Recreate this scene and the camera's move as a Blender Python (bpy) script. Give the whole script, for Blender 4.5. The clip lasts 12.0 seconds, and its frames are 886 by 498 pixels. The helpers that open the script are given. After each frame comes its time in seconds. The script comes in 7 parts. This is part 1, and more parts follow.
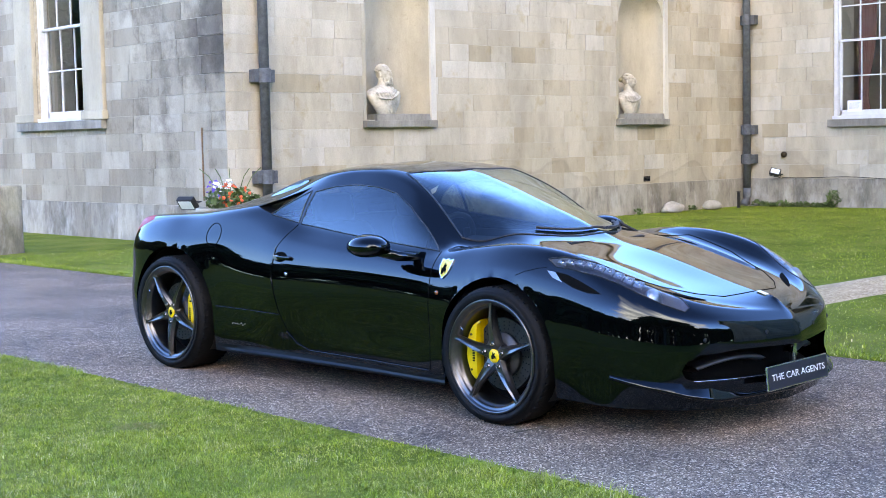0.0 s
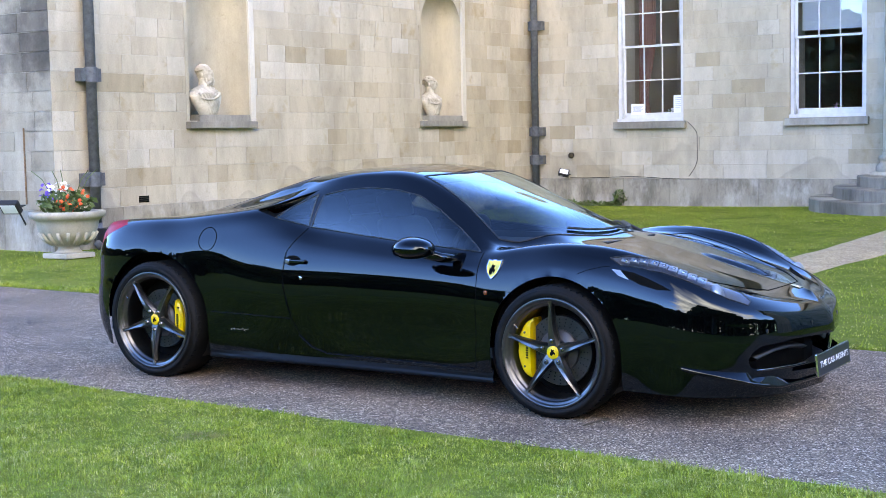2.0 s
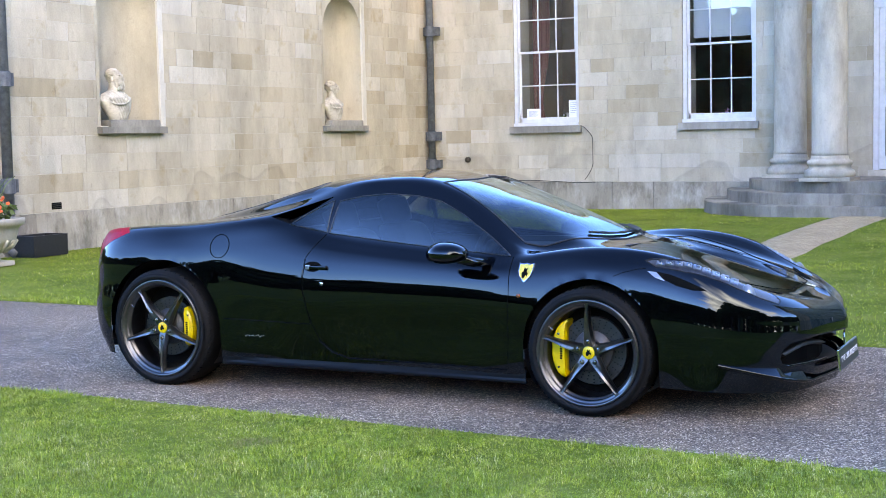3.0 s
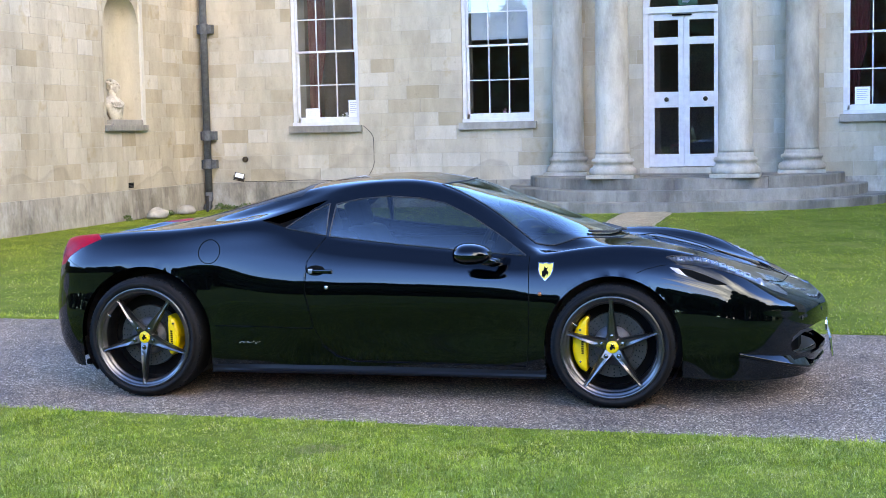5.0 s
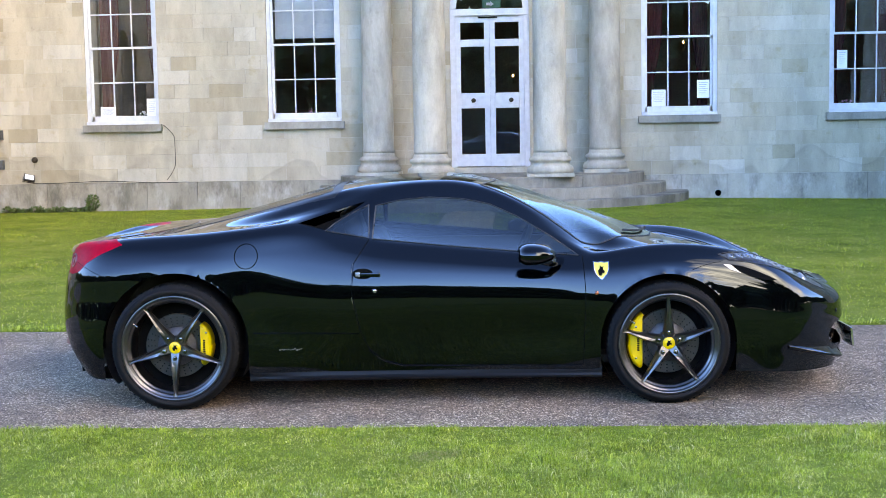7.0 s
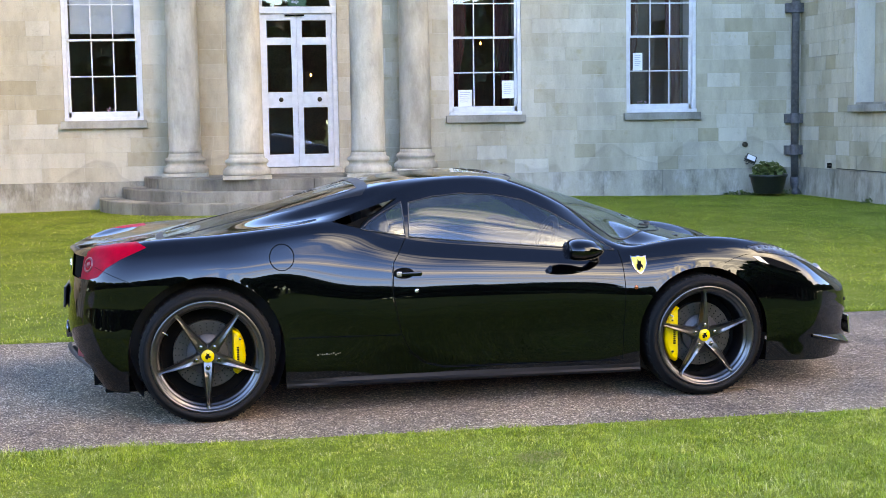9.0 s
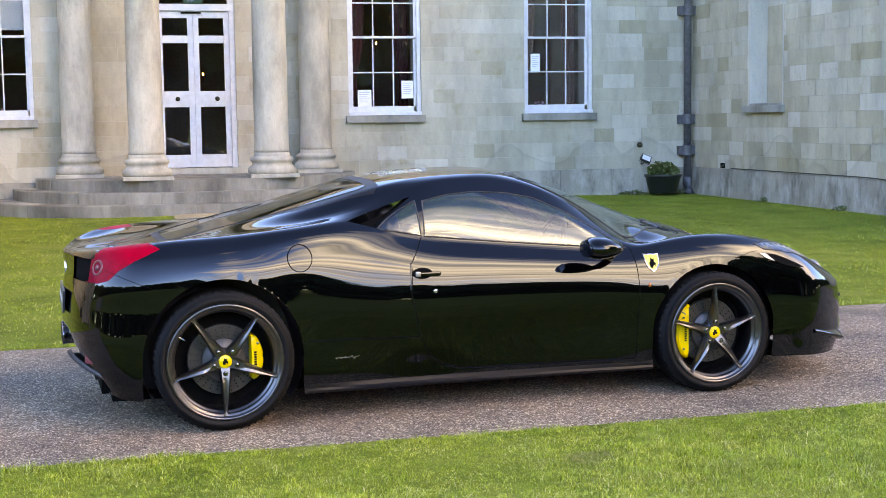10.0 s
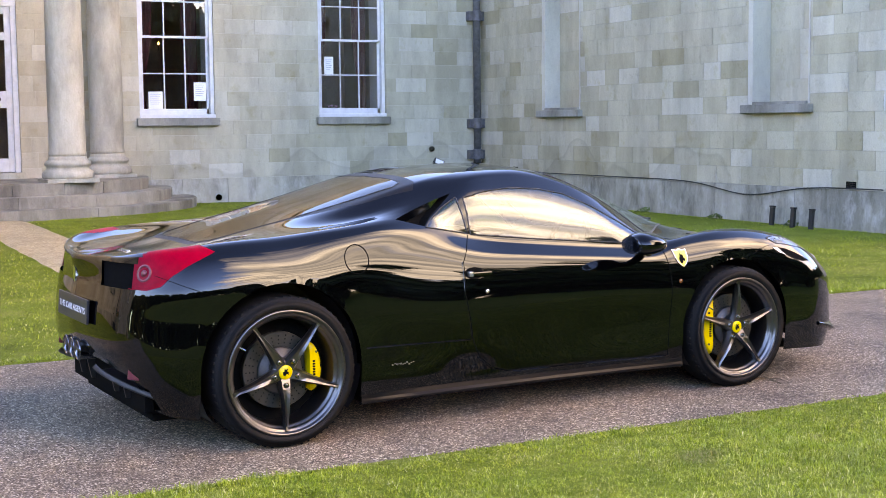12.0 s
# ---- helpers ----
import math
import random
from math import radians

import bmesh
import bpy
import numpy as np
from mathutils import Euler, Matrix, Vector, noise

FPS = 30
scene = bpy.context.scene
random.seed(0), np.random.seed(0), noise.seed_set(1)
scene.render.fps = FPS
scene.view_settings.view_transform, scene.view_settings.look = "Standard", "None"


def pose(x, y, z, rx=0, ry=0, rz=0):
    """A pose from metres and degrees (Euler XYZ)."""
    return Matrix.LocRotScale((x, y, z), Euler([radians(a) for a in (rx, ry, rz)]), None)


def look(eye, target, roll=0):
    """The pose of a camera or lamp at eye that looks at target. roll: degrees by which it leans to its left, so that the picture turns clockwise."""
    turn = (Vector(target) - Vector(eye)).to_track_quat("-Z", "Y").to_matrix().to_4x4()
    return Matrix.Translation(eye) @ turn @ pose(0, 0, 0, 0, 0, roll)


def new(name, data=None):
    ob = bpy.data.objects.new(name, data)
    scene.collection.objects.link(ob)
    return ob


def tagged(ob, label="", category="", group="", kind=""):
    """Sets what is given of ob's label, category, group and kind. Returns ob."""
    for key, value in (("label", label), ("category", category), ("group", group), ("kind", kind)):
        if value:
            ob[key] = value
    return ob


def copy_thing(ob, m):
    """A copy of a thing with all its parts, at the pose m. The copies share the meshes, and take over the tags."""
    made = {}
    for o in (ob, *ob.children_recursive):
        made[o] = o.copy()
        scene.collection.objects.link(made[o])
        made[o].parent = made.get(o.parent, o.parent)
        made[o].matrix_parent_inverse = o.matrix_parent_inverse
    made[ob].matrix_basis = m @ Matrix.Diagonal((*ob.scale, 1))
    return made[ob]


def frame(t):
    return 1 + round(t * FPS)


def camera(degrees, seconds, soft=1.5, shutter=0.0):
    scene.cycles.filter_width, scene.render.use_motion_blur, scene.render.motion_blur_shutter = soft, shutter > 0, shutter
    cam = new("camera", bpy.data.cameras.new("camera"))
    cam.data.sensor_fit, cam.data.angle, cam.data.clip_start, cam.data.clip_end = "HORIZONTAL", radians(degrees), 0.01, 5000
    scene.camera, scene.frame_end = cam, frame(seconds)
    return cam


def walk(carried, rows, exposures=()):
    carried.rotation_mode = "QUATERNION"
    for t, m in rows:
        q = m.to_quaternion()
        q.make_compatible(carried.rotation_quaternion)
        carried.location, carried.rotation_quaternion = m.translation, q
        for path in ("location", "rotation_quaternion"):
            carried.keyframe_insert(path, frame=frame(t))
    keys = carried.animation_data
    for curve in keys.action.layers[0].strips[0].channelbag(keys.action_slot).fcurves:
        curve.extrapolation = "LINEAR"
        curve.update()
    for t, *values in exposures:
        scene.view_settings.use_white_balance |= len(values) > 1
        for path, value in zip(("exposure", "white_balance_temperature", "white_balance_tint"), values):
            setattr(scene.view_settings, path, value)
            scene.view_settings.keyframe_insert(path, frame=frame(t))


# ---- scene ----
cam = camera(36.0, 12.0, soft=0.6)
PATH = [
    (0, (7.145, -4.402, 1.336), (5.685, -3.044, 1.18), -1.2),
    (0.5, (6.902, -4.696, 1.331), (5.518, -3.261, 1.174), -1.0),
    (1, (6.621, -5.007, 1.341), (5.316, -3.499, 1.183), -1.0),
    (1.5, (6.308, -5.32, 1.361), (5.086, -3.745, 1.201), -1.1),
    (2, (5.981, -5.598, 1.386), (4.84, -3.963, 1.222), -1.1),
    (2.5, (5.621, -5.905, 1.399), (4.57, -4.211, 1.236), -1.1),
    (3, (5.266, -6.205, 1.422), (4.311, -4.455, 1.259), -1.2),
    (5, (3.713, -6.943, 1.483), (3.175, -5.024, 1.308), -1.2),
    (5.5, (3.26, -7.054, 1.494), (2.833, -5.109, 1.316), -1.1),
    (6, (2.814, -7.132, 1.516), (2.486, -5.168, 1.334), -1.1),
    (6.5, (2.341, -7.16, 1.509), (2.116, -5.181, 1.328), -1.1),
    (7, (1.876, -7.177, 1.518), (1.759, -5.189, 1.335), -1.0),
    (8.8, (0.326, -6.955, 1.507), (0.584, -4.98, 1.322), -1.2),
    (9, (0.162, -6.913, 1.505), (0.461, -4.944, 1.318), -0.9),
    (9.5, (-0.248, -6.757, 1.499), (0.158, -4.808, 1.31), -0.9),
    (10, (-0.637, -6.611, 1.494), (-0.129, -4.685, 1.306), -0.8),
    (10.5, (-1.03, -6.409, 1.48), (-0.419, -4.514, 1.295), -0.8),
    (11, (-1.42, -6.194, 1.472), (-0.707, -4.335, 1.288), -0.7),
    (11.5, (-1.766, -5.961, 1.461), (-0.956, -4.142, 1.276), -0.6),
    (12, (-2.127, -5.704, 1.441), (-1.215, -3.933, 1.259), -0.6),
]
walk(cam, [(t, look(eye, target, roll)) for t, eye, target, roll in PATH], [(0, 2.9, 12400, 29), (5, 2.98, 13400, 29), (9, 3.12, 31000, 34), (12, 3.11, 60000, 44)])

# ---- light ----
SUN_AZ, SUN_EL = radians(-35), radians(13)   # low sun, veiled, kept behind tall trees added to hide it
world = bpy.data.worlds.new("sky")
scene.world = world
world.use_nodes = True
wn, wl = world.node_tree.nodes, world.node_tree.links
wn.clear()
w_out = wn.new("ShaderNodeOutputWorld")
w_bg = wn.new("ShaderNodeBackground")
w_sky = wn.new("ShaderNodeTexSky")
w_sky.sky_type, w_sky.sun_disc = "NISHITA", False
w_sky.sun_elevation, w_sky.sun_rotation = SUN_EL, radians(90) - SUN_AZ
w_sky.air_density, w_sky.dust_density, w_sky.ozone_density = 1.0, 0.0, 2.0
w_co = wn.new("ShaderNodeTexCoord")
w_map = wn.new("ShaderNodeMapping")
w_map.inputs["Scale"].default_value, w_map.inputs["Rotation"].default_value = (0.7, 2.0, 1.0), (0, 0, radians(-30))
w_no = wn.new("ShaderNodeTexNoise")
w_no.inputs["Scale"].default_value, w_no.inputs["Detail"].default_value = 1.9, 9
w_no.inputs["Roughness"].default_value = 0.62
w_sep = wn.new("ShaderNodeSeparateXYZ")
w_neg = wn.new("ShaderNodeMath")
w_neg.operation = "MULTIPLY"
w_neg.inputs[1].default_value = -1.0
w_az = wn.new("ShaderNodeMath")
w_az.operation = "ARCTAN2"
w_turn = wn.new("ShaderNodeMath")
w_turn.operation = "MULTIPLY_ADD"
w_turn.inputs[1].default_value, w_turn.inputs[2].default_value = 1 / (2 * math.pi), 0.5
w_bank = wn.new("ShaderNodeValToRGB")      # how cloudy the sky is, by bearing
bank = ((-180, 0.26), (-116, 0.28), (-98, 0.54), (-80, 0.52), (-66, 0.39), (-30, 0.38), (0, 0.46), (14, 0.62), (28, 0.92), (74, 0.90), (92, 0.62), (108, 0.34), (180, 0.26))
while len(w_bank.color_ramp.elements) < len(bank):
    w_bank.color_ramp.elements.new(0.5)
for e, (deg, v) in zip(w_bank.color_ramp.elements, bank):
    e.position, e.color = deg / 360 + 0.5, (v, v, v, 1)
w_add = wn.new("ShaderNodeMath")
w_add.operation = "ADD"
w_half = wn.new("ShaderNodeMath")
w_half.operation = "MULTIPLY"
w_half.inputs[1].default_value = 0.5
w_ramp = wn.new("ShaderNodeValToRGB")
w_ramp.color_ramp.elements[0].position, w_ramp.color_ramp.elements[1].position = 0.545, 0.675
w_mix = wn.new("ShaderNodeMix")
w_mix.data_type = "RGBA"
w_body = wn.new("ShaderNodeTexNoise")      # bright tops and grey undersides of the clouds
w_body.inputs["Scale"].default_value, w_body.inputs["Detail"].default_value, w_body.inputs["Roughness"].default_value = 3.4, 7, 0.6
w_shade = wn.new("ShaderNodeValToRGB")
w_shade.color_ramp.elements[0].position, w_shade.color_ramp.elements[0].color = 0.36, (0.26, 0.29, 0.33, 1)
w_shade.color_ramp.elements[1].position, w_shade.color_ramp.elements[1].color = 0.66, (1, 1, 1, 1)
w_near = wn.new("ShaderNodeMapRange")      # clouds are brighter towards the veiled sun
w_near.inputs["From Min"].default_value, w_near.inputs["From Max"].default_value = 0.40, 0.82
w_near.inputs["To Min"].default_value, w_near.inputs["To Max"].default_value = 9.0, 21.5
w_white = wn.new("ShaderNodeVectorMath")
w_white.operation = "SCALE"
w_cool = wn.new("ShaderNodeVectorMath")
w_cool.operation = "MULTIPLY"
w_hue = wn.new("ShaderNodeMix")            # warmer towards the sun, bluish away from it
w_hue.data_type = "RGBA"
w_hue.inputs["A"].default_value, w_hue.inputs["B"].default_value = (0.86, 0.96, 1.03, 1), (0.73, 0.93, 1.14, 1)
w_lift = wn.new("ShaderNodeMath")          # the deck of cloud lies flat overhead
w_lift.operation, w_lift.inputs[1].default_value = "ADD", 0.16
w_lift.use_clamp = False
w_deck = wn.new("ShaderNodeVectorMath")
w_deck.operation = "DIVIDE"
wl.new(w_sep.outputs["Z"], w_lift.inputs[0])
wl.new(w_co.outputs["Generated"], w_deck.inputs[0])
wl.new(w_lift.outputs["Value"], w_deck.inputs[1])
wl.new(w_deck.outputs["Vector"], w_map.inputs["Vector"])
wl.new(w_map.outputs["Vector"], w_no.inputs["Vector"])
wl.new(w_co.outputs["Generated"], w_sep.inputs["Vector"])
wl.new(w_sep.outputs["Y"], w_neg.inputs[0])
wl.new(w_sep.outputs["X"], w_az.inputs[0])
wl.new(w_neg.outputs["Value"], w_az.inputs[1])
wl.new(w_az.outputs["Value"], w_turn.inputs[0])
wl.new(w_turn.outputs["Value"], w_bank.inputs["Fac"])
wl.new(w_bank.outputs["Color"], w_add.inputs[0])
wl.new(w_no.outputs["Fac"], w_add.inputs[1])
wl.new(w_map.outputs["Vector"], w_body.inputs["Vector"])
wl.new(w_body.outputs["Fac"], w_shade.inputs["Fac"])
wl.new(w_bank.outputs["Color"], w_near.inputs["Value"])
wl.new(w_shade.outputs["Color"], w_white.inputs[0])
wl.new(w_near.outputs["Result"], w_white.inputs["Scale"])
wl.new(w_white.outputs["Vector"], w_cool.inputs[0])
w_side = wn.new("ShaderNodeMapRange")
w_side.inputs["From Min"].default_value, w_side.inputs["From Max"].default_value = 0.45, 0.90
wl.new(w_bank.outputs["Color"], w_side.inputs["Value"])
wl.new(w_side.outputs["Result"], w_hue.inputs["Factor"])
wl.new(w_hue.outputs["Result"], w_cool.inputs[1])
wl.new(w_cool.outputs["Vector"], w_mix.inputs["B"])
w_high = wn.new("ShaderNodeMapRange")      # clouds thin out towards the zenith
w_high.inputs["From Min"].default_value, w_high.inputs["From Max"].default_value = 0.58, 0.90
w_high.inputs["To Min"].default_value, w_high.inputs["To Max"].default_value = 0.0, -0.40
w_sum = wn.new("ShaderNodeMath")
w_sum.operation = "ADD"
wl.new(w_sep.outputs["Z"], w_high.inputs["Value"])
wl.new(w_add.outputs["Value"], w_sum.inputs[0])
wl.new(w_high.outputs["Result"], w_sum.inputs[1])
wl.new(w_sum.outputs["Value"], w_half.inputs[0])
wl.new(w_half.outputs["Value"], w_ramp.inputs["Fac"])
wl.new(w_ramp.outputs["Color"], w_mix.inputs["Factor"])
w_tint = wn.new("ShaderNodeMix")
w_tint.data_type, w_tint.blend_type = "RGBA", "MULTIPLY"
w_tint.inputs["Factor"].default_value = 1.0
w_tint.inputs["B"].default_value = (0.66, 2.15, 4.4, 1)
w_zen = wn.new("ShaderNodeMapRange")       # the blue deepens overhead
w_zen.inputs["From Min"].default_value, w_zen.inputs["From Max"].default_value = 0.50, 0.88
w_zen.inputs["To Min"].default_value, w_zen.inputs["To Max"].default_value = 1.0, 0.28
w_deep = wn.new("ShaderNodeVectorMath")
w_deep.operation = "SCALE"
wl.new(w_sep.outputs["Z"], w_zen.inputs["Value"])
wl.new(w_sky.outputs["Color"], w_deep.inputs[0])
wl.new(w_zen.outputs["Result"], w_deep.inputs["Scale"])
wl.new(w_deep.outputs["Vector"], w_tint.inputs["A"])
w_low = wn.new("ShaderNodeMapRange")       # pale haze above the horizon
w_low.inputs["From Min"].default_value, w_low.inputs["From Max"].default_value = 0.02, 0.30
w_low.inputs["To Min"].default_value, w_low.inputs["To Max"].default_value = 0.42, 0.0
wl.new(w_sep.outputs["Z"], w_low.inputs["Value"])
w_haze = wn.new("ShaderNodeMix")
w_haze.data_type = "RGBA"
w_haze.inputs["B"].default_value = (3.8, 6.3, 9.6, 1)
wl.new(w_low.outputs["Result"], w_haze.inputs["Factor"])
wl.new(w_tint.outputs["Result"], w_haze.inputs["A"])
wl.new(w_haze.outputs["Result"], w_mix.inputs["A"])
wl.new(w_mix.outputs["Result"], w_bg.inputs["Color"])
w_bg.inputs["Strength"].default_value = 0.12
wl.new(w_bg.outputs["Background"], w_out.inputs["Surface"])

sun_data = bpy.data.lights.new("sun", "SUN")
sun_data.energy, sun_data.angle, sun_data.color = 0.5, radians(10), (1.0, 0.84, 0.62)
sun = new("sun", sun_data)
sun_dir = Vector((math.cos(SUN_AZ) * math.cos(SUN_EL), math.sin(SUN_AZ) * math.cos(SUN_EL), math.sin(SUN_EL)))
sun.matrix_world = look(sun_dir * 60, (0, 0, 0))


# ---- materials ----
def node_mat(name):
    m = bpy.data.materials.new(name)
    m.use_nodes = True
    nt = m.node_tree
    return m, nt, nt.nodes["Principled BSDF"]


def tex_noise(nt, scale, detail=4, rough=0.6, vec=None, dims=None):
    n = nt.nodes.new("ShaderNodeTexNoise")
    n.inputs["Scale"].default_value, n.inputs["Detail"].default_value, n.inputs["Roughness"].default_value = scale, detail, rough
    if vec is not None:
        nt.links.new(vec, n.inputs["Vector"])
    return n.outputs["Fac"]


def ramp(nt, fac, stops):
    r = nt.nodes.new("ShaderNodeValToRGB")
    els = r.color_ramp.elements
    while len(els) < len(stops):
        els.new(0.5)
    for e, (p, c) in zip(els, stops):
        e.position, e.color = p, (*c, 1) if len(c) == 3 else c
    nt.links.new(fac, r.inputs["Fac"])
    return r.outputs["Color"]


def grey(v):
    return (v, v, v)


def mixc(nt, mode, fac, a, b):
    m = nt.nodes.new("ShaderNodeMix")
    m.data_type, m.blend_type = "RGBA", mode
    for key, val in (("Factor", fac), ("A", a), ("B", b)):
        if isinstance(val, (int, float)):
            m.inputs[key].default_value = val
        elif isinstance(val, tuple):
            m.inputs[key].default_value = (*val, 1)
        else:
            nt.links.new(val, m.inputs[key])
    return m.outputs["Result"]


def bump(nt, bsdf, height, strength, dist=0.01):
    b = nt.nodes.new("ShaderNodeBump")
    b.inputs["Strength"].default_value, b.inputs["Distance"].default_value = strength, dist
    nt.links.new(height, b.inputs["Height"])
    nt.links.new(b.outputs["Normal"], bsdf.inputs["Normal"])


def world_pos(nt):
    return nt.nodes.new("ShaderNodeNewGeometry").outputs["Position"]


def simple(name, col, rough, metal=0.0, coat=0.0, var=0.25, scale=30.0, bump_s=0.0, bump_scale=200.0, spec=0.5):
    """Plain surface with faint mottling and grain."""
    m, nt, b = node_mat(name)
    tc = nt.nodes.new("ShaderNodeTexCoord").outputs["Object"]
    n = tex_noise(nt, scale, 5, 0.65, tc)
    lo, hi = [c * (1 - var) for c in col], [min(1, c * (1 + var)) for c in col]
    nt.links.new(ramp(nt, n, [(0.3, tuple(lo)), (0.7, tuple(hi))]), b.inputs["Base Color"])
    b.inputs["Roughness"].default_value, b.inputs["Metallic"].default_value = rough, metal
    b.inputs["Coat Weight"].default_value, b.inputs["Specular IOR Level"].default_value = coat, spec
    b.inputs["Coat Roughness"].default_value = 0.03
    if bump_s:
        bump(nt, b, tex_noise(nt, bump_scale, 3, 0.6, tc), bump_s, 0.004)
    return m


def stone(name, stops, island=False, soot=0.25, bumps=0.35, patch=False, streak=0.0, corner=False):
    """Ashlar limestone: every block has its own tone; weather stains run over the joints."""
    m, nt, b = node_mat(name)
    pos = world_pos(nt)
    if island:
        rnd = nt.nodes.new("ShaderNodeNewGeometry").outputs["Random Per Island"]
    else:
        rnd = nt.nodes.new("ShaderNodeObjectInfo").outputs["Random"]
    tone = ramp(nt, rnd, stops)
    grain = ramp(nt, tex_noise(nt, 55, 6, 0.7, pos), [(0.3, grey(0.86)), (0.7, grey(1.03))])
    col = mixc(nt, "MULTIPLY", 1.0, tone, grain)
    mp = nt.nodes.new("ShaderNodeMapping")
    mp.inputs["Scale"].default_value = (1.4, 1.4, 0.5)
    nt.links.new(pos, mp.inputs["Vector"])
    big = ramp(nt, tex_noise(nt, 1.1, 7, 0.68, mp.outputs["Vector"]), [(0.36, grey(1 - soot)), (0.62, grey(1.05))])
    col = mixc(nt, "MULTIPLY", 1.0, col, big)
    spots = ramp(nt, tex_noise(nt, 9, 6, 0.75, pos), [(0.30, grey(0.66)), (0.42, grey(0.93))])
    col = mixc(nt, "MULTIPLY", 0.7, col, spots)
    if patch:                               # cement repairs and damp marks along the foot of the wall
        sp = nt.nodes.new("ShaderNodeSeparateXYZ")
        nt.links.new(pos, sp.inputs["Vector"])
        lo = nt.nodes.new("ShaderNodeMath")
        lo.operation = "MULTIPLY_ADD"
        lo.inputs[1].default_value, lo.inputs[2].default_value = -0.42, 0.36
        nt.links.new(sp.outputs["Z"], lo.inputs[0])
        ad = nt.nodes.new("ShaderNodeMath")
        nt.links.new(lo.outputs["Value"], ad.inputs[0])
        nt.links.new(tex_noise(nt, 0.95, 2, 0.35, pos), ad.inputs[1])
        col = mixc(nt, "MULTIPLY", 0.85, col, ramp(nt, ad.outputs["Value"], [(0.555, grey(1.0)), (0.575, (0.80, 0.80, 0.81)), (0.63, (0.92, 0.91, 0.90))]))
        col = mixc(nt, "MULTIPLY", 1.0, col, ramp(nt, tex_noise(nt, 3.2, 5, 0.6, pos), [(0.28, (0.90, 0.84, 0.74)), (0.40, grey(1.0))]))
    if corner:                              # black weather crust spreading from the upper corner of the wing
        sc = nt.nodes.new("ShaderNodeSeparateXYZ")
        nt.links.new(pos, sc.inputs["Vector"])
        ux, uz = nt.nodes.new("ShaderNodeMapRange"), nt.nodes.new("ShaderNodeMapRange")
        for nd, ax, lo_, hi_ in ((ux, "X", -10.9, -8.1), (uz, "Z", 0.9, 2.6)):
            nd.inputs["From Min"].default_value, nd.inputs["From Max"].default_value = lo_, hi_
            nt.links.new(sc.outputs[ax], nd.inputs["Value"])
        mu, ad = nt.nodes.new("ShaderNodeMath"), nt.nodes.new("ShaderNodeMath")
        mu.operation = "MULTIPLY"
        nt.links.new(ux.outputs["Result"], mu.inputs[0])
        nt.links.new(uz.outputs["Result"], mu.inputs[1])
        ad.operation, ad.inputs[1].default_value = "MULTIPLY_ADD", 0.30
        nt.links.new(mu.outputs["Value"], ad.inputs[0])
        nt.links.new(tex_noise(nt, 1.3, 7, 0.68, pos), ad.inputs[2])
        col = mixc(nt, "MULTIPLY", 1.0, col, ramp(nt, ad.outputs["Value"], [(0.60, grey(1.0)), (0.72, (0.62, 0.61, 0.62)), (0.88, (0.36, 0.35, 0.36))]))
    if streak:
        ms = nt.nodes.new("ShaderNodeMapping")
        ms.inputs["Scale"].default_value = (1.9, 1.9, 1.0)
        nt.links.new(pos, ms.inputs["Vector"])
        col = mixc(nt, "MIX", ramp(nt, tex_noise(nt, 1.5, 7, 0.7, ms.outputs["Vector"]), [(0.50, grey(0.0)), (0.64, grey(streak))]), col, (0.48, 0.45, 0.40))
        ms2 = nt.nodes.new("ShaderNodeMapping")
        ms2.inputs["Scale"].default_value, ms2.inputs["Location"].default_value = (2.4, 2.4, 1.0), (4.0, 9.0, 2.0)
        nt.links.new(pos, ms2.inputs["Vector"])
        col = mixc(nt, "MULTIPLY", 1.0, col, ramp(nt, tex_noise(nt, 1.2, 7, 0.7, ms2.outputs["Vector"]), [(0.34, grey(0.55)), (0.52, grey(1.0))]))
    nt.links.new(col, b.inputs["Base Color"])
    b.inputs["Roughness"].default_value, b.inputs["Specular IOR Level"].default_value = 0.88, 0.25
    bump(nt, b, tex_noise(nt, 40, 8, 0.75, pos), bumps, 0.012)
    return m


CREAM = [(0.0, (0.430, 0.352, 0.245)), (0.06, (0.490, 0.408, 0.298)), (0.14, (0.512, 0.438, 0.332)), (0.45, (0.535, 0.462, 0.356)), (0.72, (0.552, 0.484, 0.381)), (0.90, (0.578, 0.516, 0.420)), (1.0, (0.61, 0.56, 0.475))]
BUFF = [(0.0, (0.446, 0.349, 0.228)), (0.10, (0.507, 0.414, 0.293)), (0.45, (0.558, 0.470, 0.349)), (0.8, (0.591, 0.507, 0.391)), (1.0, (0.651, 0.581, 0.484))]
SOOTY = [(0.0, (0.28, 0.240, 0.185)), (0.35, (0.36, 0.308, 0.236)), (0.6, (0.42, 0.360, 0.275)), (1.0, (0.50, 0.430, 0.330))]
GREYED = [(0.0, (0.335, 0.278, 0.208)), (0.2, (0.385, 0.328, 0.25)), (0.6, (0.435, 0.375, 0.288)), (1.0, (0.50, 0.442, 0.355))]
PLINTH = [(0.0, (0.32, 0.285, 0.23)), (0.5, (0.40, 0.36, 0.295)), (1.0, (0.49, 0.44, 0.36))]
M_cream, M_cream_i = stone("limestone_cream", CREAM, patch=True), stone("limestone_cream_joined", CREAM, True, patch=True)
M_buff, M_buff_i = stone("limestone_buff", BUFF, patch=True), stone("limestone_buff_joined", BUFF, True, patch=True)
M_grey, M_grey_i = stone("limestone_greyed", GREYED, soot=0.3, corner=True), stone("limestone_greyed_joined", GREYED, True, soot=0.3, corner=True)
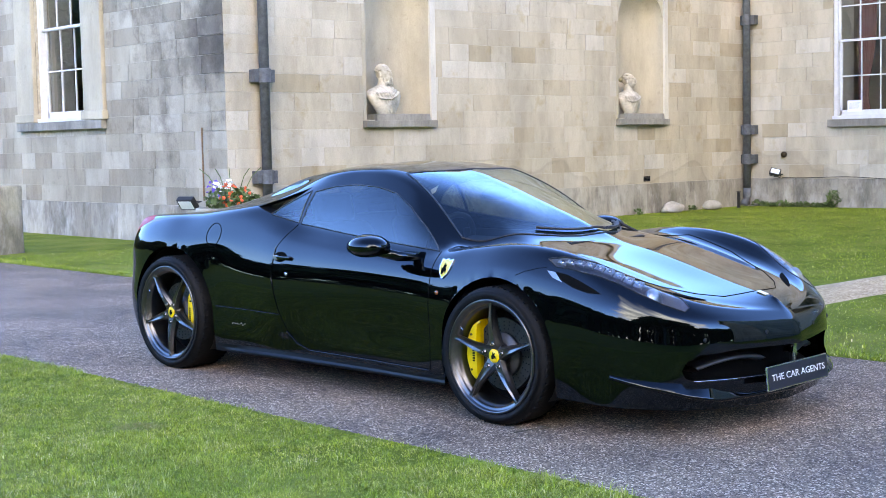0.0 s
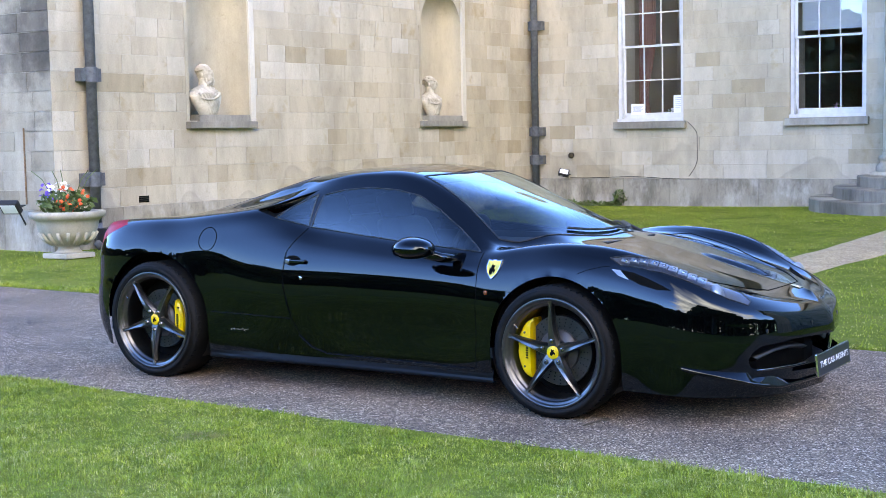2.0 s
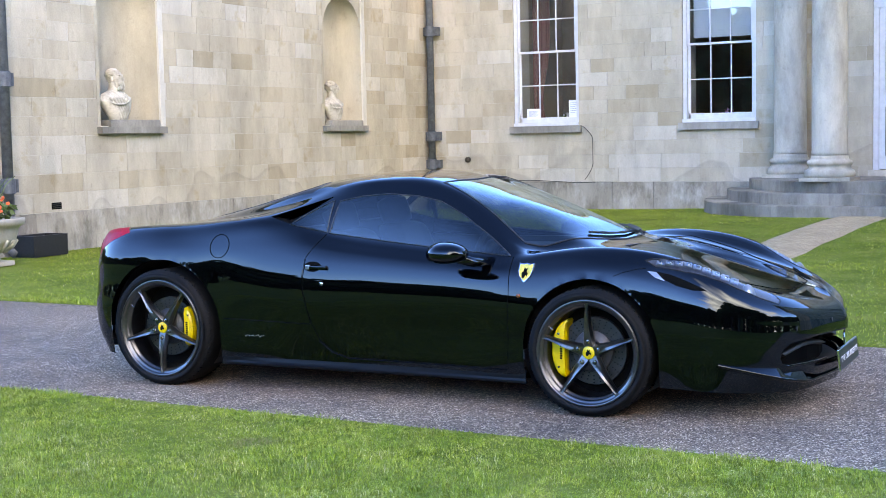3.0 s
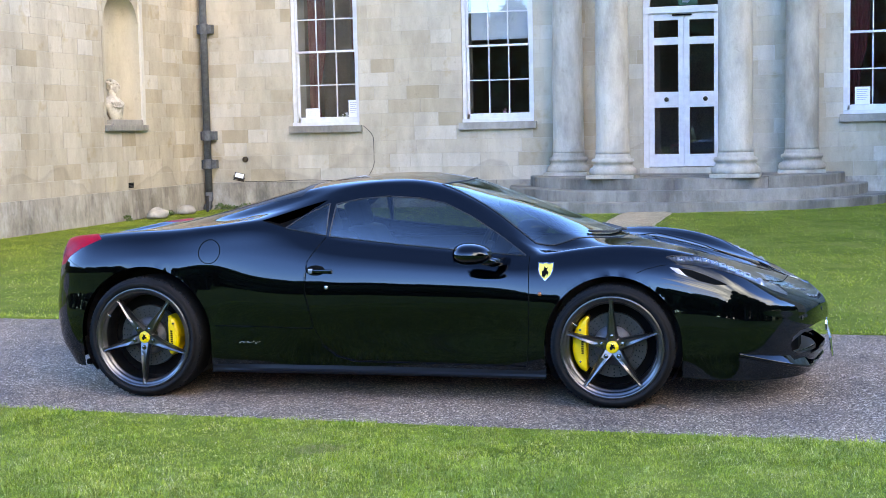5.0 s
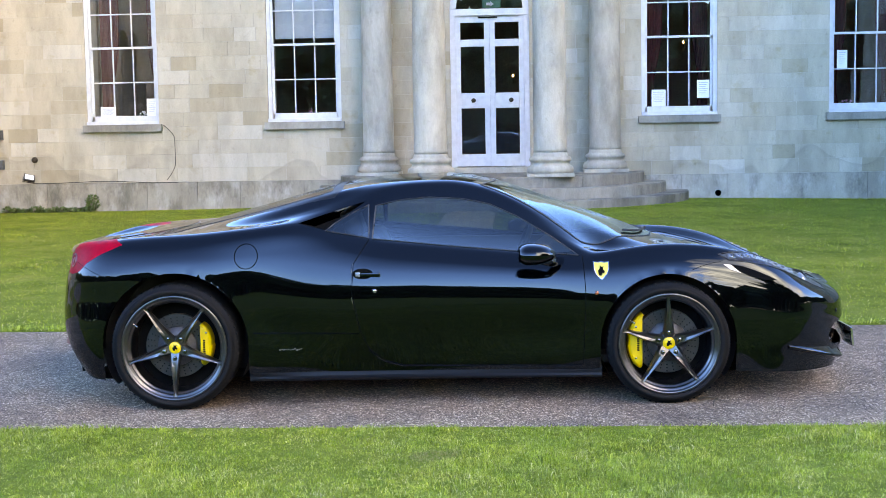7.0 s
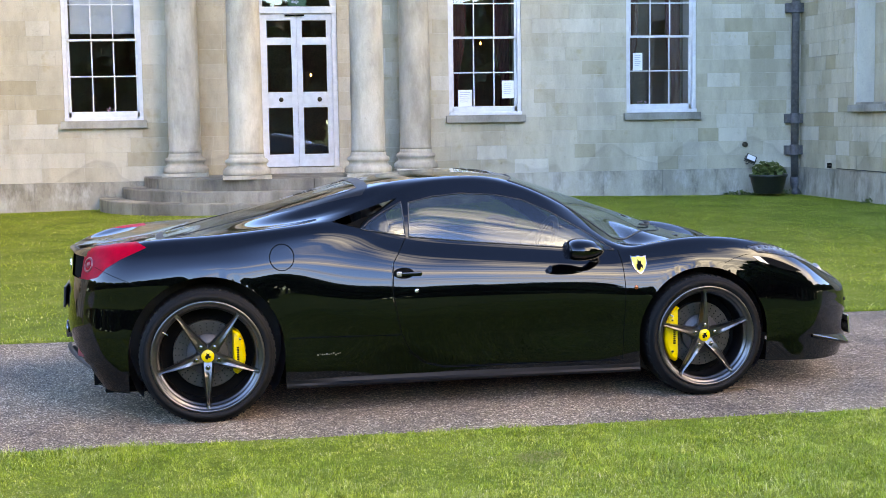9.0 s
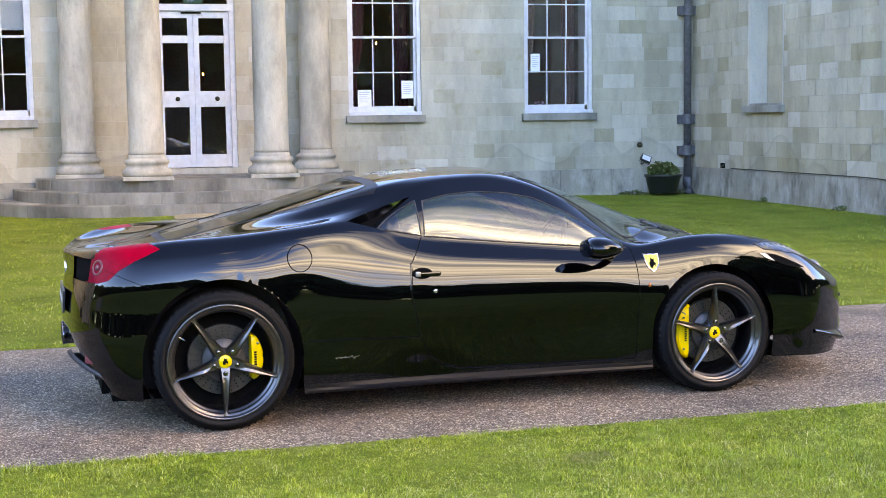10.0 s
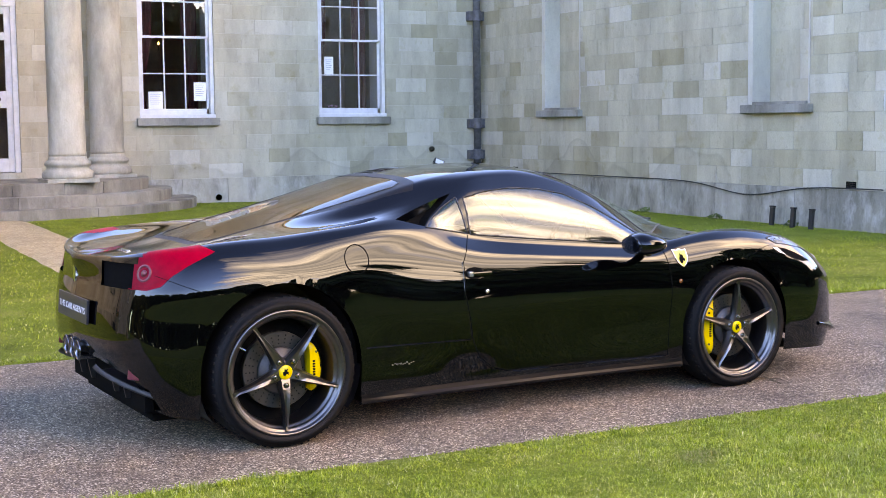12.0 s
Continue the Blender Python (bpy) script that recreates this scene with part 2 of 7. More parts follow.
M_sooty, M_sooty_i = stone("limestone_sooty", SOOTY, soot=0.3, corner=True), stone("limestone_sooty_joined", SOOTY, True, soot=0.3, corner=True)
M_plinth = stone("plinth_stone", PLINTH, soot=0.3, bumps=0.5, streak=0.65)
M_step = stone("step_stone", [(0.0, (0.30, 0.27, 0.225)), (1.0, (0.40, 0.36, 0.30))], soot=0.55, bumps=0.9)
M_sill = stone("sill_stone", [(0.0, (0.33, 0.305, 0.26)), (1.0, (0.46, 0.435, 0.38))], soot=0.5, bumps=0.6)
M_column = stone("column_stone", [(0.0, (0.53, 0.47, 0.385)), (1.0, (0.60, 0.54, 0.45))], soot=0.45, bumps=0.6)
M_mortar = simple("mortar", (0.46, 0.41, 0.33), 0.95, var=0.2, scale=12)
M_mortar_dark = simple("mortar_grey", (0.40, 0.35, 0.275), 0.95, var=0.25, scale=12)
M_render = stone("niche_render", [(0.0, (0.475, 0.41, 0.31)), (1.0, (0.53, 0.462, 0.352))], soot=0.22, bumps=0.2)
# jamb stone paled: the light on the niche reveals is in this colour
M_jamb_lit = stone("lit_jamb_stone", [(0.0, (0.60, 0.56, 0.48)), (1.0, (0.66, 0.62, 0.54))], soot=0.2, bumps=0.2)
M_white = simple("white_gloss_paint", (0.58, 0.59, 0.60), 0.4, var=0.10, scale=8, bump_s=0.1, bump_scale=60)
M_lead = simple("grey_iron_pipe", (0.075, 0.085, 0.095), 0.55, var=0.4, scale=14, bump_s=0.3, bump_scale=60)
M_marble = simple("weathered_marble", (0.46, 0.41, 0.33), 0.8, var=0.45, scale=7, bump_s=0.3, bump_scale=60)
M_black = simple("black_plastic", (0.012, 0.012, 0.013), 0.5, var=0.3)
# matt black parts; inside openings this near-black stands in for deep shade
M_dark = simple("matte_black_and_shade", (0.004, 0.004, 0.004), 0.9, var=0.2, spec=0.04)
M_rubber = simple("tyre_rubber", (0.0065, 0.0065, 0.007), 0.66, var=0.3, scale=60, bump_s=0.15, bump_scale=300, spec=0.14)
M_rim = simple("gunmetal_alloy", (0.105, 0.105, 0.108), 0.28, metal=0.95, coat=0.25, var=0.12)
M_disc = simple("drilled_brake_disc", (0.030, 0.032, 0.030), 0.45, metal=0.5, var=0.25)
M_sillblade = simple("satin_black_sill", (0.004, 0.004, 0.005), 0.3, coat=0.0, var=0.1, spec=0.13)
M_chrome = simple("chrome", (0.62, 0.62, 0.63), 0.12, metal=1.0, var=0.03)
M_yellow = simple("yellow_enamel", (0.80, 0.455, 0.006), 0.4, var=0.06, coat=0.3)
M_badge = simple("yellow_shield_enamel", (0.74, 0.53, 0.08), 0.35, var=0.1, coat=0.3)
M_red = simple("red_lamp_lens", (0.42, 0.002, 0.014), 0.35, var=0.2, spec=0.05)
M_red_dark = simple("red_reflector", (0.22, 0.008, 0.02), 0.3, var=0.2, coat=0.5)
M_amber = simple("amber_lens", (0.34, 0.06, 0.015), 0.2, var=0.1, coat=0.6)
M_leather = simple("black_leather", (0.022, 0.022, 0.024), 0.5, var=0.2, scale=60, bump_s=0.2)
M_tip = simple("dark_chrome", (0.22, 0.22, 0.23), 0.18, metal=1.0, var=0.1)
M_plate = simple("number_plate_navy", (0.012, 0.014, 0.028), 0.35, var=0.1)
M_paper = simple("paper_notice", (0.75, 0.76, 0.78), 0.8, var=0.03)
M_print = simple("grey_print", (0.30, 0.32, 0.36), 0.8, var=0.1)
M_terra = stone("urn_stone", [(0.0, (0.50, 0.46, 0.38)), (1.0, (0.56, 0.52, 0.44))], soot=0.3, bumps=0.5)
M_pot = simple("dark_green_pot", (0.012, 0.020, 0.018), 0.45, var=0.3)
M_soil = simple("soil", (0.04, 0.03, 0.02), 0.95, var=0.4)
M_curtain = simple("dark_red_curtain", (0.16, 0.02, 0.025), 0.85, var=0.25)
M_room = simple("dim_room_paint", (0.26, 0.24, 0.22), 0.9, var=0.2)
M_blind = simple("white_blind", (0.62, 0.66, 0.68), 0.8, var=0.05)
M_shutter = simple("grey_shutter_paint", (0.42, 0.43, 0.42), 0.6, var=0.1)
M_brown = simple("weathered_bronze", (0.06, 0.045, 0.03), 0.5, metal=0.6, var=0.2)

# car paint: near-black solid colour under clear lacquer
M_paint, _nt, _b = node_mat("black_car_paint")
_b.inputs["Base Color"].default_value = (0.0005, 0.0006, 0.0009, 1)
_b.inputs["Roughness"].default_value, _b.inputs["Specular IOR Level"].default_value, _b.inputs["IOR"].default_value = 0.02, 0.5, 1.50
_b.inputs["Specular Tint"].default_value = (0.76, 0.92, 1.0, 1)      # blue of the mirrored sky put into the reflection tint
_tc = _nt.nodes.new("ShaderNodeTexCoord").outputs["Object"]
_bm = _nt.nodes.new("ShaderNodeBump")
_bm.inputs["Strength"].default_value, _bm.inputs["Distance"].default_value = 0.02, 0.0006
_nt.links.new(tex_noise(_nt, 260, 2, 0.5, _tc), _bm.inputs["Height"])
_nt.links.new(_bm.outputs["Normal"], _b.inputs["Normal"])


def pane_glass(name, tint, ior=1.65, wave=0.06, shine=(1, 1, 1)):
    """A thin pane: clear through, with a mirror share that grows at grazing angles."""
    m, nt, b = node_mat(name)
    out = nt.nodes["Material Output"]
    tr, gl, mx, lw = (nt.nodes.new(k) for k in ("ShaderNodeBsdfTransparent", "ShaderNodeBsdfGlossy", "ShaderNodeMixShader", "ShaderNodeLayerWeight"))
    tr.inputs["Color"].default_value = (*tint, 1)
    gl.inputs["Roughness"].default_value, gl.inputs["Color"].default_value = 0.005, (*shine, 1)
    lw.inputs["Blend"].default_value = 0.5
    f0 = ((ior - 1) / (ior + 1)) ** 2
    pw, ma = nt.nodes.new("ShaderNodeMath"), nt.nodes.new("ShaderNodeMath")
    pw.operation, ma.operation = "POWER", "MULTIPLY_ADD"
    pw.inputs[1].default_value, ma.inputs[1].default_value, ma.inputs[2].default_value = 4.0, 1 - f0, f0
    nt.links.new(lw.outputs["Facing"], pw.inputs[0])
    nt.links.new(pw.outputs["Value"], ma.inputs[0])
    if wave:
        bp = nt.nodes.new("ShaderNodeBump")
        bp.inputs["Strength"].default_value, bp.inputs["Distance"].default_value = wave, 0.01
        nt.links.new(tex_noise(nt, 2.2, 2, 0.5, world_pos(nt)), bp.inputs["Height"])
        nt.links.new(bp.outputs["Normal"], gl.inputs["Normal"])
    nt.links.new(ma.outputs["Value"], mx.inputs["Fac"])
    nt.links.new(tr.outputs["BSDF"], mx.inputs[1])
    nt.links.new(gl.outputs["BSDF"], mx.inputs[2])
    nt.links.new(mx.outputs["Shader"], out.inputs["Surface"])
    nt.nodes.remove(b)
    return m


M_pane = pane_glass("window_pane", (0.72, 0.76, 0.76), 2.0)
M_carglass = pane_glass("tinted_car_glass", (0.34, 0.42, 0.41), 1.92, 0.0, (0.74, 0.90, 0.94))
M_lidglass = pane_glass("dark_engine_glass", (0.10, 0.11, 0.10), 1.5, 0.0, (0.60, 0.60, 0.60))
M_lens = pane_glass("clear_lamp_cover", (0.9, 0.92, 0.94), 1.5, 0.0)

# grass, tarmac, gravel
M_grass, _nt, _b = node_mat("lawn_soil_grass")
_p = world_pos(_nt)
_c = ramp(_nt, tex_noise(_nt, 1.3, 6, 0.65, _p), [(0.30, (0.080, 0.120, 0.012)), (0.50, (0.145, 0.200, 0.022)), (0.72, (0.24, 0.25, 0.055))])
_c = mixc(_nt, "MULTIPLY", 1.0, _c, ramp(_nt, tex_noise(_nt, 70, 4, 0.7, _p), [(0.3, grey(0.55)), (0.7, grey(1.25))]))
_nt.links.new(_c, _b.inputs["Base Color"])
_b.inputs["Roughness"].default_value, _b.inputs["Specular IOR Level"].default_value = 0.9, 0.15
bump(_nt, _b, tex_noise(_nt, 90, 5, 0.7, _p), 0.8, 0.03)

M_blade, _nt, _b = node_mat("grass_blades")
_p = world_pos(_nt)
_r = _nt.nodes.new("ShaderNodeNewGeometry").outputs["Random Per Island"]
_c = ramp(_nt, _r, [(0.0, (0.130, 0.195, 0.018)), (0.45, (0.225, 0.315, 0.030)), (0.82, (0.325, 0.400, 0.062)), (0.92, (0.42, 0.44, 0.14)), (1.0, (0.62, 0.56, 0.30))])
_c = mixc(_nt, "MULTIPLY", 1.0, _c, ramp(_nt, tex_noise(_nt, 1.6, 6, 0.68, _p), [(0.32, (0.70, 0.82, 0.56)), (0.50, (1.0, 1.0, 0.9)), (0.66, (1.38, 1.18, 1.30))]))
_c = mixc(_nt, "MULTIPLY", 1.0, _c, ramp(_nt, tex_noise(_nt, 4.5, 5, 0.7, _p), [(0.36, (0.78, 0.90, 0.50)), (0.50, (1.05, 1.04, 0.85)), (0.62, (1.20, 1.06, 1.35))]))
_c = mixc(_nt, "MULTIPLY", 1.0, _c, ramp(_nt, tex_noise(_nt, 13, 5, 0.75, _p), [(0.34, (0.68, 0.72, 0.68)), (0.52, grey(1.0)), (0.66, (1.26, 1.20, 1.16))]))
_c = mixc(_nt, "MIX", ramp(_nt, tex_noise(_nt, 2.3, 5, 0.7, world_pos(_nt)), [(0.66, grey(0.0)), (0.74, grey(0.55))]), _c, (0.30, 0.25, 0.12))
_d = _nt.nodes.new("ShaderNodeVectorMath")          # one worn, strawy spot beside the drive
_d.operation, _d.inputs[1].default_value = "DISTANCE", (1.46, -1.12, 0.03)
_nt.links.new(_p, _d.inputs[0])
_w = _nt.nodes.new("ShaderNodeMath")
_w.operation, _w.inputs[1].default_value = "MULTIPLY_ADD", 0.22
_nt.links.new(tex_noise(_nt, 9, 4, 0.7, _p), _w.inputs[0])
_nt.links.new(_d.outputs["Value"], _w.inputs[2])
_c = mixc(_nt, "MIX", ramp(_nt, _w.outputs["Value"], [(0.17, grey(0.75)), (0.25, grey(0.0))]), _c, (0.27, 0.21, 0.085))
_nt.links.new(_c, _b.inputs["Base Color"])
_b.inputs["Roughness"].default_value, _b.inputs["Specular IOR Level"].default_value = 0.6, 0.25

M_tarmac, _nt, _b = node_mat("worn_tarmac")
_p = world_pos(_nt)
_v = _nt.nodes.new("ShaderNodeTexVoronoi")
_v.inputs["Scale"].default_value = 155
_nt.links.new(_p, _v.inputs["Vector"])
_sep = _nt.nodes.new("ShaderNodeSeparateColor")
_nt.links.new(_v.outputs["Color"], _sep.inputs["Color"])
_c = ramp(_nt, _sep.outputs["Red"], [(0.0, (0.058, 0.039, 0.029)), (0.4, (0.168, 0.116, 0.086)), (0.8, (0.305, 0.213, 0.160)), (1.0, (0.78, 0.62, 0.49))])
_c = mixc(_nt, "MULTIPLY", 1.0, _c, ramp(_nt, tex_noise(_nt, 0.9, 6, 0.62, _p), [(0.32, (0.60, 0.59, 0.60)), (0.62, (1.16, 1.11, 1.06))]))
_c = mixc(_nt, "MULTIPLY", 1.0, _c, ramp(_nt, tex_noise(_nt, 14, 5, 0.7, _p), [(0.34, grey(0.80)), (0.6, grey(1.06))]))
_nt.links.new(_c, _b.inputs["Base Color"])
_b.inputs["Roughness"].default_value, _b.inputs["Specular IOR Level"].default_value = 0.8, 0.3
bump(_nt, _b, _v.outputs["Distance"], 0.9, 0.006)

M_gravel, _nt, _b = node_mat("pale_path_gravel")
_p = world_pos(_nt)
_v = _nt.nodes.new("ShaderNodeTexVoronoi")
_v.inputs["Scale"].default_value = 70
_nt.links.new(_p, _v.inputs["Vector"])
_sep = _nt.nodes.new("ShaderNodeSeparateColor")
_nt.links.new(_v.outputs["Color"], _sep.inputs["Color"])
_c = ramp(_nt, _sep.outputs["Green"], [(0.0, (0.30, 0.190, 0.105)), (0.5, (0.46, 0.315, 0.185)), (1.0, (0.60, 0.455, 0.30))])
_nt.links.new(mixc(_nt, "MULTIPLY", 1.0, _c, ramp(_nt, tex_noise(_nt, 3, 5, 0.6, _p), [(0.3, grey(0.8)), (0.7, grey(1.1))])), _b.inputs["Base Color"])
_b.inputs["Roughness"].default_value = 0.9
bump(_nt, _b, _v.outputs["Distance"], 0.8, 0.01)

M_leaf, _nt, _b = node_mat("tree_leaves")
_r = _nt.nodes.new("ShaderNodeNewGeometry").outputs["Random Per Island"]
_nt.links.new(ramp(_nt, _r, [(0.0, (0.018, 0.032, 0.008)), (0.6, (0.035, 0.060, 0.014)), (1.0, (0.07, 0.095, 0.025))]), _b.inputs["Base Color"])
_b.inputs["Roughness"].default_value = 0.6
M_bark = simple("bark", (0.09, 0.07, 0.05), 0.95, var=0.4, scale=8, bump_s=0.6, bump_scale=20)
M_ivy = simple("weed_leaf", (0.06, 0.11, 0.025), 0.6, var=0.4, scale=20)
M_fl_red = simple("petal_orange_red", (0.75, 0.09, 0.02), 0.6, var=0.25)
M_fl_white = simple("petal_white", (0.80, 0.80, 0.78), 0.6, var=0.05)
M_fl_purple = simple("petal_purple", (0.14, 0.06, 0.40), 0.6, var=0.25)
M_fl_pink = simple("petal_pink", (0.70, 0.30, 0.42), 0.6, var=0.25)


# ---- shape helpers ----
def mesh_from(name, verts, faces, mat=None, smooth=False):
    me = bpy.data.meshes.new(name)
    me.from_pydata([tuple(v) for v in verts], [], [tuple(f) for f in faces])
    if mat:
        me.materials.append(mat)
    if smooth:
        me.shade_smooth()
    me.update()
    return me


def part(name, bm, mat, parent=None, label="", smooth=False, m=None):
    """Links a bmesh (or a mesh) as one object under parent."""
    if isinstance(bm, bmesh.types.BMesh):
        me = bpy.data.meshes.new(name)
        bmesh.ops.recalc_face_normals(bm, faces=bm.faces)
        bm.to_mesh(me)
        bm.free()
        me.materials.append(mat)
        if smooth:
            me.shade_smooth()
    else:
        me = bm
    ob = new(name, me)
    if parent is not None:
        ob.parent = parent
    if m is not None:
        ob.matrix_basis = m
    return tagged(ob, label)


def thing(name, label, category, m=None, group="", kind=""):
    ob = new(name)
    if m is not None:
        ob.matrix_basis = m
    return tagged(ob, label, category, group, kind)


def add_box(bm, x0, x1, y0, y1, z0, z1, bev=0.0):
    r = bmesh.ops.create_cube(bm, size=1)
    vs = r["verts"]
    for v in vs:
        v.co = Vector(((x0 + x1) / 2 + v.co.x * (x1 - x0), (y0 + y1) / 2 + v.co.y * (y1 - y0), (z0 + z1) / 2 + v.co.z * (z1 - z0)))
    if bev:
        es = list({e for v in vs for e in v.link_edges})
        bmesh.ops.bevel(bm, geom=es, offset=bev, segments=2, affect="EDGES", profile=0.6)
    return bm


def box(x0, x1, y0, y1, z0, z1, bev=0.0):
    return add_box(bmesh.new(), x0, x1, y0, y1, z0, z1, bev)


def lathe(profile, n=32, axis="z", cap=True, bm=None, m=None):
    """Turns (radius, height) pairs round an axis."""
    bm = bm or bmesh.new()
    rings = []
    for r, h in profile:
        ring = []
        for k in range(n):
            a = 2 * math.pi * k / n
            p = (r * math.cos(a), r * math.sin(a), h)
            if axis == "y":
                p = (r * math.cos(a), h, r * math.sin(a))
            if axis == "x":
                p = (h, r * math.cos(a), r * math.sin(a))
            v = Vector(p)
            ring.append(bm.verts.new(m @ v if m else v))
        rings.append(ring)
    for a, b in zip(rings, rings[1:]):
        for k in range(n):
            bm.faces.new((a[k], a[(k + 1) % n], b[(k + 1) % n], b[k]))
    if cap:
        bm.faces.new(rings[0])
        bm.faces.new(rings[-1])
    return bm


def tube(points, r, n=8, bm=None, closed=False):
    """A round rod along points."""
    bm = bm or bmesh.new()
    pts = [Vector(p) for p in points]
    rings = []
    up = Vector((0.13, 0.29, 0.95))
    for i, p in enumerate(pts):
        a = pts[i - 1] if i or closed else p
        b = pts[(i + 1) % len(pts)] if i + 1 < len(pts) or closed else p
        t = (b - a).normalized()
        u = t.cross(up).normalized()
        w = t.cross(u).normalized()
        rings.append([bm.verts.new(p + r * (math.cos(2 * math.pi * k / n) * u + math.sin(2 * math.pi * k / n) * w)) for k in range(n)])
    pairs = list(zip(rings, rings[1:])) + ([(rings[-1], rings[0])] if closed else [])
    for a, b in pairs:
        for k in range(n):
            bm.faces.new((a[k], a[(k + 1) % n], b[(k + 1) % n], b[k]))
    if not closed:
        bm.faces.new(rings[0])
        bm.faces.new(rings[-1])
    return bm


def prism(poly, d0, d1, plane="xz", bm=None):
    """A flat outline with thickness: outline in two axes, d0 to d1 along the third."""
    bm = bm or bmesh.new()

    def put(a, b, d):
        return {"xz": (a, d, b), "yz": (d, a, b), "xy": (a, b, d)}[plane]
    lo = [bm.verts.new(put(a, b, d0)) for a, b in poly]
    hi = [bm.verts.new(put(a, b, d1)) for a, b in poly]
    bm.faces.new(lo)
    bm.faces.new(hi)
    for k in range(len(poly)):
        j = (k + 1) % len(poly)
        bm.faces.new((lo[k], lo[j], hi[j], hi[k]))
    return bm


def writing(name, words, size, mat, parent, m, label="", depth=0.0006):
    """Letters in the built-in font, turned into a mesh."""
    cu = bpy.data.curves.new(name, "FONT")
    cu.body, cu.size, cu.extrude = words, size, depth
    cu.align_x, cu.align_y = "CENTER", "CENTER"
    tmp = bpy.data.objects.new(name, cu)
    me = bpy.data.meshes.new_from_object(tmp)
    bpy.data.objects.remove(tmp)
    me.materials.clear()
    me.materials.append(mat)
    return part(name, me, mat, parent, label, m=m)

# ---- plan of the house ----
FY, LX, RX, CY = 17.55, -7.97, 10.72, 5.81      # facade, wing faces, wing ends
DOOR_X = 1.33
PLINTH_Z, WALL_TOP = 0.54, 9.0
COURSE = 0.253


def smooth01(v):
    v = np.clip(v, 0, 1)
    return v * v * (3 - 2 * v)


def ground_z(x, y):
    """Height of the lawn: level, with a slight rise before the steps."""
    return 0.12 * smooth01((y - 8.0) / 6.0) * np.exp(-((x - 3.0) / 5.2) ** 2)


# ground: one sheet to the horizon, with a shallow bed for the drive
gx = np.concatenate([[-900, -400, -180, -90, -50, -32], np.linspace(-22, 26, 97), [36, 55, 95, 190, 420, 900]])
gy = np.concatenate([[-900, -400, -180, -90, -45, -22, -12, -6, -3, -1.5, -0.75, -0.50, -0.46], [2.83, 2.87], np.linspace(3.1, 20, 69), [30, 60, 150, 400, 900]])
GX, GY = np.meshgrid(gx, gy, indexing="ij")
GZ = ground_z(GX, GY) + 0.012 + 0.002 * np.sin(GX * 1.7 + 0.6 * GY) * np.sin(GY * 1.1)
GZ[(GY > -0.47) & (GY < 2.85)] = -0.02
gid = np.arange(GX.size).reshape(GX.shape)
gq = np.stack([gid[:-1, :-1], gid[1:, :-1], gid[1:, 1:], gid[:-1, 1:]], -1).reshape(-1, 4)
ground = tagged(new("ground", mesh_from("ground", np.stack([GX, GY, GZ], -1).reshape(-1, 3).tolist(), gq.tolist(), M_grass, True)),
                "mown green lawn round a country house drive", "lawn", kind="structure")


def wavy_strip(name, xs, lo, hi, z, mat, across=6, along="x"):
    vs, fs = [], []
    for i, a in enumerate(xs):
        l = lo(a) + 0.05 * noise.noise((a * 1.3, 3.1, z)) + 0.02 * noise.noise((a * 6.0, 9.1, z))
        h = hi(a) + 0.05 * noise.noise((a * 1.3, 7.7, z)) + 0.02 * noise.noise((a * 6.0, 1.3, z))
        for k in range(across + 1):
            b = l + (h - l) * k / across
            zz = z + (0.012 * math.sin(math.pi * k / across) if along == "x" else -0.035 if k in (0, across) else 0)
            vs.append((a, b, zz) if along == "x" else (b, a, zz + float(ground_z(b, a))))
    n = across + 1
    for i in range(len(xs) - 1):
        for k in range(across):
            fs.append((i * n + k, (i + 1) * n + k, (i + 1) * n + k + 1, i * n + k + 1))
    return new(name, mesh_from(name, vs, fs, mat, True))


drive_x = np.concatenate([[-300, -80, -30], np.linspace(-16, 16, 321), [30, 80, 300]])
tagged(wavy_strip("drive", drive_x, lambda a: -0.52, lambda a: 2.90, 0.0, M_tarmac, 8), "worn grey-brown tarmac drive between two lawns", "drive", kind="structure")
tagged(wavy_strip("gravel_path", np.linspace(2.88, 14.6, 60), lambda a: 0.60, lambda a: 1.52, 0.034, M_gravel, 5, "y"), "pale gravel path across the lawn to the steps", "path", kind="structure")


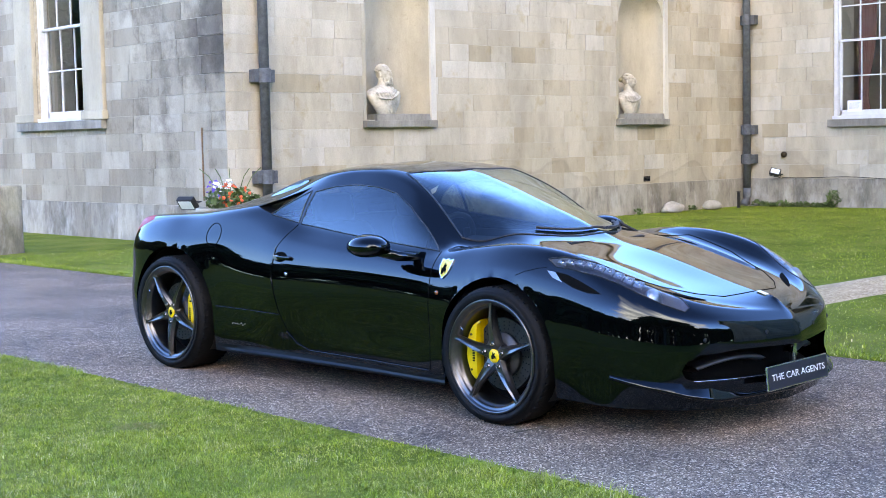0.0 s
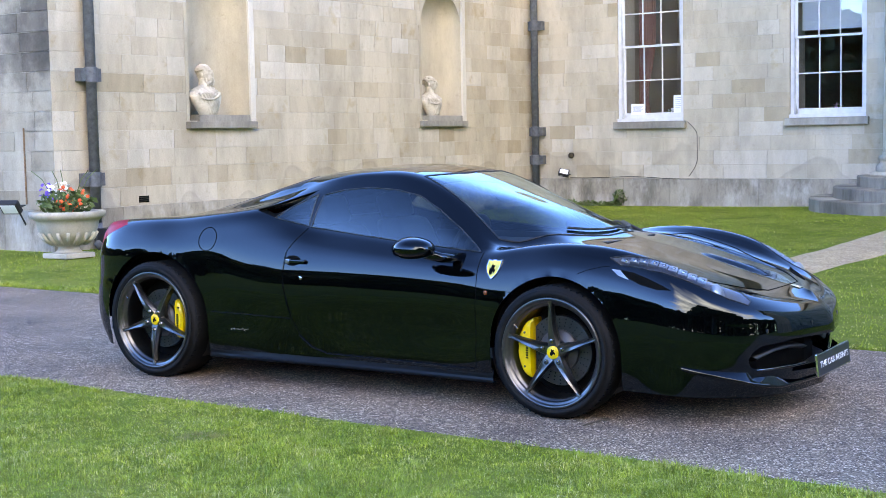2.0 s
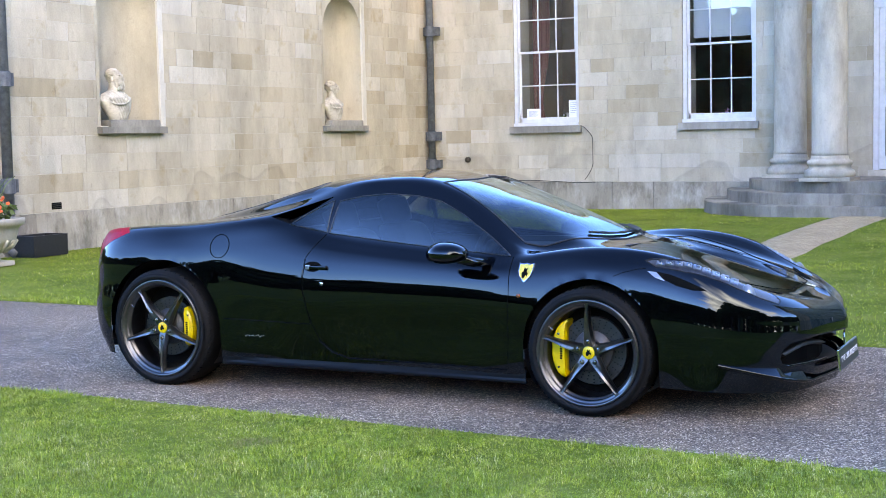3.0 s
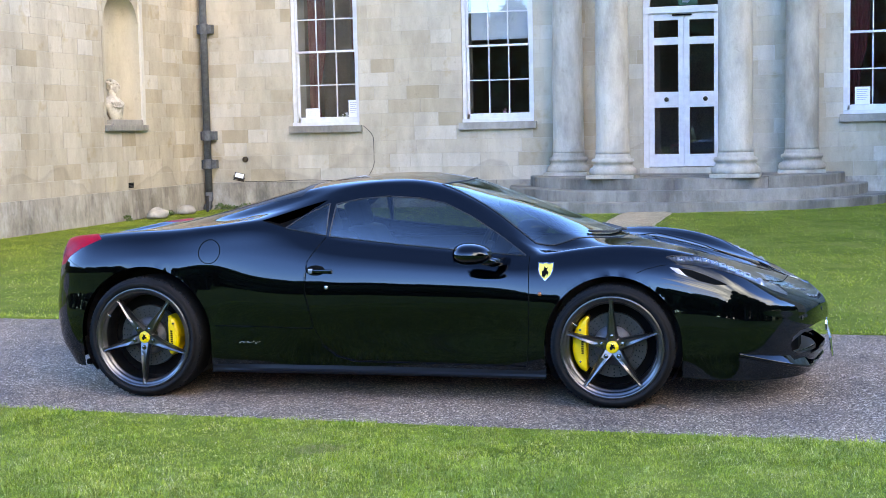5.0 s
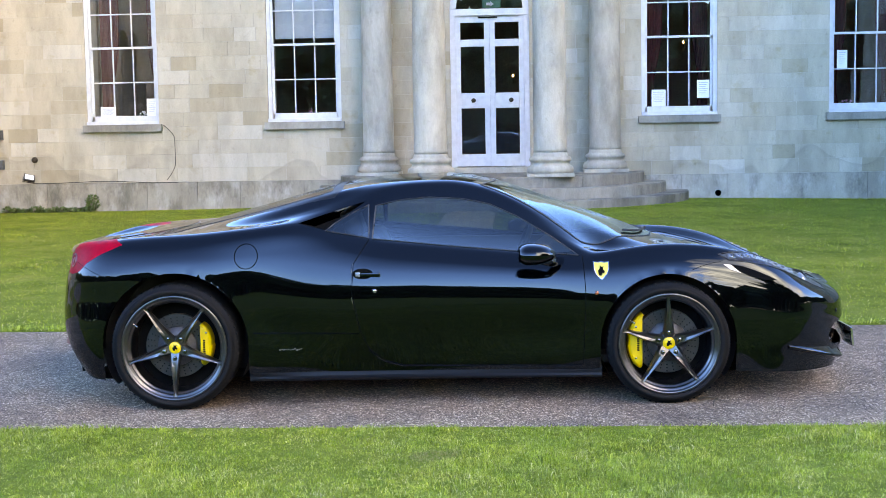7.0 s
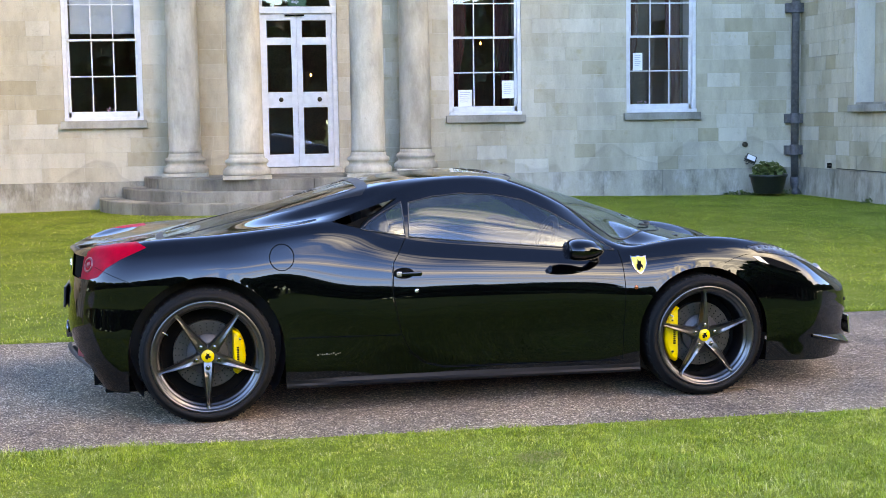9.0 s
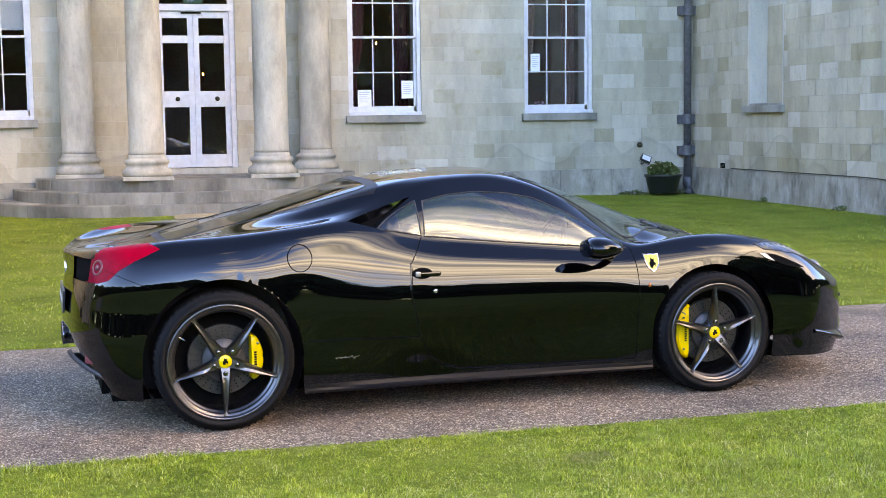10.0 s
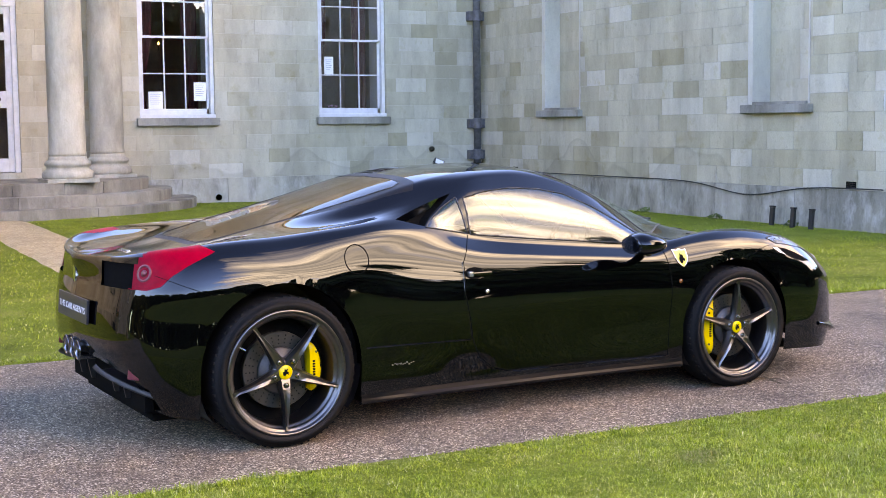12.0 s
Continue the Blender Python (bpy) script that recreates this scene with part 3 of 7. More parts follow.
def blades(name, n, x0, x1, y0, y1, h0, h1, w, label, seed, keep=None):
    """Loose grass: three-sided blades in one mesh."""
    rng = np.random.default_rng(seed)
    x, y = rng.uniform(x0, x1, n), rng.uniform(y0, y1, n)
    if keep is not None:
        ok = keep(x, y)
        x, y = x[ok], y[ok]
        n = len(x)
    z = ground_z(x, y) + 0.012
    swirl = 2.2 * np.sin(x * 5.3 + 1.7 * np.sin(y * 4.1)) + 2.0 * np.sin(y * 6.7 + 1.9 * np.sin(x * 3.7))    # tufts lie the same way
    a, lean = swirl + rng.normal(0, 2.0, n), rng.uniform(0.3, 1.9, n)
    h = rng.uniform(h0, h1, n) * (0.75 + 0.35 * np.sin(x * 2.1) * np.sin(y * 2.7 + x))
    # small tufts: height and thickness vary over a hand's width
    tuft = np.sin(x * 31 + 3 * np.sin(y * 17)) * np.sin(y * 37 + 3 * np.sin(x * 13)) + 0.6 * np.sin(x * 71 + y * 53) * np.sin(y * 83 - x * 29)
    tuft += 0.7 * np.sin(x * 11 + 2 * np.sin(y * 9)) * np.sin(y * 13 + 2 * np.sin(x * 7))
    h = h * np.clip(1.0 + 0.5 * tuft, 0.3, 2.1)
    ww = w * rng.uniform(0.6, 1.3, n)
    ca, sa = np.cos(a), np.sin(a)
    v = np.empty((n, 5, 3))
    v[:, 0] = np.stack([x - ca * ww, y - sa * ww, z], -1)
    v[:, 1] = np.stack([x + ca * ww, y + sa * ww, z], -1)
    mx, my = x - sa * lean * h * 0.35, y + ca * lean * h * 0.35
    v[:, 2] = np.stack([mx - ca * ww * 0.7, my - sa * ww * 0.7, z + h * 0.6], -1)
    v[:, 3] = np.stack([mx + ca * ww * 0.7, my + sa * ww * 0.7, z + h * 0.6], -1)
    v[:, 4] = np.stack([x - sa * lean * h, y + ca * lean * h, z + h * (1 - 0.30 * lean)], -1)
    base = (np.arange(n) * 5)[:, None]
    tri = (base[:, :, None] + np.array([[0, 1, 3], [0, 3, 2], [2, 3, 4]])[None]).reshape(-1)
    me = bpy.data.meshes.new(name)
    me.vertices.add(n * 5)
    me.vertices.foreach_set("co", v.reshape(-1))
    nt_ = n * 3
    me.loops.add(nt_ * 3)
    me.loops.foreach_set("vertex_index", tri.astype(np.int32))
    me.polygons.add(nt_)
    me.polygons.foreach_set("loop_start", np.arange(0, nt_ * 3, 3, dtype=np.int32))
    me.materials.append(M_blade)
    me.update()
    me.validate()
    return tagged(new(name, me), label, "grass", kind="stuff")


blades("near_lawn_grass", 460000, -4.2, 8.2, -2.9, -0.54, 0.013, 0.030, 0.0012, "short mown grass beside the drive", 1)
blades("drive_edge_grass", 9000, -4.2, 8.2, -0.61, -0.50, 0.012, 0.034, 0.0018, "ragged grass edge over the tarmac", 2)
off_path = lambda x, y: ~((x > 0.62) & (x < 1.50) & (y < 14.5)) & ~(((x - 1.33) / 3.4) ** 2 + ((y - 17.5) / 3.15) ** 2 < 1)
blades("house_lawn_grass", 250000, -9.0, 11.0, 2.88, 17.5, 0.010, 0.028, 0.0030, "mown grass between drive and house", 3, off_path)
blades("far_edge_grass", 12000, -12.0, 12.0, 2.80, 3.0, 0.02, 0.05, 0.003, "ragged grass edge along the drive", 4, off_path)


# ---- walls ----
BLOCK_SIZES = (0.40, 0.47, 0.55, 0.63, 0.72, 0.82)


def block_mesh(name, w, h, mat, proud=0.004, c=0.0025):
    g = 0.0015
    x0, x1, z0, z1 = g, w - g, g, h - g
    vs = [(x0, 0.004, z0), (x1, 0.004, z0), (x1, 0.004, z1), (x0, 0.004, z1),
          (x0 + c, -proud, z0 + c), (x1 - c, -proud, z0 + c), (x1 - c, -proud, z1 - c), (x0 + c, -proud, z1 - c)]
    fs = [(4, 5, 6, 7), (0, 1, 5, 4), (1, 2, 6, 5), (2, 3, 7, 6), (3, 0, 4, 7)]
    return mesh_from(name, vs, fs, mat)


def wall(name, label, m, length, openings, mat, mat_joined, mortar, seed, sooty=None):
    """A thick wall with openings through it and ashlar blocks on its face. Local x runs along it, -y is outside."""
    us = sorted({0.0, length, *[u for o in openings for u in o[:2]]})
    zs = sorted({-0.2, WALL_TOP, *[z for o in openings for z in o[2:4]]})
    bm = bmesh.new()
    for u0, u1 in zip(us, us[1:]):
        for z0, z1 in zip(zs, zs[1:]):
            um, zm = (u0 + u1) / 2, (z0 + z1) / 2
            if not any(o[0] < um < o[1] and o[2] < zm < o[3] for o in openings):
                add_box(bm, u0, u1, 0.0, 0.45, z0, z1)
    me = bpy.data.meshes.new(name)
    bm.to_mesh(me)
    bm.free()
    me.materials.append(mortar)
    w = new(name, me)
    w.matrix_basis = m
    tagged(w, label, "wall", kind="structure")
    rng = random.Random(seed)
    kinds = {(s, f): block_mesh("stone_block", s, COURSE, mt) for s in BLOCK_SIZES for f, mt in ((0, mat), (1, M_sooty)) if f == 0 or sooty}
    jv, jf = {0: [], 1: []}, {0: [], 1: []}
    singles = 0
    row = 0
    z = PLINTH_Z
    while z < WALL_TOP - 0.01:
        u = 0.0 if row % 2 else -0.28
        while u < length - 1e-6:
            s = rng.choice(BLOCK_SIZES)
            a, b = max(u, 0.0), min(u + s, length)
            if length - b < 0.16:
                b = length
            spans = [(a, b)]
            for o in openings:
                if o[2] < z + COURSE - 0.02 and o[3] > z + 0.02:
                    spans = [t for s0, s1 in spans for t in ((s0, min(s1, o[0])), (max(s0, o[1]), s1)) if t[1] - t[0] > 0.03]
            dark = 1 if sooty and sooty(a, z, rng) else 0
            for s0, s1 in spans:
                full = abs((s1 - s0) - s) < 1e-6
                jig = rng.uniform(-0.003, 0.0015)
                if full and singles < 290 and z < 3.9:
                    ob = new("stone_block", kinds[(s, dark)])
                    ob.parent = w
                    ob.matrix_basis = pose(s0, jig, z)
                    singles += 1
                else:
                    k = len(jv[dark])
                    c, g, p = 0.0025, 0.0015, 0.004
                    x0, x1, z0, z1 = s0 + g, s1 - g, z + g, z + COURSE - g
                    jv[dark] += [(x0, 0.004, z0), (x1, 0.004, z0), (x1, 0.004, z1), (x0, 0.004, z1), (x0 + c, -p + jig, z0 + c), (x1 - c, -p + jig, z0 + c),
                                 (x1 - c, -p + jig, z1 - c), (x0 + c, -p + jig, z1 - c)]
                    jf[dark] += [tuple(k + i for i in f) for f in ((4, 5, 6, 7), (0, 1, 5, 4), (1, 2, 6, 5), (2, 3, 7, 6), (3, 0, 4, 7))]
            u = b if b == length else u + s
        z += COURSE
        row += 1
    for d, mt in ((0, mat_joined), (1, M_sooty_i)):
        if jv[d]:
            rest = new("stone_blocks", mesh_from("stone_blocks", jv[d], jf[d], mt))
            rest.parent = w
            tagged(rest, kind="stuff")
    # plinth of large slabs
    u = 0.0
    while u < length - 0.05:
        s = min(rng.uniform(0.75, 1.35), length - u)
        if length - u - s < 0.4:
            s = length - u
        spans = [(u, u + s)]
        for o in openings:
            if o[2] < 0.3:
                spans = [t for s0, s1 in spans for t in ((s0, min(s1, o[0])), (max(s0, o[1]), s1)) if t[1] - t[0] > 0.03]
        for s0, s1 in spans:
            slab = box(s0 + 0.002, s1 - 0.002, -0.055 + rng.uniform(-0.004, 0.004), 0.02, -0.1, PLINTH_Z - 0.004, 0.006)
            for v in slab.verts:
                if v.co.z > 0.5 and v.co.y < 0:
                    v.co.y += 0.02
            part("plinth_slab", slab, M_plinth, w)
        u += s
    return w


WIN_W, WIN_Z0, WIN_Z1 = 1.34, 1.60, 4.30
WINDOWS = (-5.41, -2.05, 4.70, 8.01)
f_open = [(x - WIN_W / 2 - LX, x + WIN_W / 2 - LX, WIN_Z0, WIN_Z1) for x in WINDOWS]
f_open.append((0.61 - LX, 2.03 - LX, 0.60, 4.30))
wall_facade = wall("wall_facade", "cream limestone ashlar front of a country house", pose(LX, FY, 0), RX - LX, f_open, M_cream, M_cream_i, M_mortar, 11)
NICHES_L, NICHES_R = ((8.21, 9.45), (13.83, 15.07)), ((8.42, 9.68), (14.05, 15.29))
N_Z0, N_Z1, N_ZS = 1.68, 3.95, 3.33
wall("wall_left_wing", "cream limestone ashlar wing wall with two niches", pose(LX, CY, 0, 0, 0, 90), FY - CY,
     [(a - CY, b - CY, N_Z0, N_Z1) for a, b in NICHES_L], M_cream, M_cream_i, M_mortar, 12)
wall("wall_right_wing", "weathered grey-buff limestone wing wall with two niches", pose(RX, FY, 0, 0, 0, -90), FY - CY,
     [(FY - b, FY - a, N_Z0, N_Z1) for a, b in NICHES_R], M_buff, M_buff_i, M_mortar_dark, 13)
END_X0 = -17.0
EW0, EW1 = -13.24, -11.69
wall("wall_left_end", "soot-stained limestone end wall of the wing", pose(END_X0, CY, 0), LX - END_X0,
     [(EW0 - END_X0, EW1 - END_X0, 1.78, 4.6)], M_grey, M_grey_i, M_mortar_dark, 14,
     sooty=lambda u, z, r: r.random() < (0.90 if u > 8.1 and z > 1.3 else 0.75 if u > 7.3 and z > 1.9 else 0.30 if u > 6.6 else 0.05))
wall("wall_right_end", "plain limestone end wall of the far wing", pose(RX, CY, 0), 7.0, [], M_buff, M_buff_i, M_mortar_dark, 15)
# roofs over the three blocks, closing the house from above
for x0, x1, y0, y1 in ((LX - 0.0, RX + 0.0, FY + 0.01, FY + 8.0), (END_X0, LX + 0.25, CY - 0.25, FY + 8.0), (RX - 0.25, RX + 7.0, CY - 0.25, FY + 8.0)):
    tagged(part("cornice", box(x0, x1, y0 - 0.3, y1, WALL_TOP, WALL_TOP + 0.35, 0.03), M_buff_i), "stone cornice under the roof", "cornice", kind="structure")


# ---- niches, sills ----
def niche(name, m, w, label):
    """A round-headed recess with a curved back; local x along the wall, -y outside."""
    bm = bmesh.new()
    n, d, r = 20, 0.42, w / 2
    zs = [N_Z0 - 0.01] + [N_Z0 + (N_ZS - N_Z0) * k / 6 for k in range(1, 7)]
    rows = []
    for z in zs:
        rows.append([bm.verts.new((r - r * math.cos(math.pi * k / n), d * math.sin(math.pi * k / n), z)) for k in range(n + 1)])
    for j in range(1, 9):
        b = math.pi / 2 * j / 8
        rr, zz = r * math.cos(b), N_ZS + (N_Z1 - 0.004 - N_ZS) * math.sin(b)
        rows.append([bm.verts.new((r - rr * math.cos(math.pi * k / n), d * math.cos(b) * math.sin(math.pi * k / n), zz)) for k in range(n + 1)])
    for a, b in zip(rows, rows[1:]):
        for k in range(n):
            bm.faces.new((a[k], a[k + 1], b[k + 1], b[k]))
    bmesh.ops.remove_doubles(bm, verts=bm.verts, dist=1e-4)
    ob = part(name, bm, M_render, None, smooth=True, m=m)
    tagged(ob, label, "niche", kind="structure")
    # spandrels that turn the square opening into a round head
    for sgn in (0, 1):
        pts = [(0, N_Z1 + 0.01), (0, N_ZS)] + [(r - r * math.cos(math.pi / 2 * j / 10), N_ZS + (N_Z1 - N_ZS) * math.sin(math.pi / 2 * j / 10)) for j in range(1, 11)] + [(r, N_Z1 + 0.01)]
        pts = [(w - u, z) for u, z in pts] if sgn else pts
        part("spandrel", prism(pts, -0.004, 0.03), M_render, ob)
    part("margin", box(-0.06, 0.0, -0.012, 0.02, N_Z0, N_ZS), M_render, ob)
    # added proud strip in the paled stone, standing for the lit right reveal
    part("margin", box(w, w + 0.11, -0.036, 0.02, N_Z0 - 0.012, N_Z1 + 0.7, 0.012), M_jamb_lit, ob)
    sl = box(-0.07, w + 0.07, -0.10, 0.30, N_Z0 - 0.11, N_Z0 - 0.012, 0.008)
    tagged(part("niche_sill", sl, M_sill, None, m=m), "weathered grey stone sill below a niche", "sill", kind="structure")
    tagged(part("niche_plinth_block", box(0.16, w - 0.04, -0.05, 0.36, N_Z0 - 0.014, N_Z0 + 0.085, 0.01), M_sill, None, m=m), "low worn stone block on a niche sill", "block", kind="structure")
    return ob


for a, b in NICHES_L:
    niche("niche", pose(LX, a, 0, 0, 0, 90), b - a, "round-headed niche in cream stone")
def square_niche(m, w, label):
    """A shallow square recess with plain jambs and an ashlar back; local x along the wall, -y outside."""
    d = 0.32
    ob = part("niche", box(0, w, d, d + 0.05, N_Z0 - 0.02, N_Z1 + 0.02), M_mortar_dark, None, m=m)
    tagged(ob, label, "niche", kind="structure")
    rng_ = random.Random(int(w * 1000))
    z = N_Z0
    while z < N_Z1 - 0.02:
        h = min(COURSE * 1.35, N_Z1 - z)
        c = rng_.uniform(0.35, 0.65) * w
        for u0, u1 in ((0.0, c), (c, w)):
            part("back_block", box(u0 + 0.001, u1 - 0.001, d - 0.006, d + 0.01, z + 0.001, z + h - 0.001, 0.003), M_buff, ob)
        z += h
    # both jambs take the paled stone that carries the light
    for u0, u1 in ((0.0, 0.10), (w - 0.03, w)):
        part("jamb", box(u0, u1, -0.012, d - 0.008, N_Z0, N_Z1, 0.004), M_jamb_lit, ob)
    tagged(part("niche_sill", box(-0.07, w + 0.07, -0.10, 0.20, N_Z0 - 0.13, N_Z0 - 0.012, 0.012), M_sill, None, m=m), "weathered grey stone sill below a niche", "sill", kind="structure")
    tagged(part("niche_plinth_block", box(0.12, w - 0.04, -0.04, 0.19, N_Z0 - 0.014, N_Z0 + 0.03, 0.01), M_sill, None, m=m), "low worn stone block on a niche sill", "block", kind="structure")


for a, b in NICHES_R:
    square_niche(pose(RX, b, 0, 0, 0, -90), b - a, "empty square-backed niche in grey-buff stone")


# ---- sash windows ----
def sash_window(name, label, m, w, z0, z1, cols=3, rows=4, blind=False, shutters=True, sill=0.06, seed=0):
    """A painted sash window of small panes; local x from the left jamb, -y outside."""
    win = thing(name, label, "window", m, kind="structure")
    fr, d = 0.065, 0.10
    part("frame_stile", box(0, fr, d - 0.06, d + 0.09, z0, z1, 0.004), M_white, win)
    part("frame_stile", box(w - fr, w, d - 0.06, d + 0.09, z0, z1, 0.004), M_white, win)
    part("frame_head", box(fr, w - fr, d - 0.06, d + 0.09, z1 - fr, z1, 0.004), M_white, win)
    part("wooden_sill", box(-0.0, w, d - 0.13, d + 0.09, z0, z0 + 0.06, 0.008), M_white, win, "white painted sill with flaking paint")
    zi0, zi1 = z0 + 0.06, z1 - fr
    zm = (z0 + 0.16 + zi1) / 2
    for lo, hi, dy in ((zi0, zm + 0.02, 0.045), (zm - 0.02, zi1, 0.0)):
        sash = part("sash", box(fr, w - fr, d + dy - 0.015, d + dy + 0.02, lo, lo + (0.10 if dy else 0.04), 0.003), M_white, win)
        x0, x1 = fr + 0.045, w - fr - 0.045
        part("sash_stile", box(fr, x0, d + dy - 0.015, d + dy + 0.02, lo, hi, 0.003), M_white, sash)
        part("sash_stile", box(x1, w - fr, d + dy - 0.015, d + dy + 0.02, lo, hi, 0.003), M_white, sash)
        part("sash_rail", box(x0, x1, d + dy - 0.014, d + dy + 0.019, hi - 0.04, hi, 0.003), M_white, sash)
        b0, b1 = lo + (0.10 if dy else 0.04), hi - 0.04
        n = rows // 2
        for k in range(1, cols):
            xc = x0 + (x1 - x0) * k / cols
            part("glazing_bar", box(xc - 0.011, xc + 0.011, d + dy - 0.012, d + dy + 0.016, b0, b1, 0.003), M_white, sash)
        for k in range(1, n):
            zc = b0 + (b1 - b0) * k / n
            part("glazing_bar", box(x0, x1, d + dy - 0.0125, d + dy + 0.0165, zc - 0.011, zc + 0.011, 0.003), M_white, sash)
        rng = random.Random(seed + int(lo * 10))
        for i in range(cols):
            for j in range(n):
                xa, xb = x0 + (x1 - x0) * i / cols, x0 + (x1 - x0) * (i + 1) / cols
                za, zb = b0 + (b1 - b0) * j / n, b0 + (b1 - b0) * (j + 1) / n
                t, s = rng.uniform(-0.003, 0.003), rng.uniform(-0.003, 0.003)
                y = d + dy + 0.002
                pane = part("pane", mesh_from("pane", [(xa, y - t, za), (xb, y + t, za + 0), (xb, y + t + s, zb), (xa, y - t + s, zb)], [(0, 1, 2, 3)], M_pane), None, sash)
                pane.visible_shadow = False
    if blind:
        bl = tagged(part("roller_blind", box(fr + 0.05, w - fr - 0.05, 0.30, 0.304, zm + 0.12, z1), M_blind, None, m=m), "white roller blind half drawn inside a window", "blind")
    if shutters:
        for xa, xb in ((0.02, 0.05), (w - 0.05, w - 0.02)):
            part("folded_shutter", box(xa, xb, d + 0.12, 0.62, z0 + 0.05, z1 - 0.05, 0.004), M_shutter, win)
    return win


def stone_sill(m, w, mat=M_sill, over=0.06, z=WIN_Z0):
    sl = box(-over, w + over, -0.10, 0.06, z - 0.135, z - 0.002, 0.01)
    tagged(part("window_sill", sl, mat, None, m=m), "weathered grey stone window sill", "sill", kind="structure")


for i, x in enumerate(WINDOWS):
    mm = pose(x - WIN_W / 2, FY, 0)
    sash_window("window_%d" % (i + 1), "white painted sash window of small panes", mm, WIN_W, WIN_Z0, WIN_Z1, blind=(i == 1), seed=i)
    stone_sill(mm, WIN_W)
mm = pose(EW0, CY, 0)
sash_window("window_5", "white painted sash window in the wing end", mm, EW1 - EW0, 1.78, 4.6, seed=9)
stone_sill(pose(EW0 - 0.5, CY, 0), EW1 - EW0 + 1.0, M_sill, 0.1, 1.78)
for x0, x1 in ((EW0 - 0.62, EW0 - 0.02), (EW1 + 0.02, EW1 + 0.62)):
    ob = part("window_pilaster", box(x0, x1, -0.07, 0.02, 1.78, 4.9, 0.03), M_render, None, m=pose(0, CY, 0))
    tagged(ob, "pale stone pilaster beside a window", "pilaster", kind="structure")
    tagged(part("pilaster_base", box(x0 - 0.03, x1 + 0.03, -0.10, 0.02, 1.782, 1.92, 0.02), M_render, None, m=pose(0, CY, 0)), "stone pilaster base", "pilaster", kind="structure")


# ---- dim rooms behind the glass ----
def room(x0, x1, y0, y1, z0, z1):
    bm = box(x0, x1, y0, y1, z0, z1)
    front = [f for f in bm.faces if abs(f.calc_center_median().y - y0) < 1e-4]
    bmesh.ops.delete(bm, geom=front, context="FACES")
    tagged(part("room", bm, M_room), "dim painted room behind the windows", "room", kind="structure")


room(LX + 0.3, RX - 0.3, FY + 0.46, FY + 6.0, 0.6, 4.9)
room(END_X0 + 0.5, LX - 0.5, CY + 0.46, CY + 5, 0.6, 4.9)


def curtain(x0, x1, y, z0, z1, tie):
    bm = bmesh.new()
    n, rows = 26, 10
    g = []
    for j in range(rows + 1):
        z = z0 + (z1 - z0) * j / rows
        pinch = 1 - 0.45 * math.exp(-((z - tie) / 0.6) ** 2)
        g.append([bm.verts.new((x0 + (x1 - x0) * pinch * k / n, y + 0.03 * math.sin(k * 1.9), z)) for k in range(n + 1)])
    for a, b in zip(g, g[1:]):
        for k in range(n):
            bm.faces.new((a[k], a[k + 1], b[k + 1], b[k]))
    tagged(part("curtain", bm, M_curtain, None, smooth=True), "dark red draped curtain inside a window", "curtain", group="window curtains")


for x in (WINDOWS[0], WINDOWS[2], WINDOWS[3]):
    curtain(x - 0.60, x - 0.22, FY + 0.75, 1.4, 4.4, 2.1)
    curtain(x + 0.60, x + 0.30, FY + 0.75, 1.4, 4.4, 2.1)
curtain(EW1 - 0.08, EW1 - 0.5, CY + 0.7, 1.4, 4.7, 2.1)


def notice(x, z, w, h, y=FY + 0.118):
    t = thing("notice", "white paper notice taped inside the window", "notice", pose(x, y, z), group="window notices")
    part("sheet", box(0, w, 0.0, 0.002, 0, h), M_paper, t)
    for k in range(6):
        part("text_line", box(0.03, w - 0.03 - 0.02 * (k % 3), -0.0015, 0.0, h - 0.05 - k * (h - 0.08) / 6.5, h - 0.043 - k * (h - 0.08) / 6.5), M_print, t)


for x, z, w, h in ((-5.86, 1.73, 0.28, 0.20), (-4.99, 1.75, 0.20, 0.32), (4.22, 1.76, 0.25, 0.30), (5.03, 1.90, 0.22, 0.32), (7.50, 2.38, 0.18, 0.32)):
    notice(x, z, w, h)

M_bulb, _nt, _b = node_mat("lit_bulb")
_b.inputs["Emission Color"].default_value, _b.inputs["Emission Strength"].default_value = (1.0, 0.62, 0.25, 1), 7.0
for x, y, z in ((-4.95, 19.6, 2.95), (-4.86, 19.6, 2.95), (5.05, 19.9, 3.02), (5.35, 19.2, 3.3), (7.6, 19.4, 3.95), (7.75, 19.4, 3.95), (7.9, 19.4, 3.97), (1.72, 20.5, 2.45)):
    lp = thing("wall_lamp", "small lit candle lamp inside the house", "lamp", pose(x, y, z), group="lit lamps indoors")
    part("bulb", lathe([(0.003, -0.025), (0.014, -0.008), (0.017, 0.006), (0.003, 0.035)], 10), M_bulb, lp, smooth=True)
    part("bracket", tube([(0, 0, -0.035), (0, 0, -0.10), (0, 0.08, -0.16)], 0.006, 6), M_brown, lp)


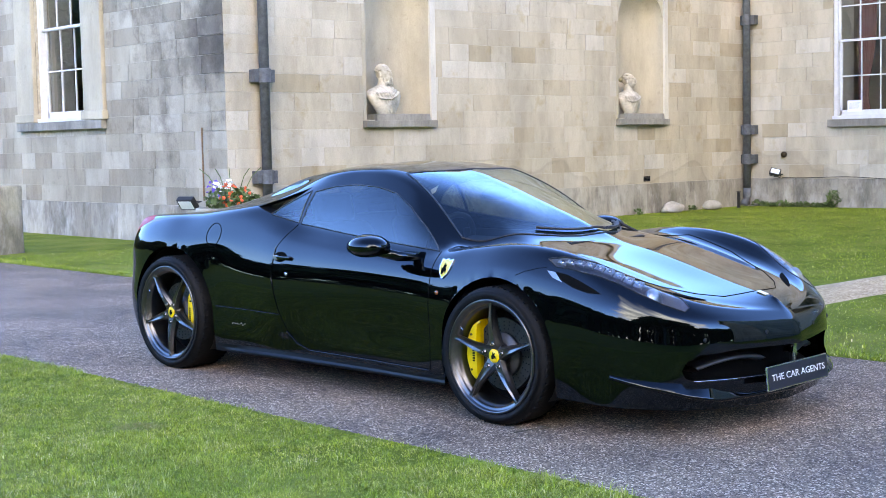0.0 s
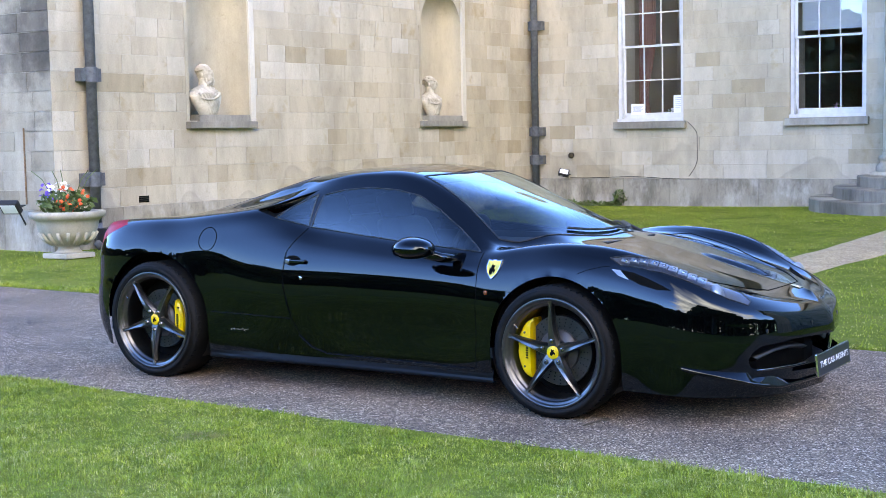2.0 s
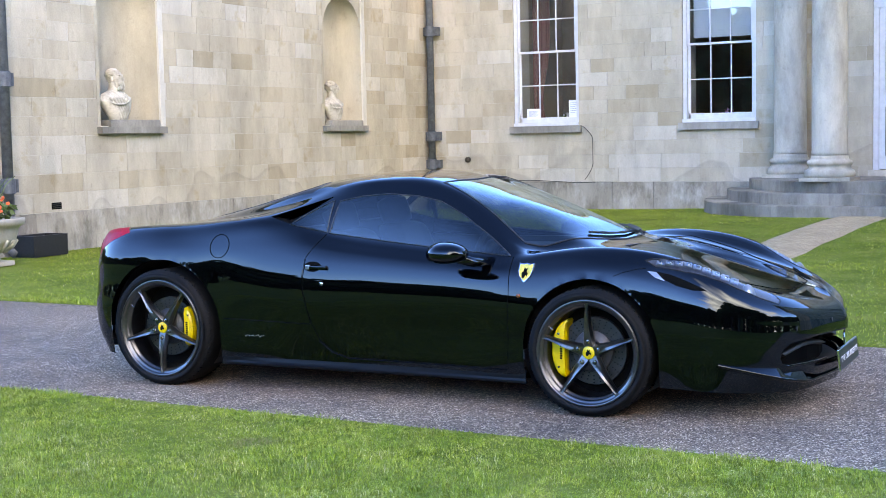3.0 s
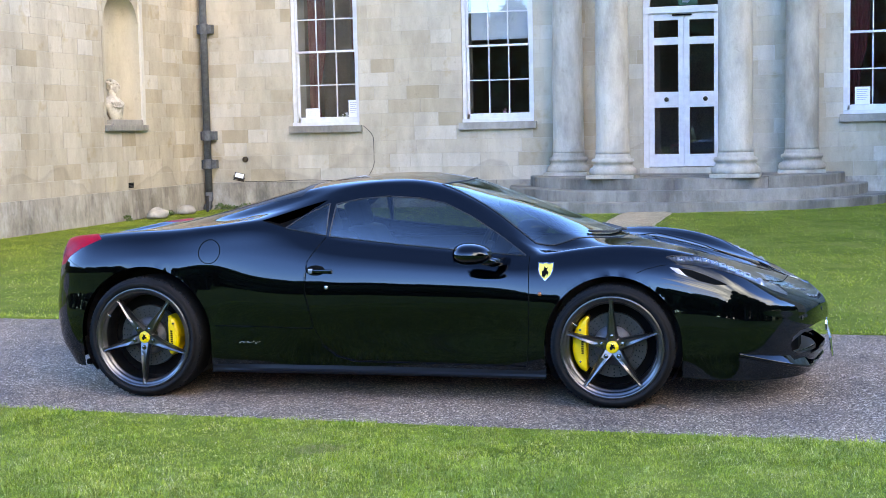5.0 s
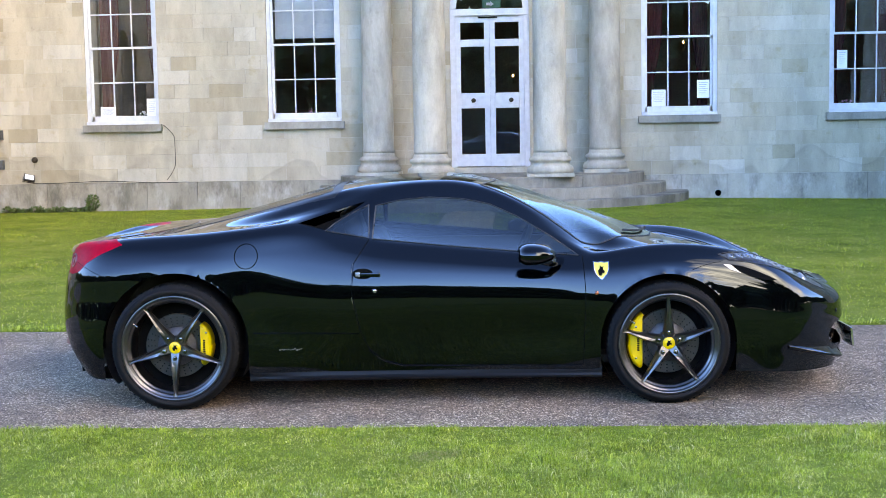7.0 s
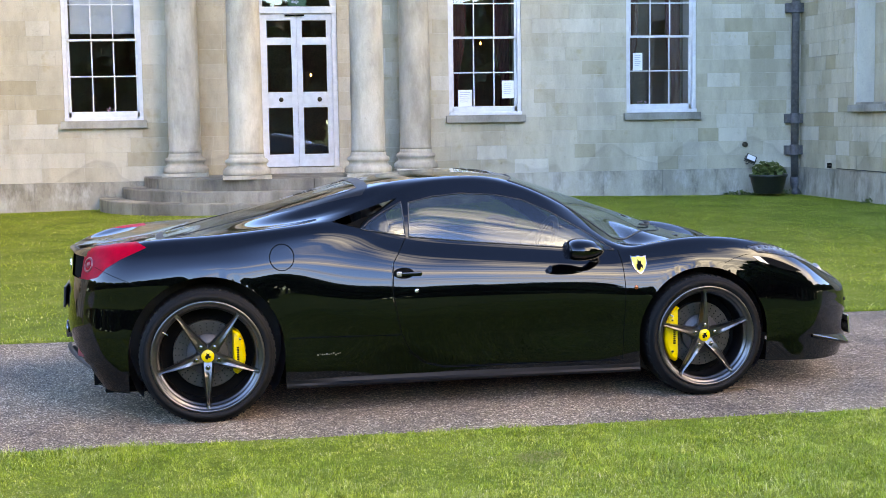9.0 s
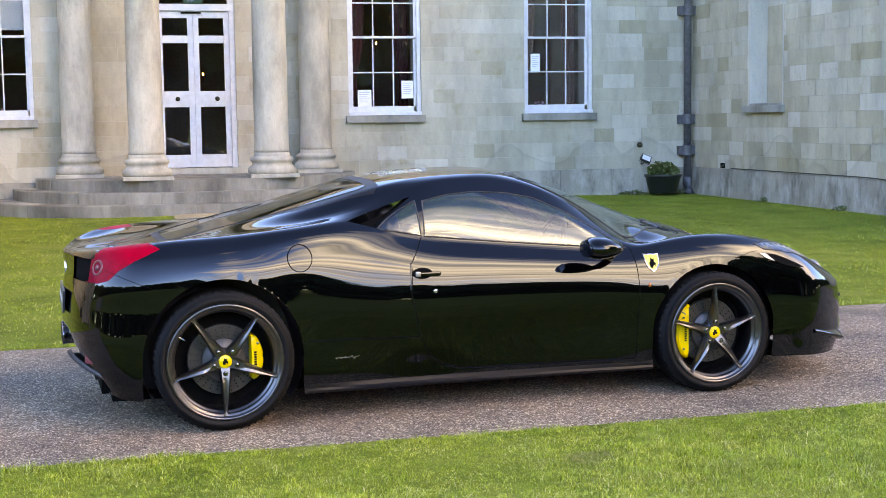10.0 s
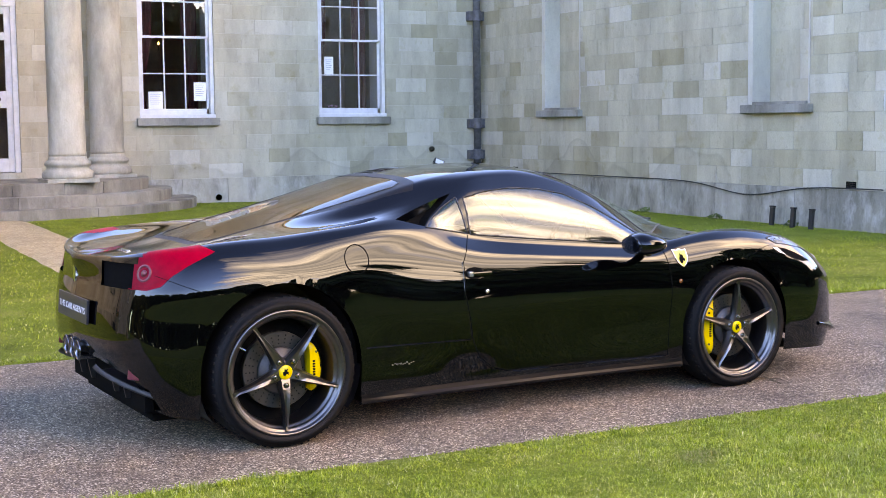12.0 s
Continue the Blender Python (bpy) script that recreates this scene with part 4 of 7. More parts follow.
# ---- door ----
door = thing("door_1", "white panelled glazed double door under a fanlight", "door", pose(0, FY + 0.06, 0), kind="structure")
part("frame_jamb", box(0.61, 0.70, -0.02, 0.12, 0.72, 3.55, 0.006), M_white, door)
part("frame_jamb", box(1.94, 2.03, -0.02, 0.12, 0.72, 3.55, 0.006), M_white, door)
part("frame_head", box(0.61, 2.03, -0.03, 0.12, 3.44, 3.56, 0.008), M_white, door)
part("threshold", box(0.55, 2.09, -0.16, 0.30, 0.60, 0.722, 0.008), M_column, door, "pale stone threshold")
for x0, x1, kx in ((0.70, 1.317, 1.02), (1.321, 1.94, 1.70)):
    leaf = part("door_leaf", box(x0, x0 + 0.095, 0.02, 0.075, 0.735, 3.44, 0.004), M_white, door)
    part("stile", box(x1 - 0.095, x1, 0.02, 0.075, 0.735, 3.44, 0.004), M_white, leaf)
    for z0, z1 in ((0.735, 0.955), (1.785, 2.06), (2.89, 3.02), (3.32, 3.44)):
        part("rail", box(x0 + 0.095, x1 - 0.095, 0.021, 0.074, z0, z1, 0.004), M_white, leaf)
    for z0, z1 in ((0.955, 1.785), (2.06, 2.89), (3.02, 3.32)):
        pn = part("pane", mesh_from("pane", [(x0 + 0.09, 0.05, z0), (x1 - 0.09, 0.05, z0), (x1 - 0.09, 0.05, z1), (x0 + 0.09, 0.05, z1)], [(0, 1, 2, 3)], M_pane), None, leaf)
        pn.visible_shadow = False
    part("door_knob", lathe([(0.012, 0.02), (0.012, -0.03), (0.035, -0.045), (0.042, -0.065), (0.03, -0.085), (0.004, -0.09)], 16, "y", m=pose(kx, 0, 1.925)), M_brown, leaf, "dark bronze knob", smooth=True)
part("closer_arm", box(1.12, 1.46, -0.02, 0.02, 3.395, 3.42), M_dark, door)
arc = [(1.32 + 0.71 * math.cos(math.pi * k / 20), 3.56 + 0.71 * math.sin(math.pi * k / 20)) for k in range(21)]
arc_in = [(1.32 + 0.60 * math.cos(math.pi * k / 20), 3.56 + 0.60 * math.sin(math.pi * k / 20)) for k in range(20, -1, -1)]
part("fanlight_frame", prism(arc + arc_in, -0.02, 0.10), M_white, door)
part("fanlight_spandrel", prism([(0.60, 3.56), (0.60, 4.31), (2.04, 4.31), (2.04, 3.56)] + arc, -0.03, 0.05), M_cream, door)
fp = part("fanlight_pane", mesh_from("pane", [(1.32 + 0.60 * math.cos(math.pi * k / 20), 0.04, 3.56 + 0.60 * math.sin(math.pi * k / 20)) for k in range(21)], [tuple(range(21))], M_pane), None, door)
fp.visible_shadow = False
sign = thing("exit_sign", "small green emergency exit sign hung inside the fanlight", "sign", pose(1.36, FY + 0.42, 3.60))
part("sign_plate", box(-0.17, 0.17, 0, 0.03, 0, 0.15, 0.004), simple("sign_green", (0.02, 0.22, 0.12), 0.5, var=0.1), sign)
part("sign_arrow", prism([(-0.10, 0.05), (-0.02, 0.05), (-0.02, 0.03), (0.04, 0.075), (-0.02, 0.12), (-0.02, 0.10), (-0.10, 0.10)], -0.004, 0.0), M_paper, sign)
part("hanger", box(-0.01, 0.01, 0.01, 0.02, 0.15, 1.25), M_dark, sign)


# ---- steps and columns ----
def half_ring_piece(a0, a1, rx1, ry1, rx0, ry0, z0, z1):
    """A curved kerb stone of an elliptic step, between two angles."""
    bm = bmesh.new()
    n = 8
    cols = []
    for k in range(n + 1):
        t = a0 + (a1 - a0) * k / n
        c, s = math.cos(t), -math.sin(t)
        o, i = (rx1 * c, ry1 * s), (rx0 * c, ry0 * s)
        e = 0.012
        oe = ((rx1 - e) * c, (ry1 - e) * s)
        cols.append([bm.verts.new((*o, z0)), bm.verts.new((*o, z1 - e)), bm.verts.new((*oe, z1)), bm.verts.new((*i, z1)), bm.verts.new((*i, z0))])
    for a, b in zip(cols, cols[1:]):
        for k in range(5):
            bm.faces.new((a[k], b[k], b[(k + 1) % 5], a[(k + 1) % 5]))
    bm.faces.new(cols[0])
    bm.faces.new(list(reversed(cols[-1])))
    return bm


steps = thing("stone_steps", "three worn grey stone steps curving out before the door", "steps", pose(DOOR_X, FY - 0.06, 0), kind="structure")
rng = random.Random(5)
for j, (rx, ry, z0, z1) in enumerate(((3.50, 3.22, -0.1, 0.27), (3.10, 2.86, 0.2, 0.445), (2.72, 2.50, 0.40, 0.625))):
    cuts = [0.0]
    while cuts[-1] < math.pi - 0.30:
        cuts.append(cuts[-1] + rng.uniform(0.26, 0.46))
    cuts[-1] = math.pi
    for a0, a1 in zip(cuts, cuts[1:]):
        part("step_stone", half_ring_piece(a0 + 0.0012, a1 - 0.0012, rx + rng.uniform(-0.008, 0.008), ry + rng.uniform(-0.008, 0.008), rx - 0.75, ry - 0.75, z0, z1 + rng.uniform(-0.006, 0.004)), M_step, steps)
part("landing", half_ring_piece(0.0, math.pi, 2.0, 1.78, 0.02, 0.02, 0.3, 0.622), M_step, steps)


def column(x, y, r, label):
    col = thing("column", label, "column", pose(x, y, 0.62), group="portico columns", kind="structure")
    part("base_block", box(-r * 1.42, r * 1.42, -r * 1.42, r * 1.42, 0, 0.06, 0.01), M_column, col)
    base = [(r * 1.38, 0.06), (r * 1.42, 0.09), (r * 1.42, 0.13), (r * 1.34, 0.17), (r * 1.22, 0.185), (r * 1.15, 0.215), (r * 1.17, 0.245), (r * 1.26, 0.26), (r * 1.28, 0.29),
            (r * 1.22, 0.32), (r * 1.09, 0.33), (r * 1.05, 0.36), (r * 1.02, 0.40)]
    part("base", lathe(base, 40), M_column, col, smooth=True)
    part("shaft", lathe([(r * 1.02, 0.40), (r * 1.03, 0.45), (r, 0.48), (r, 1.6), (r * 0.97, 2.8), (r * 0.90, 4.2), (r * 0.84, 5.4)], 40), M_column, col, smooth=True)
    part("capital", lathe([(r * 0.86, 5.4), (r * 0.98, 5.45), (r * 0.88, 5.5), (r * 0.9, 5.6), (r * 1.25, 5.72), (r * 1.3, 5.85)], 40), M_column, col, smooth=True)
    return col


for x, y in ((-0.67, 17.12), (3.35, 17.12), (0.365, 15.47), (2.345, 15.47)):
    column(x, y, 0.275, "weathered pale stone column with a moulded base")
tagged(part("portico_entablature", box(-1.1, 3.8, 15.1, FY + 0.02, 6.47, 7.2, 0.03), M_column), "pale stone entablature over the columns", "portico", kind="structure")


# ---- pipes ----
def downpipe(m, top, r, brackets, label, shoe=True):
    """An iron rainwater pipe with eared brackets; local x along the wall, -y outside."""
    t = thing("downpipe", label, "downpipe", m, group="rainwater pipes")
    y = -r - 0.05
    part("pipe", lathe([(r, 0.30), (r, top)], 16, m=pose(0, y, 0)), M_lead, t, smooth=True)
    for z in brackets:
        b = part("bracket", lathe([(r + 0.006, z - 0.10), (r + 0.022, z - 0.09), (r + 0.022, z + 0.09), (r + 0.006, z + 0.10)], 16, m=pose(0, y, 0)), M_lead, t, smooth=False)
        part("ear", box(-r - 0.10, r + 0.10, y - 0.01, 0.0, z - 0.085, z + 0.085, 0.006), M_lead, b)
    if shoe:
        part("shoe", tube([(0, y, 0.36), (0, y, 0.20), (0.0, y - 0.04, 0.10), (0.0, y - 0.12, 0.04)], r * 1.12, 12), M_lead, t, smooth=True)
    return t


downpipe(pose(LX, 6.36, 0, 0, 0, 90), 9.1, 0.068, (2.27, 0.92, 4.6), "grey iron downpipe with bracket on the wing wall")
downpipe(pose(-7.83, FY, 0), 9.1, 0.07, (3.50, 1.45, 0.90), "grey iron downpipe in the corner of two walls")
downpipe(pose(10.56, FY, 0), 9.1, 0.07, (3.50, 1.45, 0.86), "dark grey iron downpipe in a wall corner")
tagged(part("rusty_rod", tube([(-8.48, CY - 0.05, 0.62), (-8.48, CY - 0.05, 1.60)], 0.012, 8), simple("rust", (0.20, 0.10, 0.05), 0.9, var=0.3)), "thin rusty rod against the wing end", "rod")


# ---- floodlights, vents, cables ----
def floodlight(m, label, on_wall=False, k=1.0):
    t = thing("floodlight", label, "floodlight", m @ Matrix.Scale(k, 4), group="garden floodlights")
    part("body", box(-0.13, 0.13, -0.04, 0.04, -0.09, 0.09, 0.012), M_black, t)
    part("glass_front", box(-0.105, 0.105, -0.046, -0.038, -0.068, 0.068, 0.004), simple("frosted_glass", (0.75, 0.80, 0.82), 0.15, var=0.05, coat=0.6), t, "pale glass front")
    part("stirrup", tube([(-0.14, 0, 0), (-0.14, 0.10, -0.06), (0.14, 0.10, -0.06), (0.14, 0, 0)], 0.008, 6), M_black, t)
    if on_wall:
        foot = (m @ Matrix.Scale(k, 4)).inverted() @ Vector((m.translation.x, FY + 0.01, 0.62))
        part("wall_arm", tube([(0, 0.10, -0.06), ((foot.x) * 0.5, (0.10 + foot.y) * 0.5, (foot.z - 0.06) * 0.5 - 0.03), tuple(foot)], 0.014, 6), M_black, t)
    else:
        part("spike", tube([(0, 0.10, -0.06), (0, 0.10, -0.62)], 0.012, 6), M_black, t)


floodlight(pose(-8.42, CY - 0.35, 0.60, 40, 0, 20), "black garden floodlight tilted up before the wall")
floodlight(pose(-7.12, FY - 0.26, 0.66, -38, 14, 24), "small black floodlight with a pale glass front on the wall", True, 0.75)
floodlight(pose(9.65, FY - 0.25, 0.72, -35, 24, -15), "small floodlight with a pale glass front by a pot", True, 0.75)


def vent(m):
    t = thing("air_vent", "small black air vent at the top of the plinth", "vent", m, group="air vents")
    part("grille", box(-0.09, 0.09, -0.012, 0.01, -0.045, 0.045, 0.004), M_dark, t)
    for k in range(3):
        part("slat", box(-0.08, 0.08, -0.016, -0.011, -0.03 + k * 0.025, -0.02 + k * 0.025), M_black, t)


for y in (7.30, 14.58):
    vent(pose(LX, y, 0.62, 0, 0, 90))
for y in (16.25, 7.62):
    vent(pose(RX, y, 0.60, 0, 0, -90))


def cable(pts, r=0.006, label="thin black cable along the wall"):
    tagged(part("cable", tube(pts, r, 6), M_black), label, "cable", group="wall cables")


cable([(x, FY - 0.065, 0.56 + 0.012 * math.sin(x * 3) - 0.02 * max(0, math.sin(x * 1.1))) for x in np.linspace(-7.1, -4.4, 24)])
cable([(-4.66 + 0.20 * math.sin(min(1, k / 5) * 1.5) - (0.45 * max(0, k - 14) / 6) ** 1.6 * 0.6, FY - 0.02, 1.58 - 1.0 * k / 20) for k in range(21)])
cable([(RX - 0.07, y, 0.56 - 0.16 * math.exp(-((y - 9.6) / 0.9) ** 2)) for y in np.linspace(15.8, 7.0, 40)], 0.009)
for x, z in ((-7.085, 0.98),):
    t = thing("outdoor_tap_box", "small dark round fitting on the wall", "fitting", pose(x, FY, z))
    part("fitting", lathe([(0.055, 0.0), (0.055, -0.05), (0.03, -0.07), (0.004, -0.07)], 14, "y"), M_brown, t, smooth=True)
t = thing("outdoor_tap_box", "small dark round fitting on the wall", "fitting", pose(9.62, FY, 0.98))
part("fitting", lathe([(0.05, 0.0), (0.05, -0.05), (0.03, -0.07), (0.004, -0.07)], 14, "y"), M_brown, t, smooth=True)
tagged(part("drain_hole", lathe([(0.055, 0.0), (0.055, -0.012), (0.045, -0.014), (0.04, 0.0)], 20, "y", m=pose(5.38, FY - 0.058, 0.20)), M_dark), "round dark drain mouth in the plinth", "drain")


# ---- stones, posts ----
def boulder(m, s, seed):
    bm = bmesh.new()
    bmesh.ops.create_icosphere(bm, subdivisions=3, radius=1)
    for v in bm.verts:
        k = 1 + 0.22 * noise.noise(v.co * 1.4 + Vector((seed, 0, 0))) + 0.05 * noise.noise(v.co * 5 + Vector((seed, 3, 0)))
        v.co = Vector((v.co.x * s[0] * k, v.co.y * s[1] * k, max(-0.4, v.co.z) * s[2] * k))
    tagged(part("boulder", bm, simple("pale_rock", (0.33, 0.30, 0.255), 0.9, var=0.2, scale=14, bump_s=0.4, bump_scale=40), None, smooth=True, m=m), "rounded pale rock on the grass by the wall", "rock", group="rocks by the wall")


boulder(pose(-7.62, 14.85, 0.08), (0.17, 0.24, 0.13), 1)
boulder(pose(-7.62, 16.02, 0.08), (0.15, 0.22, 0.12), 2)
post = bmesh.new()
add_box(post, -0.22, 0.22, -0.2, 0.2, -0.05, 0.90, 0.05)
bmesh.ops.subdivide_edges(post, edges=post.edges, cuts=3, use_grid_fill=True)
for v in post.verts:
    v.co += Vector((noise.noise(v.co * 4), noise.noise(v.co * 4 + Vector((5, 0, 0))), 0)) * 0.025
tagged(part("stone_post", post, stone("lichened_post_stone", [(0.0, (0.40, 0.36, 0.26)), (1.0, (0.52, 0.47, 0.35))], soot=0.5, bumps=0.9, streak=0.4), None, smooth=True, m=pose(-9.72, 3.45, 0, 0, 0, 8)), "weathered lichened stone post beside the drive", "post")
for x, y in ((10.45, 8.85), (10.42, 8.40), (10.38, 8.00)):
    t = thing("short_post", "short black post on the grass by the wall", "post", pose(x, y, 0, 3, 2, 15), group="short black posts")
    part("shaft", box(-0.028, 0.028, -0.028, 0.028, -0.05, 0.26, 0.006), M_black, t)
    part("cap", box(-0.034, 0.034, -0.034, 0.034, 0.26, 0.285, 0.006), M_black, t)
t = thing("short_post", "short black post on the grass by the wall", "post", pose(-7.55, 16.75, 0), group="short black posts")
part("shaft", box(-0.022, 0.022, -0.022, 0.022, -0.05, 0.30, 0.006), M_black, t)
part("cap", box(-0.027, 0.027, -0.027, 0.027, 0.30, 0.32, 0.005), M_black, t)


# ---- plants ----
def leaf_cloud(n, fx, seed, size, aspect=0.5):
    """Loose small leaves at places drawn by fx(rng)."""
    rng = random.Random(seed)
    vs, fs = [], []
    for _ in range(n):
        c = Vector(fx(rng))
        d = Vector((rng.uniform(-1, 1), rng.uniform(-1, 1), rng.uniform(-0.4, 1))).normalized()
        e = d.cross(Vector((rng.uniform(-1, 1), rng.uniform(-1, 1), rng.uniform(-1, 1)))).normalized()
        s = size * rng.uniform(0.6, 1.3)
        k = len(vs)
        vs += [c - d * s, c + e * s * aspect, c + d * s, c - e * s * aspect]
        fs.append((k, k + 1, k + 2, k + 3))
    return vs, fs


def in_ball(cx, cy, cz, rx, ry, rz):
    def f(rng):
        while True:
            p = (rng.uniform(-1, 1), rng.uniform(-1, 1), rng.uniform(-1, 1))
            if sum(c * c for c in p) < 1:
                return (cx + p[0] * rx, cy + p[1] * ry, cz + p[2] * rz)
    return f


def blossom_cluster(n, centre, spread, mat, parent, seed, s=0.028):
    vs, fs = [], []
    rng = random.Random(seed)
    for _ in range(n):
        c = Vector(in_ball(*centre, *spread)(rng))
        nrm = Vector((rng.uniform(-0.6, 1), rng.uniform(-1, 0.2), rng.uniform(0, 1))).normalized()
        u = nrm.cross(Vector((0, 0, 1))).normalized()
        w = nrm.cross(u)
        k = len(vs)
        vs.append(c + nrm * 0.004)
        for j in range(10):
            a = 2 * math.pi * j / 10
            r = s * (1.0 if j % 2 else 0.72)
            vs.append(c + (u * math.cos(a) + w * math.sin(a)) * r - nrm * 0.008)
        for j in range(10):
            fs.append((k, k + 1 + j, k + 1 + (j + 1) % 10))
    part("blossoms", mesh_from("blossoms", vs, fs, mat), None, parent)


urn = thing("garden_urn", "pale stone urn with mouldings on the grass", "urn", pose(-7.12, 5.28, 0.02))
part("foot", box(-0.22, 0.22, -0.22, 0.22, 0, 0.06, 0.012), M_terra, urn)
part("bowl", lathe([(0.17, 0.06), (0.13, 0.10), (0.12, 0.13), (0.18, 0.16), (0.27, 0.22), (0.33, 0.30), (0.36, 0.38), (0.37, 0.44), (0.40, 0.47), (0.44, 0.49), (0.45, 0.53), (0.45, 0.56), (0.40, 0.565), (0.39, 0.52), (0.05, 0.50)], 36), M_terra, urn, smooth=True)
for k in range(18):
    a = 2 * math.pi * k / 18
    part("gadroon", tube([(0.20 * math.cos(a), 0.20 * math.sin(a), 0.165), (0.30 * math.cos(a), 0.30 * math.sin(a), 0.235), (0.345 * math.cos(a), 0.345 * math.sin(a), 0.31)], 0.022, 6), M_terra, urn, smooth=True)
bed = thing("bedding_flowers", "mixed orange, white and purple bedding flowers in an urn", "flowers", pose(-7.12, 5.28, 0.55))
part("soil", lathe([(0.38, -0.03), (0.37, 0.0), (0.02, 0.02)], 24), M_soil, bed)
part("leaves", mesh_from("leaves", *leaf_cloud(520, in_ball(0, 0, 0.13, 0.36, 0.34, 0.16), 3, 0.045), M_ivy), None, bed)
blossom_cluster(26, (0.24, -0.12, 0.20), (0.18, 0.2, 0.16), M_fl_red, bed, 4)
blossom_cluster(16, (-0.02, -0.10, 0.32), (0.16, 0.16, 0.10), M_fl_white, bed, 5)
blossom_cluster(18, (-0.24, -0.08, 0.26), (0.14, 0.16, 0.12), M_fl_purple, bed, 6)
for k in range(5):
    a = k * 1.3
    part("stem", tube([(0.1 * math.cos(a), 0.1 * math.sin(a), 0.1), (0.28 * math.cos(a), 0.28 * math.sin(a), 0.42), (0.40 * math.cos(a), 0.40 * math.sin(a), 0.52)], 0.005, 5), M_ivy, bed)
trough = thing("black_planter", "black plastic planter box beside the urn", "planter", pose(-7.62, 6.62, 0.02, 0, 0, 0))
for x0, x1, y0, y1 in ((-0.20, 0.20, -0.30, -0.27), (-0.20, 0.20, 0.27, 0.30), (-0.20, -0.17, -0.27, 0.27), (0.17, 0.20, -0.27, 0.27)):
    part("side_panel", box(x0, x1, y0, y1, 0.0, 0.27, 0.004), M_black, trough)
part("soil", box(-0.17, 0.17, -0.27, 0.27, 0.0, 0.22), M_soil, trough)

pot = thing("round_pot", "dark green round pot with a leafy plant by the corner", "plant pot", pose(9.92, 17.12, 0.08))
part("pot", lathe([(0.24, 0.0), (0.26, 0.02), (0.33, 0.30), (0.355, 0.31), (0.355, 0.35), (0.33, 0.35), (0.31, 0.31), (0.02, 0.30)], 32), M_pot, pot, smooth=True)
pl = thing("pot_plant", "leafy green plant growing in a round pot", "plant", pose(9.92, 17.12, 0.40))
part("leaves", mesh_from("leaves", *leaf_cloud(420, in_ball(0, 0, 0.10, 0.30, 0.28, 0.17), 8, 0.05), M_ivy), None, pl)
part("stem", tube([(0, 0, -0.08), (0.02, 0, 0.05), (0.05, 0.02, 0.16)], 0.008, 6), M_ivy, pl)


def weed(x, y, rx, h, n, seed, label="leafy weed at the foot of the wall"):
    t = thing("weed", label, "weed", pose(x, y, float(ground_z(x, y))), group="weeds by the wall")
    part("leaves", mesh_from("leaves", *leaf_cloud(n, in_ball(0, 0, h * 0.5, rx, 0.08, h * 0.5), seed, 0.032), M_ivy), None, t)
    part("stem", tube([(0, 0, 0), (0.01, 0, h * 0.4), (0.03, 0, h * 0.8)], 0.005, 5), M_ivy, t)


weed(-6.0, FY - 0.12, 0.16, 0.34, 140, 1)
rng = random.Random(77)
for k in range(10):
    weed(-7.55 + k * 0.16, FY - 0.15, 0.16, rng.uniform(0.07, 0.16), 60, 20 + k, "low green weeds along the wall")
for k in range(7):
    weed(9.3 + k * 0.22, FY - 0.13, 0.14, rng.uniform(0.06, 0.12), 40, 40 + k, "low green weeds along the wall")
for y in (15.3, 15.7, 14.2, 6.9):
    weed(LX + 0.14, y, 0.10, 0.12, 40, int(y * 10), "low green weeds along the wall")
for y in (8.6, 10.2, 12.0, 14.5):
    weed(RX - 0.14, y, 0.14, 0.09, 40, int(y * 10), "low green weeds along the wall")


def sill_flowers(x, mat, seed):
    t = thing("flower_vase", "small flowers in a bowl behind the window", "flowers", pose(x, FY + 0.30, 1.66))
    part("bowl", lathe([(0.03, 0), (0.06, 0.03), (0.065, 0.07), (0.05, 0.09)], 14), M_white, t, smooth=True)
    blossom_cluster(14, (0, 0, 0.13), (0.10, 0.07, 0.05), mat, t, seed, 0.03)
    part("leaves", mesh_from("leaves", *leaf_cloud(50, in_ball(0, 0, 0.11, 0.11, 0.08, 0.04), seed, 0.03), M_ivy), None, t)


sill_flowers(-5.12, M_fl_white, 3)
sill_flowers(-1.95, M_fl_pink, 4)
sill_flowers(7.72, M_fl_pink, 5)


